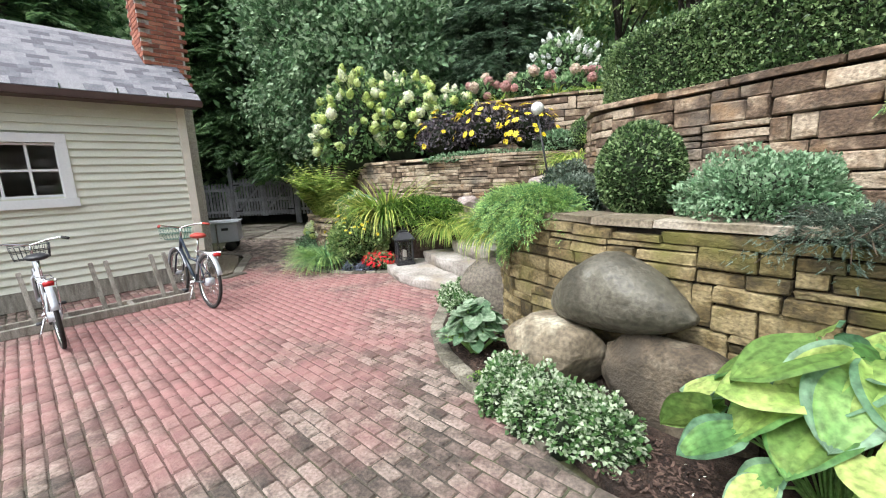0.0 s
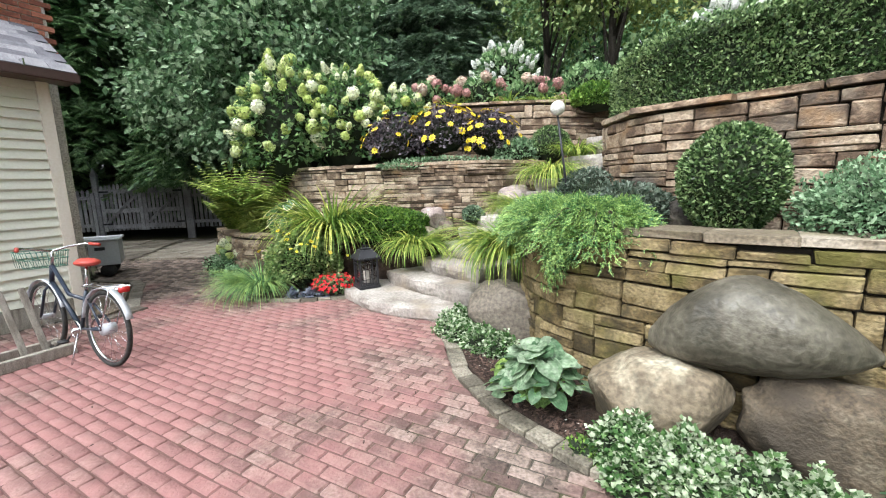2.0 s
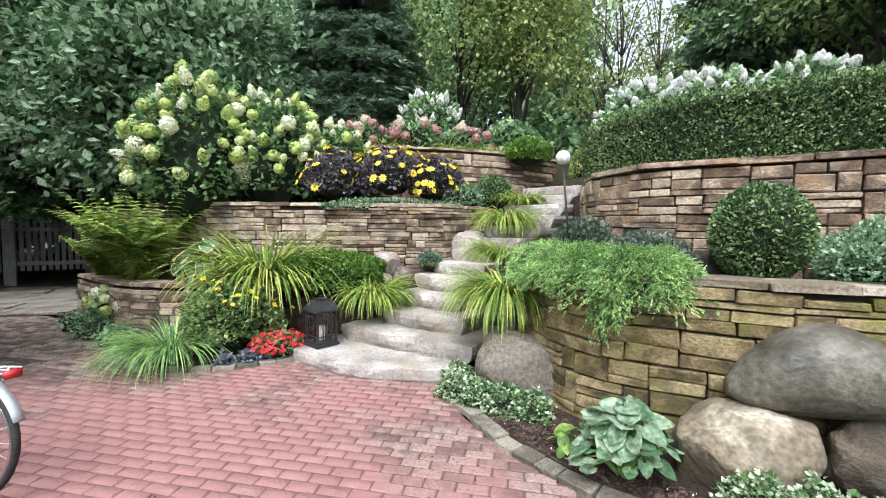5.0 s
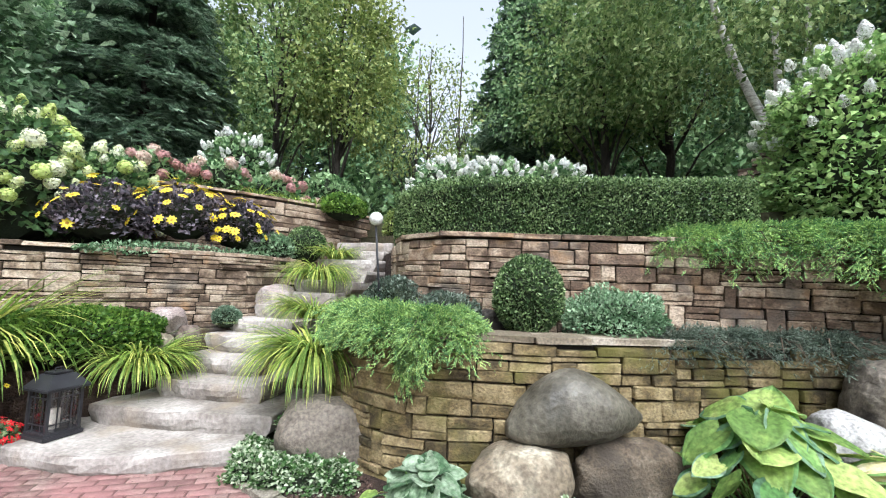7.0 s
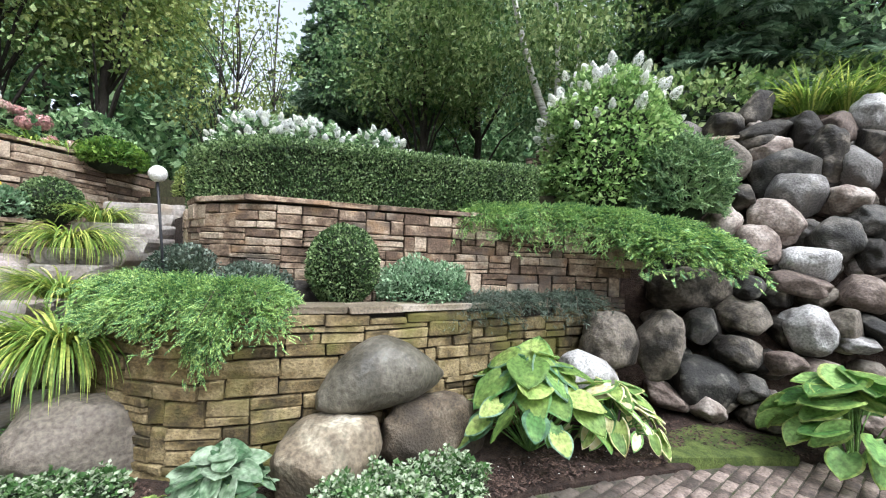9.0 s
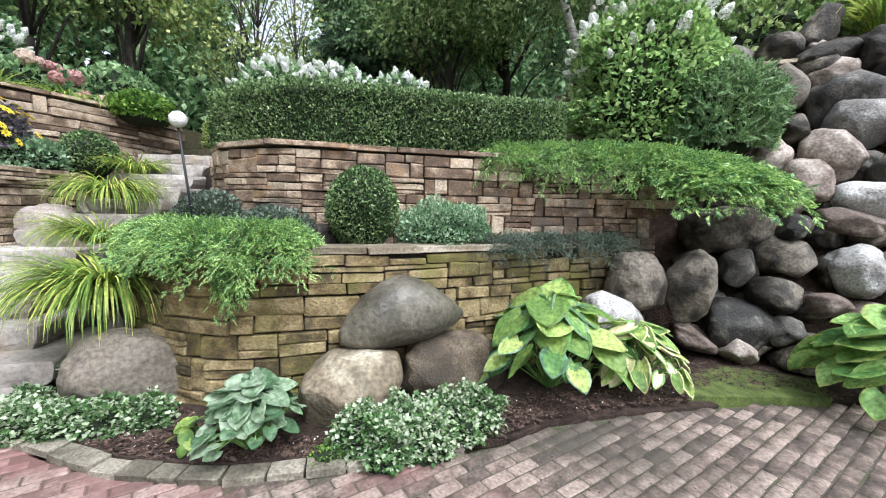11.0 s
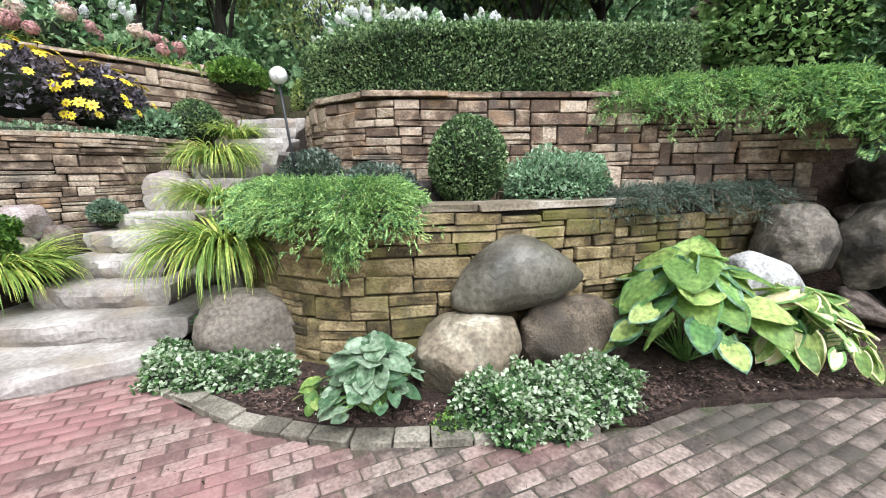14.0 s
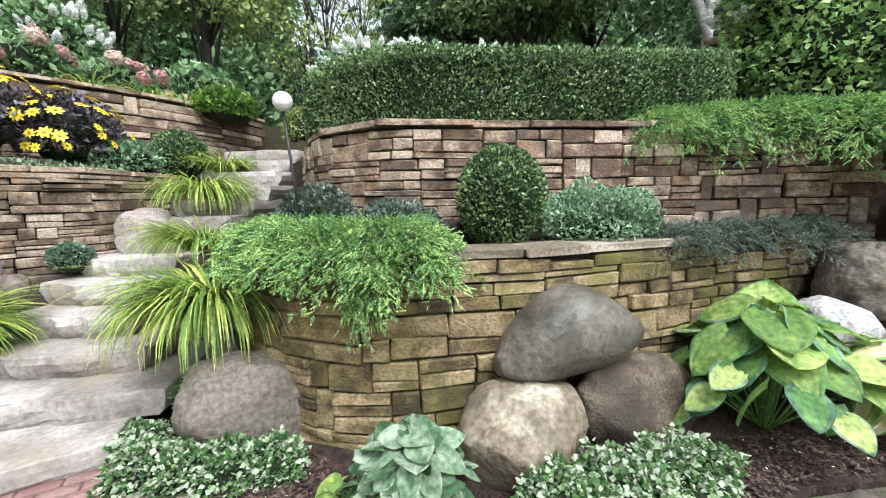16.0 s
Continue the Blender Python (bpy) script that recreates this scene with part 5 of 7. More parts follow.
ROWS = [
    [(-0.18, 0.21, 0.24, 0.13, 20, "p"), (0.20, 0.14, 0.19, 0.12, 25, "p"), (0.69, 0.14, 0.22, 0.16, 5, "b"), (0.22, 0.37, 0.39, 0.24, 10, "g"), (0.57, 0.36, 0.15, 0.15, 10, "g")],
    [(0.51, 0.69, 0.22, 0.18, 10, "b"), (0.90, 0.63, 0.19, 0.12, 0, "p"), (1.19, 0.98, 0.25, 0.25, -20, "w"), (1.47, 1.05, 0.15, 0.17, 0, "b"), (1.71, 1.05, 0.13, 0.12, 0, "g"), (1.56, 0.88, 0.16, 0.09, 0, "w"), (0.22, 0.95, 0.18, 0.18, 0, "g"), (0.64, 1.07, 0.25, 0.18, 0, "b")],
    [(0.14, 1.35, 0.47, 0.25, -5, "b"), (0.71, 1.38, 0.14, 0.14, 0, "g"), (1.18, 1.44, 0.33, 0.14, 12, "p"), (1.72, 1.38, 0.23, 0.20, 0, "p"), (1.33, 1.68, 0.27, 0.18, 10, "w"), (0.36, 1.83, 0.15, 0.21, 0, "w"), (0.88, 1.85, 0.22, 0.26, -10, "p"), (1.91, 1.78, 0.14, 0.19, 0, "b")],
    [(0.54, 2.13, 0.21, 0.24, 0, "p"), (1.10, 2.17, 0.28, 0.27, 5, "p"), (1.59, 1.96, 0.25, 0.25, 0, "g"), (1.98, 2.17, 0.20, 0.20, 0, "g"), (1.32, 2.50, 0.32, 0.27, -10, "w"), (1.84, 2.43, 0.22, 0.17, 0, "p"), (0.80, 2.45, 0.15, 0.16, 0, "b")],
    [(0.78, 3.01, 0.19, 0.28, 0, "b"), (1.20, 3.14, 0.24, 0.21, 0, "p"), (1.30, 2.85, 0.36, 0.30, -12, "g"), (1.73, 3.03, 0.17, 0.37, 0, "b"), (2.00, 2.86, 0.22, 0.27, -15, "w"), (1.09, 3.29, 0.22, 0.16, -5, "b"), (1.63, 3.38, 0.20, 0.26, 0, "b"), (1.18, 3.44, 0.34, 0.16, -10, "b")],
    [(0.73, 3.58, 0.24, 0.19, 0, "b"), (1.13, 3.81, 0.20, 0.30, 30, "b"), (2.25, 3.24, 0.16, 0.16, 0, "b"), (2.34, 3.62, 0.24, 0.26, 0, "w"), (1.95, 3.45, 0.2, 0.2, 0, "p")],
]
seed = 40
for r_ in ROWS:
    for s_, z_, w_, h_, tilt, kd in r_:
        bank_rock(s_, z_, w_, h_, tilt, kd, seed)
        seed += 1
# smaller stones wedged behind, and the bank going on beyond
zz = 0.2
while zz < 3.7:
    s_ = -0.2 + rk.uniform(0, 0.2)
    while s_ < 2.1:
        bank_rock(s_, zz, rk.uniform(0.14, 0.2), rk.uniform(0.13, 0.18), rk.uniform(-30, 30), rk.choice("bgpb"), seed, 0.2)
        s_, seed = s_ + rk.uniform(0.33, 0.5), seed + 1
    s_ = 2.2 + rk.uniform(0, 0.2) if zz < 3.0 else 2.6
    while s_ < 5.2:
        w_ = rk.uniform(0.17, 0.34)
        bank_rock(s_ + w_, zz, w_, rk.uniform(0.16, 0.25), rk.uniform(-20, 20), rk.choice("bbppgw"), seed)
        s_, seed = s_ + w_ * 1.9, seed + 1
    zz += 0.37
bm = bmesh.new()
vs = [bm.verts.new(BANK0 + BANKD * s + BANKN * (b + 0.16) + Vector((0, 0, h))) for s, b, h in ((-1.2, 0, -0.06), (6, 0, -0.06), (6, 1.95, 3.75), (-1.2, 1.95, 3.75), (-1.2, 14, 4.7), (6, 14, 4.7))]
bm.faces.new((vs[0], vs[1], vs[2], vs[3]))
bm.faces.new((vs[3], vs[2], vs[5], vs[4]))
bank = tagged(part("bank_soil", bm, M["soil"]), "dark soil between and above the stacked rocks", "soil", kind="structure")
dry_wall("wall_bank", [(5.35, 1.7), (5.25, 0.6), (5.12, -0.55)], 2.4, 3.4, M["stone_mid"], M["stone_mid"], "low dry-stone wall running into the rock bank", 15, course=(0.06, 0.11), length=(0.18, 0.4))

boulder("boulder", (3.24, 0.97, 0.80), (0.31, 0.27, 0.34), (0, 8, 20), M["granite_brown"], "rounded grey-brown boulder against the low wall", 20, rough=0.10, cuts=4)
boulder("boulder", (3.30, 0.50, 0.82), (0.21, 0.24, 0.38), (0, 10, -85), M["granite_brown"], "upright brown boulder against the low wall", 21, rough=0.12, cuts=6)
boulder("boulder", (2.98, 1.18, 0.52), (0.30, 0.24, 0.29), (0, 12, -60), M["granite_white"], "pale grey smooth boulder behind the hostas", 22, rough=0.10, cuts=4)

# ---- beds, patio and kerb ----
KERB = [(0.50, 5.25), (0.37, 4.8), (0.37, 4.35), (0.36, 3.98), (0.41, 3.72), (0.50, 3.38), (0.68, 3.0), (0.96, 2.56), (1.2, 2.2), (1.47, 1.88), (1.8, 1.62), (2.2, 1.02), (2.51, 0.46), (2.75, 0.0), (2.93, -0.6), (3.0, -1.5), (3.0, -6.0)]
LBED = [(-0.70, 6.52), (-1.08, 6.46), (-1.57, 6.52), (-2.04, 6.68), (-2.39, 7.12), (-2.75, 8.2), (-3.04, 8.97), (-4.07, 10.4)]
polyslab("bed_right", [(x + 0.14, y) for x, y in KERB] + [(4.2, -6), (4.2, 1), (2.2, 3.2), (1.6, 5.2)], -0.05, 0.035, M["soil"], "dark bark-mulch soil of the planting bed", "soil")
polyslab("bed_left", [(x, y + 0.13) for x, y in LBED] + [(-3.5, 13), (-1.2, 9), (1.2, 7.6), (0.9, 6.6)], -0.05, 0.05, M["soil"], "dark soil of the flower bed by the steps", "soil")
polyslab("bed_slope", [(-1.5, 7.55), (-0.9, 7.15), (-0.4, 6.98), (0.2, 6.8), (0.9, 7.2), (0.9, 7.6), (-1.2, 8.6)], -0.05, 0.62, M["soil"], "raised dark soil under the shrubs", "soil")
polyslab("moss_patch", [(2.55, 0.62), (2.75, 0.05), (2.95, -0.5), (3.35, -0.6), (3.45, 0.1), (3.0, 0.6)], -0.05, 0.05, M["moss"], "green moss at the foot of the rock bank", "moss")
polyslab("stain_edge", [(1.25, 2.36), (1.56, 1.85), (1.86, 1.6), (2.24, 0.95), (2.56, 0.4), (2.7, 0.5), (2.3, 1.25), (1.95, 1.85), (1.35, 2.5)], -0.05, 0.012, M["soil"], "trodden dark earth at the patio edge", "soil")
PATIO = LBED[::-1] + [(0.5, 5.3)] + KERB[1:] + [(-12, -6), (-9.6, -1.0), (-4.05, 6.42), (-3.68, 6.30), (-3.42, 6.40), (-3.7, 7.0), (-3.95, 7.6), (-4.4, 8.4), (-5.2, 8.7), (-7.2, 11.9), (-4.8, 11.0)]
polyslab("patio", PATIO, -0.055, -0.008, M["joint"], "sandy mossy joints of the brick patio", "patio")
polyslab("gravel_bed", [(-4.05, 6.42), (-3.66, 6.42), (-3.62, 6.7), (-3.85, 7.1), (-4.1, 7.6), (-4.55, 8.3), (-5.3, 8.6), (-6, 8)], -0.05, 0.02, M["gravel"], "brown gravel bed at the corner of the house", "gravel")


def strip(name, label, plan, width, piece, material, z, category, seed, high=0.05):
    """Set stones in one row along a plan line."""
    line = smooth_line(plan)
    st = tagged(new(name, None), label, category, kind="structure")
    d, rnd = 0.0, random.Random(seed)
    meshes = stone_set(material, 6, seed)
    while d < line[1][-1] - piece * 0.5:
        w = piece * rnd.uniform(0.85, 1.2)
        x, y, a = along(line, d + w / 2)
        part("kerb_stone", rnd.choice(meshes), None, st, m=Matrix.Translation((x, y, z + rnd.uniform(-0.006, 0.006))) @ Matrix.Rotation(a, 4, "Z") @ Matrix.Diagonal((w - 0.01, width * rnd.uniform(0.95, 1.05), high, 1)))
        d += w
    return st


strip("kerb_right", "row of worn grey cobbles edging the planting bed", [(x + 0.07, y) for x, y in KERB[1:9]], 0.13, 0.19, M["kerb"], 0.014, "kerb", 5)
strip("kerb_left", "row of worn grey cobbles edging the flower bed", [(x, y + 0.04) for x, y in LBED[:7]], 0.12, 0.2, M["kerb"], 0.008, "kerb", 6)
strip("kerb_gravel", "pale concrete edging of the gravel bed", [(-3.66, 6.30), (-3.46, 6.52), (-3.68, 7.0), (-3.95, 7.55), (-4.4, 8.35), (-5.2, 8.7)], 0.16, 0.5, M["flag"], -0.003, "kerb", 7)
fl = tagged(new("flag_path", None), "grey flagstone path leading to the gate", "path", kind="structure")
rf = random.Random(5)
fm = stone_set(M["flag"], 6, 77)
for j in range(6):
    for i in range(5):
        x, y = -8.3 + i * 1.0 + j * -0.1 + rf.uniform(-0.08, 0.08), 11.55 - i * 0.16 + j * 0.62
        part("flagstone", rf.choice(fm), None, fl, m=Matrix.Translation((x, y, 0.025 + 0.05 * j * 0)) @ Matrix.Rotation(radians(rf.uniform(-14, 6)), 4, "Z") @ Matrix.Diagonal((rf.uniform(0.8, 1.0), rf.uniform(0.5, 0.62), 0.05, 1)))


def inside(px_, py_, poly):
    c = np.zeros(len(px_), bool)
    for (x0, y0), (x1, y1) in zip(poly, poly[1:] + poly[:1]):
        cr = ((y0 > py_) != (y1 > py_)) & (px_ < (x1 - x0) * (py_ - y0) / ((y1 - y0) if y1 != y0 else 1e-9) + x0)
        c ^= cr
    return c


BA = radians(-37)
ii, jj = np.meshgrid(np.arange(-85, 85), np.arange(-155, 155))
bu = (ii * 0.197 + (jj % 2) * 0.0985).ravel()
bv = (jj * 0.0925).ravel()
bx, by = bu * math.cos(BA) - bv * math.sin(BA) - 1.0, bu * math.sin(BA) + bv * math.cos(BA) + 3.0
ok = inside(bx, by, PATIO) & (by > -3.5) & (bx > -8)
bx, by = bx[ok], by[ok]
near = (np.hypot(bx - 0.35, by - 2.7) < np.sort(np.hypot(bx - 0.35, by - 2.7))[299])
patio = bpy.data.objects["patio"]
bms = []
for k in range(4):
    rnd = random.Random(k)
    b = bmesh.new()
    bmesh.ops.create_cube(b, size=1.0)
    bmesh.ops.transform(b, matrix=Matrix.Diagonal((0.189, 0.0845, 0.06, 1)), verts=b.verts)
    bmesh.ops.bevel(b, geom=[e for e in b.edges if all(v.co.z > 0 for v in e.verts)] + [e for e in b.edges if abs(e.verts[0].co.z - e.verts[1].co.z) > 0.01], offset=0.009, segments=1, affect="EDGES")
    for v in b.verts:
        v.co += Vector((rnd.uniform(-1, 1), rnd.uniform(-1, 1), rnd.uniform(-1, 1))) * 0.0025
    bmesh.ops.triangulate(b, faces=b.faces[:])
    me = bpy.data.meshes.new("brick")
    b.to_mesh(me)
    b.free()
    me.materials.append(M["brick"])
    bms.append(me)
rb = random.Random(8)
for x, y in zip(bx[near], by[near]):
    part("brick", rb.choice(bms), None, patio, m=Matrix.Translation((x, y, -0.03 + rb.uniform(-0.003, 0.003))) @ Euler((radians(rb.uniform(-0.8, 0.8)), radians(rb.uniform(-0.6, 0.6)), BA + radians(rb.uniform(-1.2, 1.2)))).to_matrix().to_4x4())
V, F, off = [], [], 0
for kk, me in enumerate(bms):
    tv = np.array([v.co[:] for v in me.vertices])
    tf = np.array([p.vertices[:] for p in me.polygons])
    sx, sy = bx[~near][kk::4], by[~near][kk::4]
    n = len(sx)
    a = BA + RNG.normal(0, 0.015, n)
    c, s = np.cos(a)[:, None], np.sin(a)[:, None]
    X = sx[:, None] + tv[None, :, 0] * c - tv[None, :, 1] * s
    Y = sy[:, None] + tv[None, :, 0] * s + tv[None, :, 1] * c
    Z = -0.03 + RNG.uniform(-0.003, 0.003, n)[:, None] + tv[None, :, 2] + 0 * X
    V.append(np.stack([X, Y, Z], -1).reshape(-1, 3))
    F.append((tf[None] + (np.arange(n) * len(tv))[:, None, None]).reshape(-1, 3) + off)
    off += n * len(tv)
tagged(part("brick_field", mesh_np("brick_field", np.concatenate(V), np.concatenate(F)), M["brick_join"], patio), kind="stuff")

# ---- plant kinds ----
M["lime_leaf"] = foliage("hosta_lime", (0.09, 0.17, 0.03), (0.17, 0.27, 0.05), (0.29, 0.38, 0.09), island=0.0, objrand=0.5, scale=7)
M["hosta_edge"] = foliage("hosta_blue_green", (0.045, 0.11, 0.04), (0.085, 0.175, 0.07), (0.15, 0.25, 0.12), island=0.0, objrand=0.5, scale=7)
M["hosta_green"] = foliage("hosta_green", (0.06, 0.15, 0.03), (0.12, 0.24, 0.05), (0.20, 0.34, 0.08), island=0.0, objrand=0.5, scale=7)
M["cream_leaf"] = foliage("hosta_cream", (0.35, 0.38, 0.12), (0.50, 0.50, 0.22), (0.62, 0.60, 0.34), island=0.0, objrand=0.5, scale=7)
M["brunnera"] = foliage("brunnera_silver", (0.045, 0.10, 0.035), (0.11, 0.185, 0.078), (0.21, 0.29, 0.15), island=0.0, objrand=0.5, scale=25)
M["lamium"] = foliage("lamium_silver", (0.04, 0.10, 0.02), (0.11, 0.20, 0.055), (0.33, 0.41, 0.22), island=1.0)
M["dahlia"] = foliage("dahlia_dark_leaf", (0.022, 0.024, 0.02), (0.058, 0.054, 0.05), (0.14, 0.13, 0.115), leaf=0.15, island=0.9)
M["fern"] = foliage("fern_frond", (0.12, 0.21, 0.03), (0.23, 0.34, 0.055), (0.36, 0.45, 0.10))
M["lime_head"] = mat("hydrangea_lime", [(0.60, 0.70, 0.24), (0.78, 0.84, 0.45), (0.88, 0.90, 0.68)], 3, 0.7, 0.0, 30, objrand=0.8, leaf=0.25)
M["white_head"] = mat("hydrangea_white", [(0.78, 0.80, 0.70), (0.87, 0.88, 0.83), (0.9, 0.9, 0.88)], 3, 0.7, 0.0, 30, objrand=0.5, leaf=0.25)
M["pink_head"] = mat("hydrangea_pink", [(0.50, 0.27, 0.25), (0.63, 0.40, 0.37), (0.66, 0.52, 0.42)], 3, 0.7, 0.0, 30, objrand=0.9, leaf=0.2)
M["yellow"] = mat("yellow_petal", [(0.72, 0.55, 0.02), (0.85, 0.70, 0.05)], 5, 0.6, 0.0, 30, objrand=0.4, leaf=0.2)
M["orange"] = mat("flower_eye", [(0.35, 0.18, 0.02), (0.5, 0.28, 0.03)], 5, 0.7, 0.0)
M["red"] = mat("red_petal", [(0.58, 0.008, 0.018), (0.78, 0.016, 0.034)], 5, 0.55, 0.0, 30, objrand=0.5, leaf=0.15)
M["twig"] = mat("twig", [(0.05, 0.035, 0.02), (0.10, 0.075, 0.05)], 9, 0.85, 0.2)


def flower_head(seed, cone=0.0, n=300):
    """A hydrangea head one metre across: four-petalled florets over a ball or cone."""
    r = np.random.default_rng(seed)
    d = unit(r.normal(size=(n, 3)))
    P = d * r.uniform(0.28, 0.5, (n, 1))
    if cone:
        h = (d[:, 2:] + 1) / 2
        P = d * r.uniform(0.24, 0.48, (n, 1)) * np.array((1, 1, 0)) * (1.15 - 0.75 * h) + np.array((0, 0, 1.0)) * (h * 1.1 - 0.45)
    v, f = [], []
    for p, o in zip(P, d):
        x = unit(np.cross(o, r.normal(size=3)))
        y = np.cross(o, x)
        s = r.uniform(0.05, 0.085) if cone else r.uniform(0.065, 0.105)
        k = len(v)
        v += [p + o * 0.02, p + s * x + o * 0.05, p + s * 0.4 * (x + y) + o * 0.02, p + s * y + o * 0.05, p + s * 0.4 * (y - x), p - s * x + o * 0.05, p - s * 0.4 * (x + y), p - s * y + o * 0.05, p + s * 0.4 * (x - y)]
        for q in range(4):
            f.append((k, k + 1 + 2 * q, k + 1 + (2 * q + 1), k + 1 + (2 * q + 2) % 8))
            f[-1] = (k, k + 1 + (2 * q + 7) % 8, k + 1 + 2 * q, k + 1 + (2 * q + 1) % 8)
    return mesh_np("flower_head", v, f)


def daisy(petals=8, layers=1):
    """A yellow flower one metre across, facing up."""
    bm = bmesh.new()
    for k in range(petals * layers):
        a = 2 * math.pi * k / petals + (0.4 if k >= petals else 0)
        rot = Matrix.Rotation(a, 3, "Z")
        z = 0.05 * (k // petals)
        v = [bm.verts.new(rot @ Vector(p)) for p in ((0.06, 0, z), (0.26, -0.13, z + 0.05), (0.48, -0.05, z), (0.5, 0.04, z), (0.26, 0.13, z + 0.05))]
        bm.faces.new(v)
    n0 = len(bm.faces)
    bmesh.ops.create_icosphere(bm, subdivisions=1, radius=0.13, matrix=Matrix.Translation((0, 0, 0.05)) @ Matrix.Diagonal((1, 1, 0.5, 1)))
    bm.faces.ensure_lookup_table()
    for fa in bm.faces[n0:]:
        fa.material_index = 1
    me = bpy.data.meshes.new("flower")
    bm.to_mesh(me)
    bm.free()
    return me


def with_mats(me, *ms):
    for m in ms:
        me.materials.append(m)
    return me


LIME = [with_mats(flower_head(k, 0.6 if k < 2 else 0), M["lime_head"]) for k in range(4)]
WHITE = [with_mats(flower_head(10 + k, 0.8), M["white_head"]) for k in range(3)]
PINK = [with_mats(flower_head(20 + k), M["pink_head"]) for k in range(3)]
DAISY = with_mats(daisy(), M["yellow"], M["orange"])
REDF = with_mats(daisy(5), M["red"], M["red"])


def turn_to(d, spin=0.0):
    return Vector(d).to_track_quat("Z", "Y").to_matrix().to_4x4() @ Matrix.Rotation(spin, 4, "Z")


def heads(ob, at, size, meshes, n, big, seed, name="flower_head", low=0.0, face=None, out=0.03, stems=True):
    """Flower heads spread over the outside of a shrub, on short stems."""
    r = random.Random(seed)
    bm = bmesh.new()
    made, tries = [], 0
    while len(made) < n and tries < n * 40:
        tries += 1
        d = Vector((r.gauss(0, 1), r.gauss(0, 1), r.gauss(0, 1))).normalized()
        if d.z < low or (face is not None and d.dot(face) < -0.25):
            continue
        p = Vector(at) + Vector([c * s for c, s in zip(d, size)]) * (1 + out + r.uniform(-0.12, 0.1))
        if any((p - q).length < big * 0.62 for q in made):
            continue
        made.append(p)
        dn = (d + Vector((0, 0, 0.5)) + Vector((r.gauss(0, 0.25), r.gauss(0, 0.25), 0))).normalized()
        s = big * r.uniform(0.7, 1.2)
        part(name, r.choice(meshes), None, ob, m=Matrix.Translation(p) @ turn_to(dn, r.uniform(0, 6)) @ Matrix.Diagonal((s, s, s * r.uniform(0.85, 1.1), 1)))
        tube(bm, [p, p - dn * 0.12 - d * 0.05, Vector(at) + (p - Vector(at)) * 0.55], 0.004, 4)
    if stems and made:
        tagged(part("stem_growth", bm, M["twig"], ob), kind="stuff")
    return ob


def hydrangea(label, at, size, meshes, n, big, seed, leafmat=None, nleaf=2600, leaf=0.12, low=0.0, face=(0, -1, 0.2), group=""):
    ob = bush("hydrangea", label, at, size, leafmat or M["dark_leaf"], nleaf, leaf, seed, category="flowering shrub", tmpl=T_LEAF, depth=0.35, bump=0.25, group=group, upward=0.1)
    return heads(ob, at, size, meshes, n, big, seed, low=low, face=Vector(face))


# broad leaves, each one a part
def broad_leaf(seed, long=1.0, wide=0.7, ribs=7, edge=0.80, heart=0.12):
    """A ribbed heart-shaped leaf along y, one metre long; the rim has a second material."""
    r = random.Random(seed)
    bm = bmesh.new()
    nu, nv = 12, 10
    grid = []
    bend = r.uniform(0.15, 0.4)
    for j in range(nv + 1):
        t = j / nv
        q = (t - 0.40) / 0.60 if t > 0.40 else (0.40 - t) / 0.47
        w = wide / 2 * (max(0.0, 1 - q ** 1.8) ** 0.85 if t > 0.40 else math.sqrt(max(0.0, 1 - q * q)))
        row = []
        for i in range(-nu // 2, nu // 2 + 1):
            s = i / (nu / 2)
            y = t * long - heart * abs(s) * (1 - t) * 1.2
            z = 0.10 * abs(s) ** 1.4 * (1 - 0.6 * t) - bend * t * t + 0.024 * math.cos(ribs * math.pi * abs(s)) + 0.012 * r.uniform(-1, 1) * abs(s) + 0.02 * math.sin(t * 9 + seed) * abs(s)
            row.append(bm.verts.new((s * w, y, z)))
        grid.append(row)
    for j in range(nv):
        for i in range(nu):
            fa = bm.faces.new((grid[j][i], grid[j][i + 1], grid[j + 1][i + 1], grid[j + 1][i]))
            s = abs((i + 0.5) / (nu / 2) - 1)
            fa.material_index = 1 if (s > edge or j == nv - 1) else 0
            fa.smooth = True
    me = bpy.data.meshes.new("leaf")
    bm.to_mesh(me)
    bm.free()
    return me


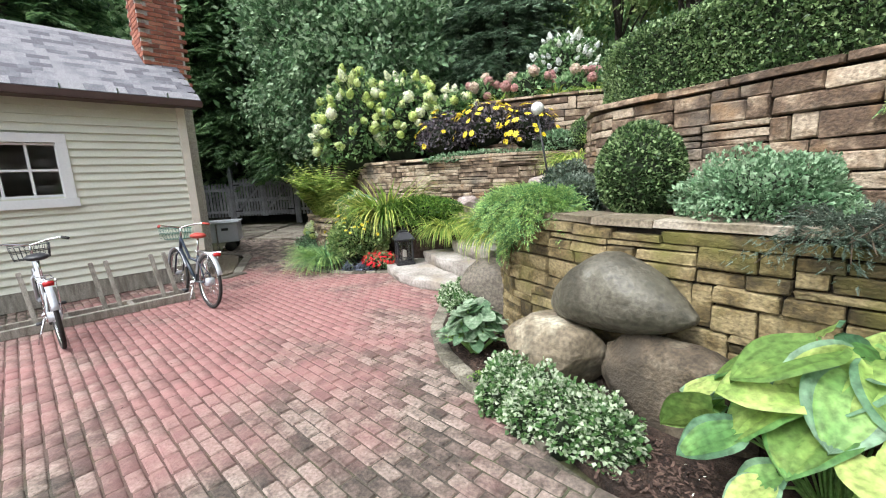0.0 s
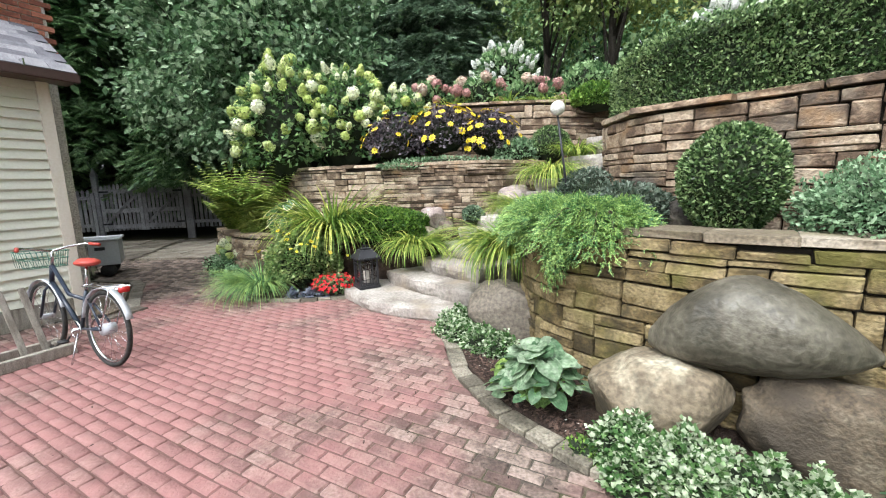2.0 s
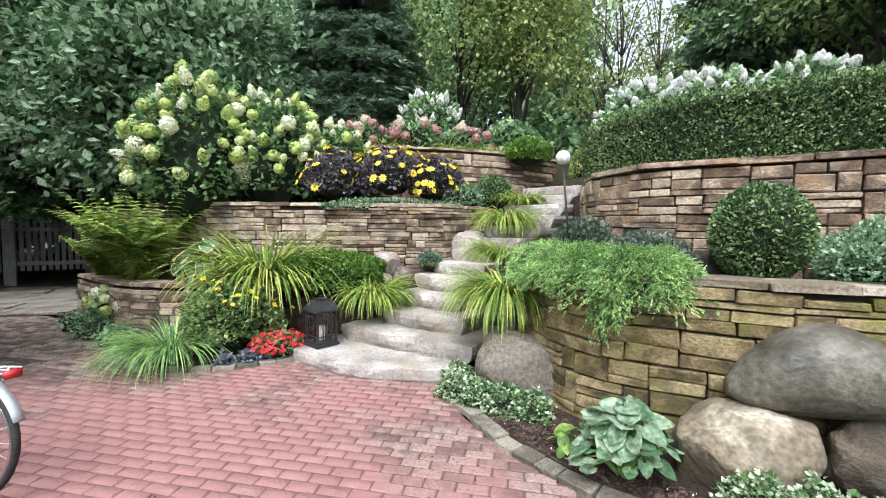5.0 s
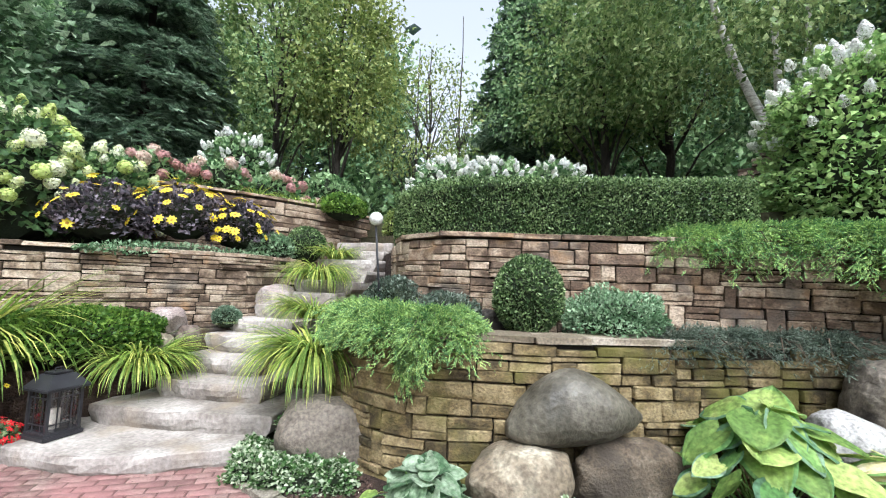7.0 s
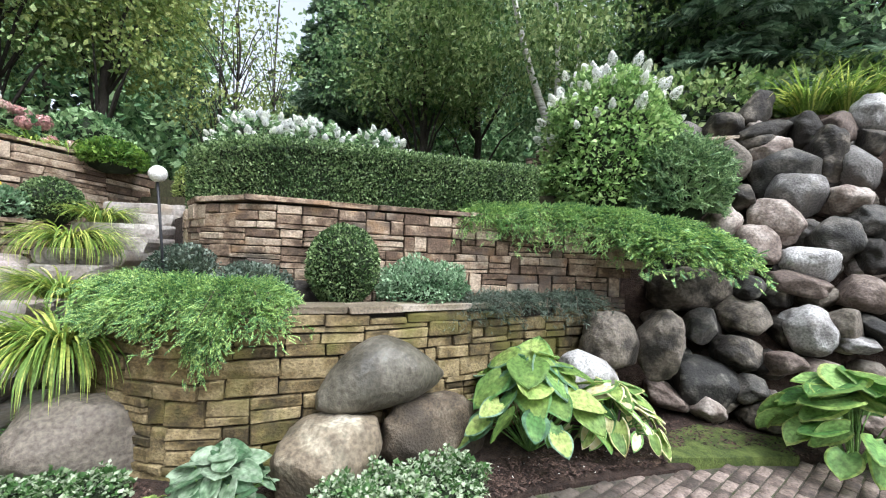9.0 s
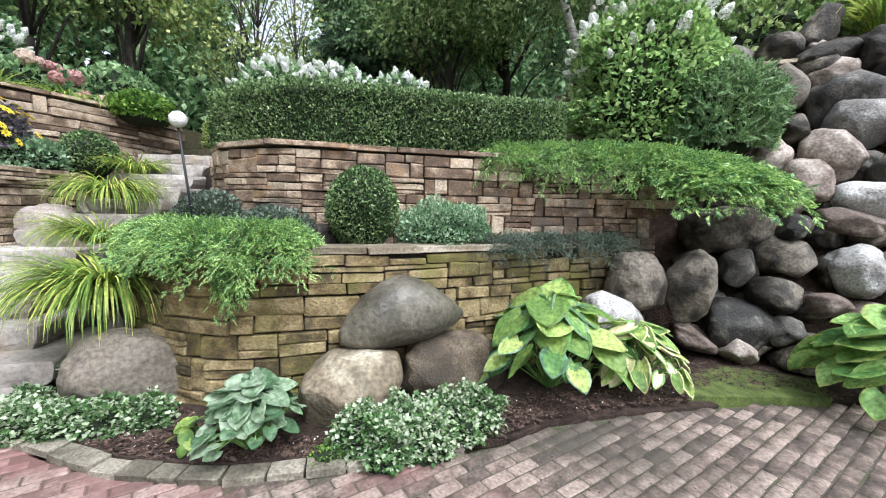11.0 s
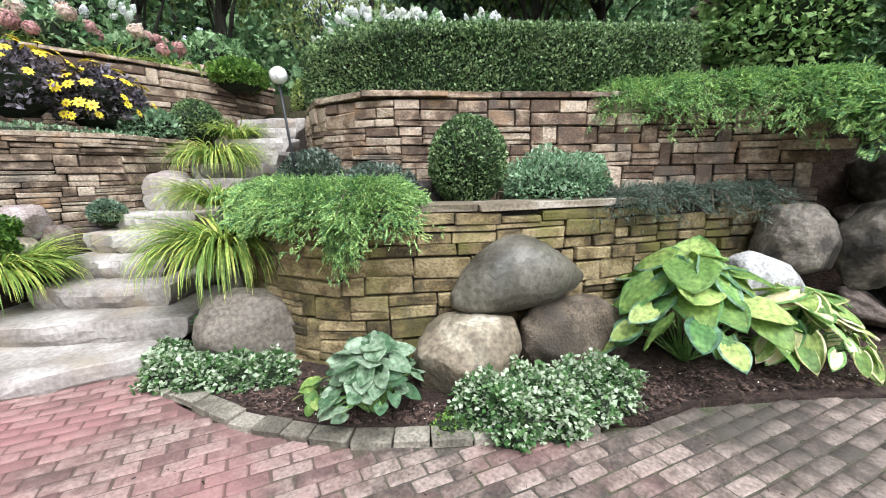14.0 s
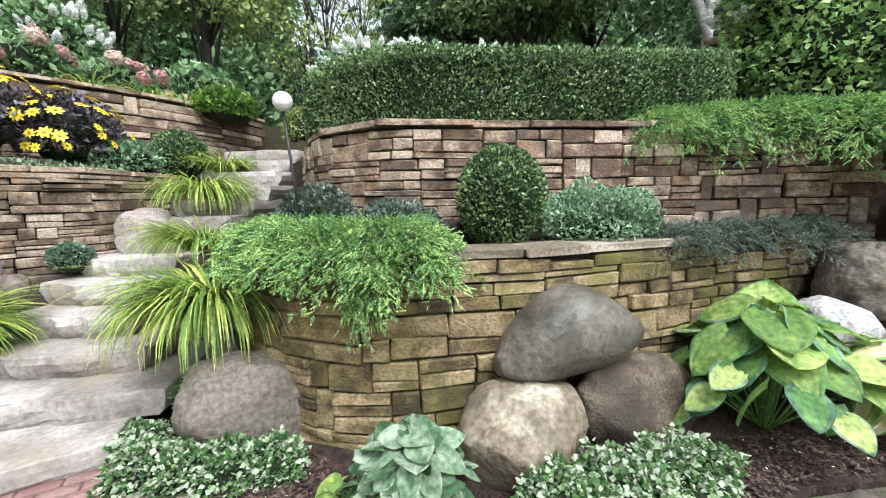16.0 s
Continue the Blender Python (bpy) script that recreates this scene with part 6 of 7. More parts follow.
def rosette(name, label, at, meshes, n, size, spread, high, seed, stemmat=None, face=None, category="perennial", steep=1.0):
    """Broad leaves on stalks that rise from one crown: the inner ones high, the outer ones low."""
    r = random.Random(seed)
    ob = thing(name, label, category, at)
    bm = bmesh.new()
    for k in range(n):
        f = min(1.0, max(0.02, (k + 0.5) / n + r.uniform(-0.2, 0.2)))
        a = r.uniform(0, 2 * math.pi) if k % 2 else k * 2.39996
        rad = spread * (0.22 + 0.80 * f ** 0.75) * r.uniform(0.85, 1.1)
        zz = high * (1 - 0.74 * f ** 1.3) * r.uniform(0.85, 1.15) + 0.04
        p = Vector(at) + Vector((math.cos(a) * rad, math.sin(a) * rad, zz))
        s = size * r.uniform(0.72, 1.12) * (0.75 + 0.35 * math.sin(math.pi * min(1, f + 0.25)))
        pitch = -4 - 34 * f * steep + r.gauss(0, 17)
        a2 = a + r.gauss(0, 0.45)
        base = p - Vector((math.cos(a), math.sin(a), 0)) * s * 0.45
        m = Matrix.Translation(base) @ Matrix.Rotation(a2 - math.pi / 2, 4, "Z") @ Matrix.Rotation(radians(pitch), 4, "X") @ Matrix.Rotation(radians(r.gauss(0, 20)), 4, "Y") @ Matrix.Scale(s, 4)
        part("leaf", r.choice(meshes), None, ob, m=m)
        tube(bm, [Vector(at) + Vector((math.cos(a), math.sin(a), 0)) * 0.03, Vector(at).lerp(base, 0.6) + Vector((0, 0, 0.06)), base], 0.006, 5)
    tagged(part("stalk_growth", bm, stemmat or M["hosta_green"], ob), kind="stuff")
    return ob


def leafset(n, seed, *ms, **kw):
    return [with_mats(broad_leaf(seed + k, **kw), *ms) for k in range(n)]


hosta = rosette("hosta", "large lime hosta with blue-green leaf edges", (2.38, 1.68, 0.04), leafset(2, 1, M["lime_leaf"], M["hosta_green"], wide=0.9) + leafset(2, 3, M["hosta_green"], M["hosta_edge"], wide=0.88, edge=0.65) + leafset(2, 5, M["lime_leaf"], M["hosta_edge"], wide=0.88, edge=0.75) + leafset(2, 9, M["lime_leaf"], M["lime_leaf"], wide=0.98), 50, 0.31, 0.62, 0.70, 2, steep=0.5)
part("leaf", leafset(1, 15, M["lime_leaf"], M["hosta_green"], wide=0.95, edge=0.9)[0], None, hosta,
           m=Matrix.Translation((2.42, 1.72, 0.60)) @ Matrix.Rotation(math.atan2(-0.25, 0.95) - math.pi / 2, 4, "Z") @ Matrix.Rotation(radians(62), 4, "X") @ Matrix.Scale(0.44, 4))
rosette("hosta", "variegated hosta with cream and green leaves", (2.66, 1.02, 0.04), leafset(3, 21, M["cream_leaf"], M["hosta_green"], wide=0.6, edge=0.6) + leafset(2, 25, M["lime_leaf"], M["cream_leaf"], wide=0.6), 70, 0.24, 0.46, 0.48, 3)
rosette("hosta", "large green hosta at the rock bank", (2.92, -0.85, 0.04), leafset(4, 31, M["hosta_green"], M["lime_leaf"], wide=0.95, edge=0.85), 38, 0.37, 0.60, 0.66, 4, steep=0.55)
rosette("brunnera", "silver-veined brunnera with heart-shaped leaves", (0.84, 3.32, 0.03), leafset(4, 41, M["brunnera"], M["brunnera"], wide=1.12, ribs=5, heart=0.34), 78, 0.125, 0.33, 0.36, 5, steep=0.2)
rosette("heuchera", "small lime-green heuchera in the mulch", (0.70, 3.66, 0.03), leafset(2, 51, M["lime_leaf"], M["lime_leaf"], wide=0.95), 16, 0.09, 0.12, 0.13, 6)
rosette("hosta", "white-edged hosta beside the arching grass", (-1.68, 8.0, 0.74), leafset(3, 61, M["hosta_edge"], M["cream_leaf"], wide=0.55, edge=0.75), 34, 0.36, 0.5, 0.5, 7)


def ground_cover(name, label, spots, material, leaf, n, seed, high=0.17, category="ground cover"):
    """Low trailing leaves in an uneven drift of small mounds."""
    ob = thing(name, label, category, (spots[0][0], spots[0][1], 0.03))
    Ps, Ds = [], []
    for k, (x, y, rx) in enumerate(spots):
        P, N = on_blob(n, (x, y, 0.03), (rx, rx, high), seed + k, 0.4, -0.05)
        Ps.append(P - N * RNG.random((len(P), 1)) * 0.07)
        Ds.append(N + RNG.normal(size=P.shape) * 0.6)
        # added near-black lump under the leaves, shade between them painted in
        part("mound", blob_core((x, y, 0.03), (rx * 0.8, rx * 0.8, high * 0.72), seed + k, 0.4), M["shade_core"], ob)
    P, D = np.concatenate(Ps), np.concatenate(Ds)
    part("foliage", leaves("foliage", P, D, leaf * RNG.uniform(0.6, 1.3, len(P)), (T_LEAF[0] * np.array((1.35, 1, 1)), T_LEAF[1]), 0.75), material, ob)
    return ob


ground_cover("dead_nettle", "silver-leaved dead-nettle spilling over the mulch", [(1.10, 2.72, 0.2), (1.28, 2.50, 0.26), (1.45, 2.28, 0.26), (1.60, 2.12, 0.2), (1.05, 2.55, 0.17), (1.22, 2.32, 0.17)], M["lamium"], 0.03, 2000, 3, 0.25)
ground_cover("dead_nettle", "silver-leaved dead-nettle below the boulder", [(0.52, 4.85, 0.2), (0.60, 4.60, 0.2), (0.70, 4.38, 0.2), (0.82, 4.18, 0.17), (0.62, 5.02, 0.15)], M["lamium"], 0.033, 1300, 13, 0.2)
ground_cover("dead_nettle", "dead-nettle between the boulder and the steps", [(0.92, 4.98, 0.13), (0.98, 5.1, 0.12)], M["lamium"], 0.035, 500, 23, 0.36)
ground_cover("artemisia", "grey-green ground cover at the path", [(-3.05, 8.75, 0.28), (-2.72, 8.1, 0.2), (-3.35, 9.3, 0.3), (-2.5, 7.6, 0.16)], M["catmint"], 0.05, 500, 33, 0.22)
ground_cover("blue_fescue", "small blue-grey plants beside the red flowers", [(-1.2, 6.62, 0.12), (-1.42, 6.60, 0.1), (-1.04, 6.60, 0.09)], mat("blue_grey_leaf", [(0.12, 0.14, 0.18), (0.2, 0.22, 0.28)], 4, 0.7, 0, island=0.5, leaf=0.2), 0.05, 300, 43, 0.1)
ground_cover("moss_cushion", "small green moss cushion in the mulch", [(0.92, 2.86, 0.11), (0.98, 2.76, 0.09)], M["yew"], 0.02, 700, 53, 0.05)

# dark needle plants on the low terrace
bush("cotoneaster", "dark fine-leaved shrublet at the stake light", (1.92, 4.75, 1.34), (0.36, 0.34, 0.30), M["cotoneaster"], 3400, 0.035, 61)
bush("cotoneaster", "dark fine-leaved shrublet under the upper wall", (1.84, 4.0, 1.26), (0.34, 0.36, 0.24), M["cotoneaster"], 3200, 0.035, 62)
boulder("boulder", (2.13, 3.72, 1.22), (0.22, 0.15, 0.14), (0, 0, -50), M["granite_brown"], "brown rock at the foot of the upper wall", 63)
boulder("boulder", (1.16, 4.96, 0.42), (0.15, 0.13, 0.26), (0, 0, 30), M["granite_grey"], "dark slate rock beside the steps", 64)
bush("boxwood_ball", "clipped boxwood ball beside the upper steps", (2.78, 7.85, 2.12), (0.34, 0.34, 0.34), M["box_leaf"], 4000, 0.04, 65, depth=0.15, bump=0.06)
bush("yew_ball", "small dark clipped yew ball beside the steps", (1.24, 7.12, 1.03), (0.17, 0.17, 0.15), M["spruce"], 1800, 0.04, 66, depth=0.2)
bush("yew_shrub", "low bright green spreading yew", (-0.22, 7.08, 0.90), (0.74, 0.36, 0.32), M["yew"], 9000, 0.055, 67, tmpl=T_SMALL, depth=0.3, bump=0.2)


def drape(name, label, roots, az0, az1, length, nb, material, leaf, seed, rise=0.12, drop=0.6, tmpl=T_FINE, per=34, width=0.09):
    """A spreading shrub whose boughs arch out from their roots and hang down."""
    ob = thing(name, label, "shrub", roots[0])
    r = np.random.default_rng(seed)
    Ps, Ds = [], []
    bm = bmesh.new()
    for k in range(nb):
        x, y, z = roots[r.integers(len(roots))]
        a = radians(r.uniform(az0, az1))
        ln = length * r.uniform(0.45, 1.1)
        u = r.uniform(0.12, 1.0, per)
        dr = drop * r.uniform(0.3, 1.0) * min(1.0, (ln / length) ** 2)
        h = r.uniform(0.3, 1.3) * rise
        f = lambda t: z + h * 4 * t * (1 - t * 0.8) - dr * t ** 3
        s = r.normal(size=per) * width * (1.1 - 0.7 * u)
        Ps.append(np.stack([x + math.cos(a) * ln * u - math.sin(a) * s, y + math.sin(a) * ln * u + math.cos(a) * s, f(u) + r.normal(size=per) * 0.012], -1))
        sg = np.sign(s) * 0.6
        Ds.append(np.stack([math.cos(a) - math.sin(a) * sg, math.sin(a) + math.cos(a) * sg, (h * 4 * (1 - 1.6 * u) - 3 * dr * u * u) / ln + 0.40], -1) + r.normal(size=(per, 3)) * 0.55)
        if k % 3 == 0:
            tube(bm, [(x + math.cos(a) * ln * t, y + math.sin(a) * ln * t, float(f(t)) - 0.012) for t in (0, 0.3, 0.6, 0.95)], [0.012, 0.008, 0.005, 0.002], 5)
    part("bough", bm, M["twig"], ob)
    P, D = np.concatenate(Ps), np.concatenate(Ds)
    part("foliage", leaves("foliage", P, D, leaf * r.uniform(0.6, 1.3, len(P)), tmpl, 0.8), material, ob)
    return ob


drape("juniper", "bright green creeping juniper hanging over the low wall", [(1.52, 4.42, 1.16), (1.46, 4.15, 1.16), (1.62, 4.7, 1.16), (1.56, 3.88, 1.16)], 110, 300, 0.62, 430, M["juniper"], 0.06, 71, rise=0.14, drop=0.30, tmpl=T_FINE, per=95, width=0.055)
drape("juniper", "bright green juniper bough hanging down the low wall", [(1.34, 3.92, 1.13), (1.36, 4.02, 1.13)], 205, 240, 0.34, 60, M["juniper"], 0.055, 171, rise=0.05, drop=0.55, tmpl=T_FINE, per=80, width=0.05)
drape("juniper", "green creeping juniper hanging over the upper wall", [(3.75, 2.35, 2.08), (3.9, 1.9, 2.1), (4.0, 1.4, 2.1), (3.95, 0.9, 2.05), (3.85, 0.5, 1.95)], 110, 270, 0.74, 420, M["juniper"], 0.07, 72, rise=0.11, drop=0.5, tmpl=T_FINE, per=80, width=0.07)
drape("juniper", "green creeping juniper over the rocks", [(3.75, 0.55, 1.9), (3.8, 0.2, 1.85)], 150, 290, 0.75, 130, M["juniper"], 0.085, 73, rise=0.08, drop=0.5, tmpl=T_SPRAY, per=60)
drape("cotoneaster", "dark trailing cotoneaster on the low wall", [(2.75, 2.25, 1.14), (3.0, 1.95, 1.14), (3.25, 1.6, 1.14), (3.45, 1.3, 1.14)], 130, 330, 0.46, 280, M["cotoneaster"], 0.045, 74, rise=0.10, drop=0.22, width=0.05)

# strap-leaved clumps
tuft("daylily", "arching yellow-green daylily clump", (-0.95, 7.62, 0.66), 1.35, 520, M["grass_blade"], 0.3, 0.026, droop=(0.4, 1.15), lean=-1.8)
tuft("daylily", "arching yellow-green daylily clump beside the steps", (0.26, 6.85, 0.56), 0.72, 480, M["grass_blade"], 0.17, 0.017, droop=(0.55, 1.3), lean=-1.3)
tuft("daylily", "daylily clump spilling over the wall beside the steps", (1.24, 5.16, 0.74), 0.86, 600, M["grass_blade"], 0.18, 0.017, droop=(0.6, 1.35), lean=-2.6)
tuft("daylily", "daylily clump beside the steps", (1.62, 5.78, 1.12), 0.62, 360, M["grass_blade"], 0.16, 0.013, droop=(0.6, 1.2), lean=2.9)
tuft("daylily", "yellow-green daylily at the upper steps", (2.42, 6.92, 1.56), 0.82, 380, M["grass_blade"], 0.13, 0.014, droop=(0.8, 1.4), lean=-1.8)
tuft("daylily", "yellow-green daylily at the top of the steps", (3.05, 7.36, 1.91), 0.55, 300, M["grass_blade"], 0.13, 0.015, droop=(0.6, 1.2))
tuft("sedge", "fine green sedge clump at the brick edge", (-1.95, 7.0, 0.06), 0.85, 700, M["juniper"], 0.2, 0.009, droop=(0.5, 1.2), lean=-2.2)
for x, y in ((1.3, 9.3), (2.4, 8.95), (3.1, 8.8), (3.5, 8.75)):
    tuft("daylily", "yellow-green daylily above the top wall", (x, y, 2.95), 0.5, 90, M["grass_blade"], 0.14, 0.02, droop=(0.6, 1.2))
for x, y, zc in ((5.75, -2.0, 3.85), (5.8, -2.5, 3.85), (5.9, -3.2, 3.9)):
    tuft("ornamental_grass", "yellow-green grass on top of the rock bank", (x, y, zc), 0.9, 160, M["grass_blade"], 0.25, 0.025, droop=(0.4, 1.0))

# flowers by the steps
ob = bush("false_sunflower", "leafy plant with small yellow daisy flowers", (-1.32, 6.98, 0.46), (0.56, 0.40, 0.46), M["birch_leaf"], 5200, 0.065, 81, category="perennial", tmpl=T_LEAF, depth=0.4, bump=0.2)
heads(ob, (-1.32, 6.98, 0.46), (0.56, 0.40, 0.46), [DAISY], 46, 0.065, 82, "flower", low=0.1, out=0.12)
ob = bush("begonia", "low mound of bright red begonia flowers", (-0.88, 6.66, 0.16), (0.28, 0.2, 0.16), M["dark_leaf"], 700, 0.06, 83, category="flowers", tmpl=T_LEAF)
heads(ob, (-0.88, 6.66, 0.16), (0.28, 0.2, 0.16), [REDF], 130, 0.065, 84, "flower", low=-0.3, out=0.06, stems=False)
for k, (x, y, zc, sx, nf) in enumerate(((0.15, 8.38, 2.28, 0.55, 24), (1.0, 8.12, 2.36, 0.62, 40), (1.75, 8.08, 2.28, 0.5, 34))):
    ob = bush("dahlia", "dark-leaved dahlia with yellow flowers", (x, y, zc), (sx, 0.4, 0.46), M["dahlia"], 2100, 0.075, 85 + k, category="perennial", tmpl=T_LEAF, depth=0.45, bump=0.3)
    heads(ob, (x, y, zc), (sx, 0.4, 0.46), [DAISY], nf, 0.135, 95 + k, "flower", low=-0.4, face=Vector((0, -1, 0.2)), out=0.12)
bush("aster", "soft green and purple filler plant by the dahlias", (2.22, 7.9, 2.02), (0.42, 0.3, 0.26), M["catmint"], 1500, 0.06, 99, category="perennial", depth=0.4)
bush("bed_edging", "low grey-green plants along the wall top", (1.0, 7.72, 1.84), (1.2, 0.18, 0.14), M["catmint"], 1500, 0.05, 100, category="perennial", depth=0.5)

M["hyd_leaf"] = foliage("hydrangea_leaf", (0.04, 0.095, 0.025), (0.085, 0.165, 0.045), (0.15, 0.25, 0.075))
hydrangea("large hydrangea covered in lime-white flower heads", (-1.85, 8.95, 2.5), (0.85, 0.7, 1.2), LIME, 56, 0.21, 101, M["hyd_leaf"], 2200, low=-0.3)
hydrangea("broad hydrangea covered in lime-white flower heads", (-0.8, 9.05, 2.55), (0.85, 0.7, 1.05), LIME, 50, 0.20, 102, M["hyd_leaf"], 2200, low=-0.25)
hydrangea("hydrangea with lime-white flower heads beside the dahlias", (0.25, 9.0, 2.4), (0.65, 0.55, 0.85), LIME, 34, 0.19, 121, M["hyd_leaf"], 1600, low=-0.2)
hydrangea("small white hydrangea at the path", (-2.85, 8.95, 0.35), (0.35, 0.3, 0.3), LIME, 9, 0.17, 103, nleaf=500, leaf=0.09)
for k, (x, y, zc) in enumerate(((0.9, 9.75, 3.2), (1.9, 9.45, 3.25), (2.9, 9.4, 3.2), (3.8, 9.7, 3.2))):
    hydrangea("hydrangea with dusty pink ball flowers", (x, y, zc), (0.6, 0.45, 0.42), PINK, 10, 0.21, 104 + k, nleaf=900, leaf=0.11, low=-0.1, group="pink hydrangeas")
hydrangea("tall white panicle hydrangea", (2.9, 10.8, 3.8), (0.8, 0.6, 0.9), WHITE, 60, 0.15, 110, low=0.0)
for k, (x, y, zc) in enumerate(((5.0, 6.6, 3.25), (5.7, 5.8, 3.3), (6.3, 4.9, 3.25))):
    hydrangea("white panicle hydrangea behind the hedge", (x, y, zc), (0.75, 0.75, 0.75), WHITE, 60, 0.15, 111 + k, nleaf=1500, face=(-0.7, -0.7, 0.2), group="white hydrangeas")
hydrangea("tall bright green hydrangea with white panicles", (4.95, 0.8, 3.0), (0.85, 0.95, 1.35), WHITE, 60, 0.15, 115, foliage("hydrangea_bright_leaf", (0.09, 0.18, 0.04), (0.18, 0.31, 0.075), (0.30, 0.44, 0.13)), 12000, 0.085, low=0.15, face=(-0.8, -0.2, 0.3))
bush("cypress_shrub", "feathery green cypress shrub above the rocks", (4.55, 0.02, 2.6), (0.52, 0.58, 0.70), M["cedar_bright"], 4200, 0.15, 116, tmpl=T_FINE, depth=0.5, bump=0.3)
bush("mugo_pine", "low green conifer on the top wall", (3.9, 8.35, 3.0), (0.5, 0.4, 0.3), M["yew"], 3000, 0.08, 117)
bush("spirea", "yellow-green shrub behind the steps", (5.0, 7.7, 2.7), (0.45, 0.45, 0.45), M["light_leaf"], 1800, 0.07, 118)
bush("rhododendron", "dark broad-leaved shrub in the shade", (4.4, 9.6, 3.4), (0.7, 0.6, 0.6), M["dark_leaf"], 1500, 0.12, 119, tmpl=T_LEAF)


def fern(name, label, at, n, length, seed):
    r = np.random.default_rng(seed)
    ob = thing(name, label, "fern", at)
    for k in range(n):
        Ps, Ds, Ss = [], [], []
        a = r.uniform(0, 2 * math.pi)
        ln, dr = length * r.uniform(0.6, 1.1), r.uniform(0.45, 0.95)
        t = np.linspace(0.12, 1, 22)
        ang = 1.4 - dr * 1.35 * t
        hx, hz = np.cumsum(np.cos(ang)) * ln / 22, np.cumsum(np.sin(ang)) * ln / 22
        for s in (-1, 1):
            Ps.append(np.stack([at[0] + math.cos(a) * hx, at[1] + math.sin(a) * hx, at[2] + hz], -1))
            Ds.append(np.stack([-math.sin(a) * s + 0.45 * math.cos(a) + 0 * t, math.cos(a) * s + 0.45 * math.sin(a) + 0 * t, -0.15 + 0 * t], -1))
            Ss.append(0.17 * length * np.sin(math.pi * (0.12 + 0.86 * t)) + 0.02)
        part("frond", leaves("frond", np.concatenate(Ps), np.concatenate(Ds), np.concatenate(Ss), (T_SMALL[0] * np.array((0.75, 1, 1)), T_SMALL[1]), 0.9), M["fern"], ob)
    return ob


fern("fern", "large yellow-green fern above the low wall", (-2.55, 8.75, 0.72), 60, 1.5, 5)
fern("fern", "yellow-green fern beside the path", (-3.1, 9.7, 0.6), 36, 1.2, 6)
dry_wall("wall_left", [(-3.6, 9.9), (-2.75, 8.5), (-1.9, 7.85), (-1.1, 7.4)], -0.03, 0.76, M["stone_mid"], M["stone_mid"], "low dry-stone wall behind the flowers", 9, course=(0.07, 0.12), length=(0.2, 0.4))
polyslab("bed_back", [(-3.5, 9.95), (-2.65, 8.6), (-1.8, 7.97), (-1.0, 7.5), (-0.6, 8.1), (-1.5, 8.8), (-2.6, 9.8)], -0.05, 0.73, M["soil"], "dark soil behind the low wall", "soil")

# birch with several white stems
b0 = (7.9, 1.2, 2.4)
birch = thing("birch_tree", "multi-stemmed white birch behind the hedge", "tree", b0)
for y0, lean_y, lean_x, h, r in ((0.75, 2.35, -0.3, 7.5, 0.105), (1.42, 0.12, 0.2, 7.8, 0.085), (0.9, 0.15, 0.4, 7.2, 0.07)):
    bm = bmesh.new()
    ts = np.linspace(0, 1, 12)
    tube(bm, [(b0[0] + lean_x * t, y0 + lean_y * t ** 0.82 + 0.05 * math.sin(t * 9 + y0 * 5), b0[2] + h * t) for t in ts], [r * (1 - 0.7 * t) for t in ts], 10)
    part("stem", bm, M["birch_bark"], birch, "white peeling birch stem", True)
C, P, out = clumps(260, (7.5, 2.3, 7.3), (2.6, 3.0, 2.3), 60, 0.3, -0.95, 0.2)
part("crown", leaves("crown", P, out * 0.3 + RNG.normal(size=P.shape) * 0.6 + np.array((0, 0, -0.6)), 0.12 * RNG.uniform(0.6, 1.3, len(P)), T_SMALL, 0.4), M["birch_leaf"], birch)

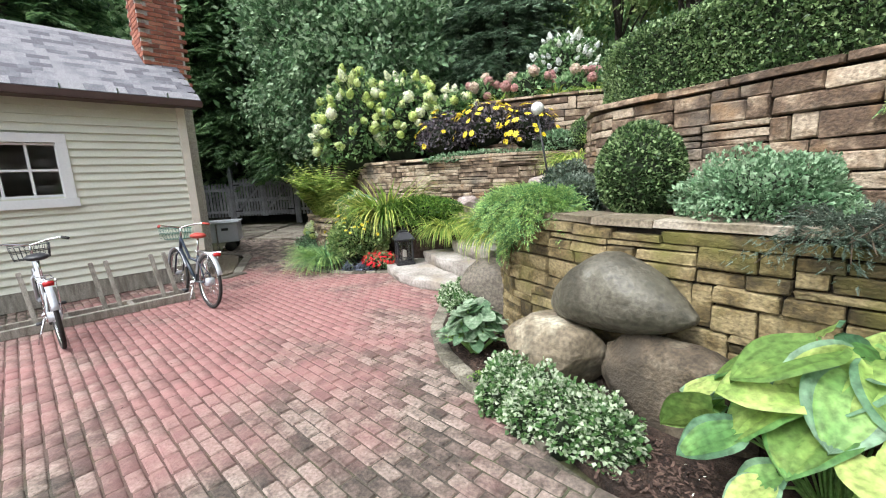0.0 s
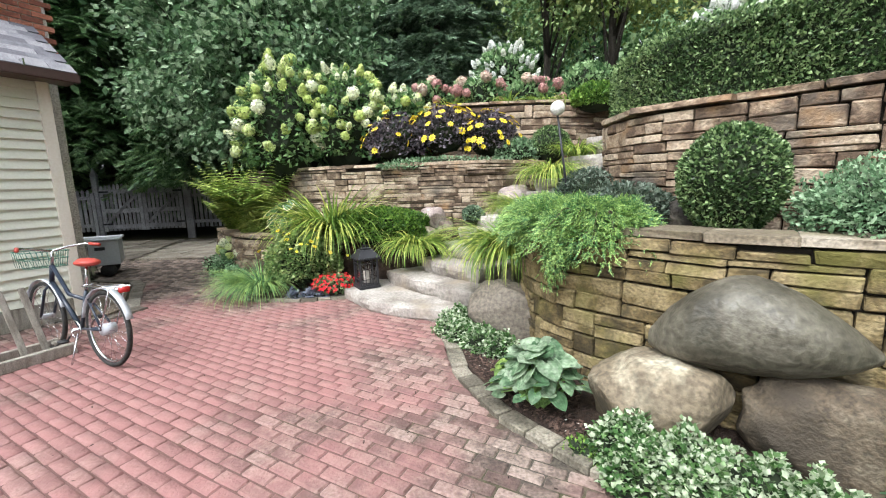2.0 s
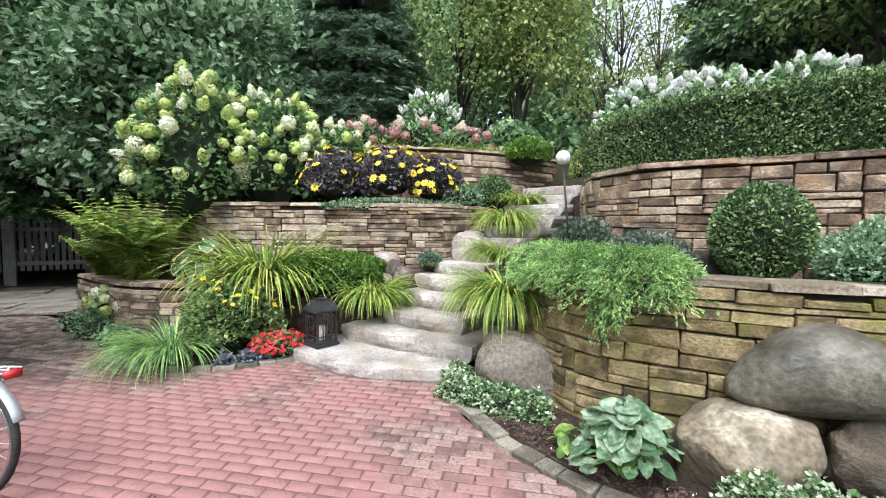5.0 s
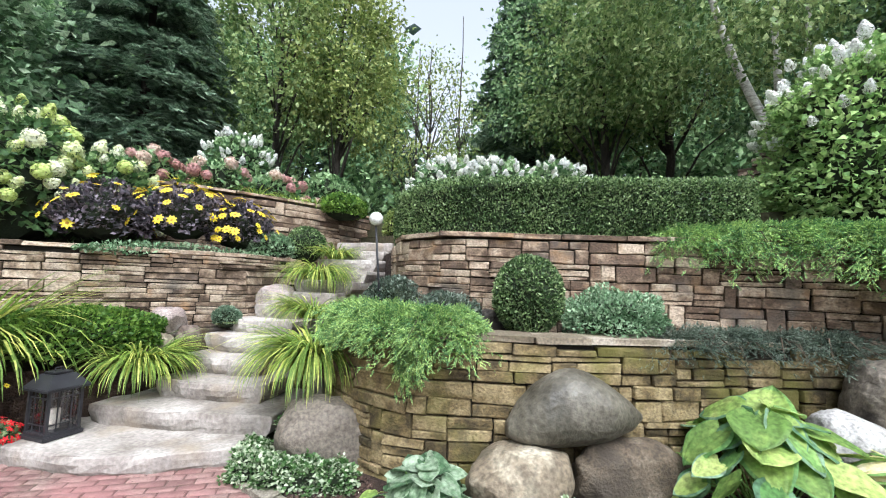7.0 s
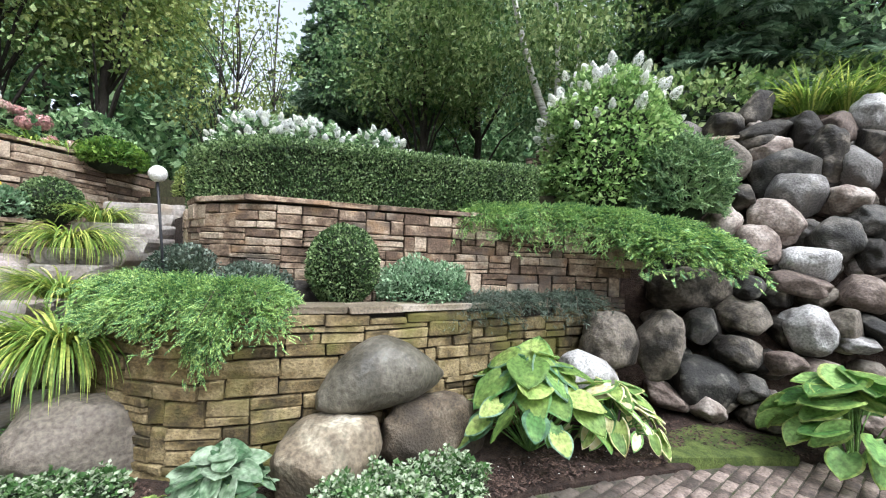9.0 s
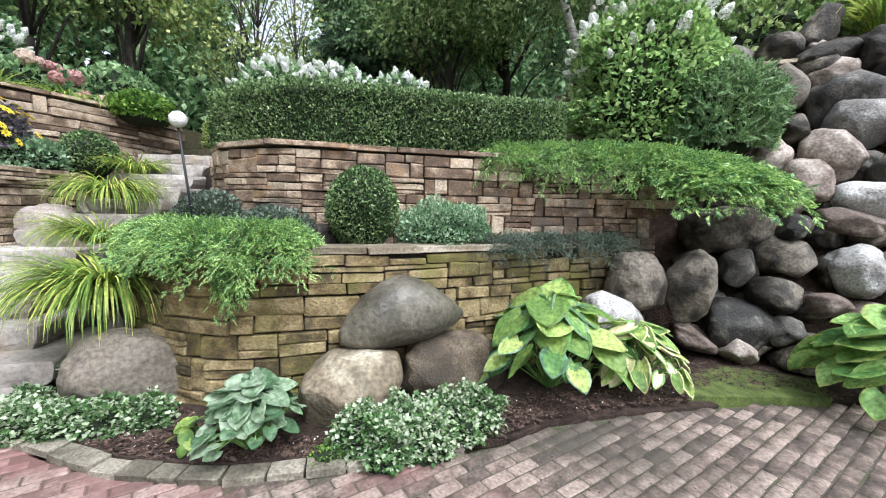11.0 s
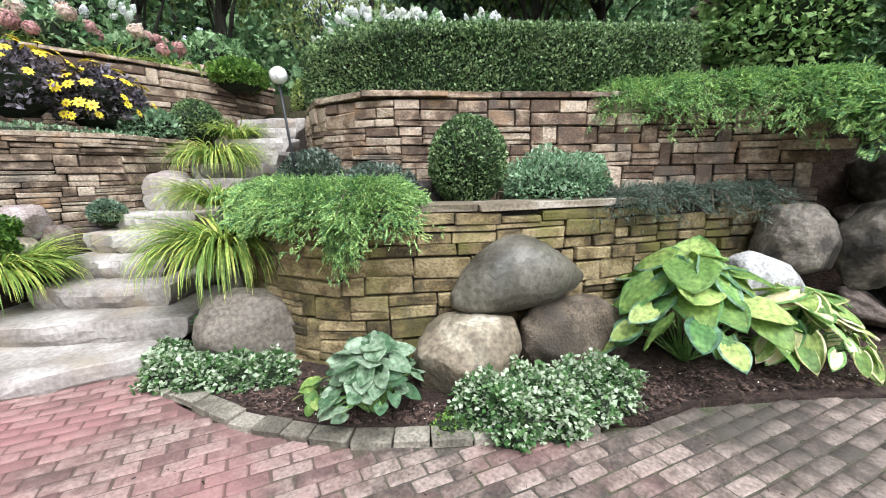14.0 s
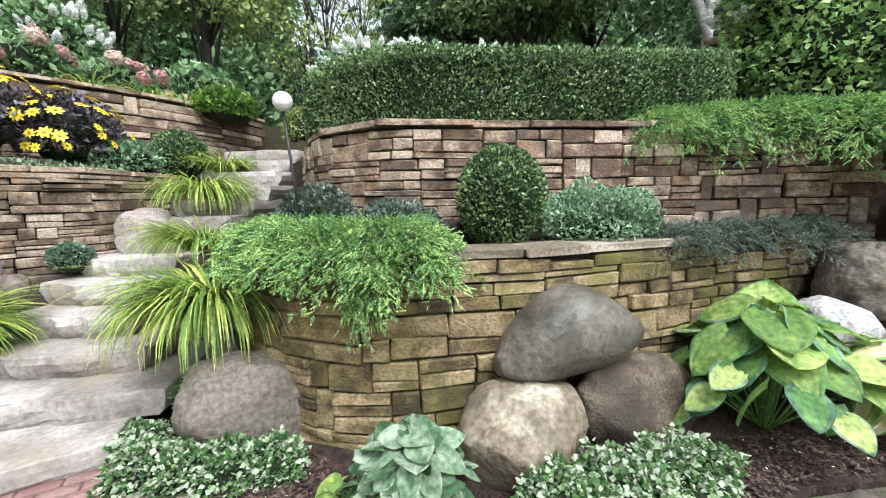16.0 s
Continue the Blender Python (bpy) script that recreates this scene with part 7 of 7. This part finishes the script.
# bark chips and fallen petals on the beds
def litter(name, label, spots, n, z, material, size, seed, keep=None):
    r = np.random.default_rng(seed)
    k = r.integers(len(spots), size=n)
    s_ = np.array(spots)[k]
    a, q = r.uniform(0, 2 * math.pi, n), np.sqrt(r.random(n))
    P = np.stack([s_[:, 0] + np.cos(a) * q * s_[:, 2], s_[:, 1] + np.sin(a) * q * s_[:, 2], z + r.uniform(0.0, 0.014, n)], -1)
    D = np.stack([np.cos(a * 7), np.sin(a * 7), r.normal(0, 0.25, n)], -1)
    t = (np.array([(-0.2, 0, 0), (0.2, 0, 0.02), (0.16, 1, 0.05), (-0.16, 0.9, 0), (0, 0.5, 0.18)]), np.array([(0, 1, 4), (1, 2, 4), (2, 3, 4), (3, 0, 4)]))
    if keep:
        ok_ = inside(P[:, 0], P[:, 1], keep)
        P, D, n = P[ok_], D[ok_], int(ok_.sum())
    ob = thing(name, label, "mulch", (spots[0][0], spots[0][1], z), kind="stuff")
    tagged(part("chip_layer", leaves("chip_layer", P, D, size * r.uniform(0.4, 1.3, n), t, 0.9), material, ob), kind="stuff")
    return ob


M["chip"] = mat("bark_chip", [(0.018, 0.010, 0.007), (0.045, 0.025, 0.018), (0.095, 0.06, 0.045)], 9, 0.95, 0.3, 40, island=0.9)
BED = [(0.62, 4.2, 0.22), (0.62, 3.8, 0.2), (0.68, 3.4, 0.2), (0.9, 3.5, 0.3), (0.85, 3.0, 0.2), (1.15, 2.6, 0.2), (1.6, 2.1, 0.3), (1.95, 1.75, 0.25), (2.2, 1.4, 0.3), (2.5, 0.9, 0.3), (0.85, 4.1, 0.2)]
BEDIN = [(x + 0.16, y) for x, y in KERB[:9]] + [(x + 0.03, y + 0.02) for x, y in KERB[9:14]] + [(4.2, 0), (4.2, 1), (2.2, 3.2), (1.6, 5.2)]
litter("bark_mulch", "dark red-brown bark chips covering the bed", BED, 9000, 0.038, M["chip"], 0.03, 1, BEDIN)
litter("fallen_petals", "small white fallen petals on the mulch", BED, 160, 0.045, M["white_head"], 0.014, 2, BEDIN)
litter("leaf_litter", "dry leaf scraps scattered on the bricks", [(0.2, 3.6, 0.6), (0.6, 2.4, 0.5), (1.6, 1.2, 0.6), (-0.6, 5.2, 0.8), (-1.6, 3.5, 1.5)], 170, 0.004, M["chip"], 0.018, 3)
litter("bank_litter", "soil and chips between the rocks", [(3.3, 0.1, 0.4), (3.3, -0.6, 0.4), (3.0, 0.6, 0.25)], 1500, 0.05, M["chip"], 0.03, 4)
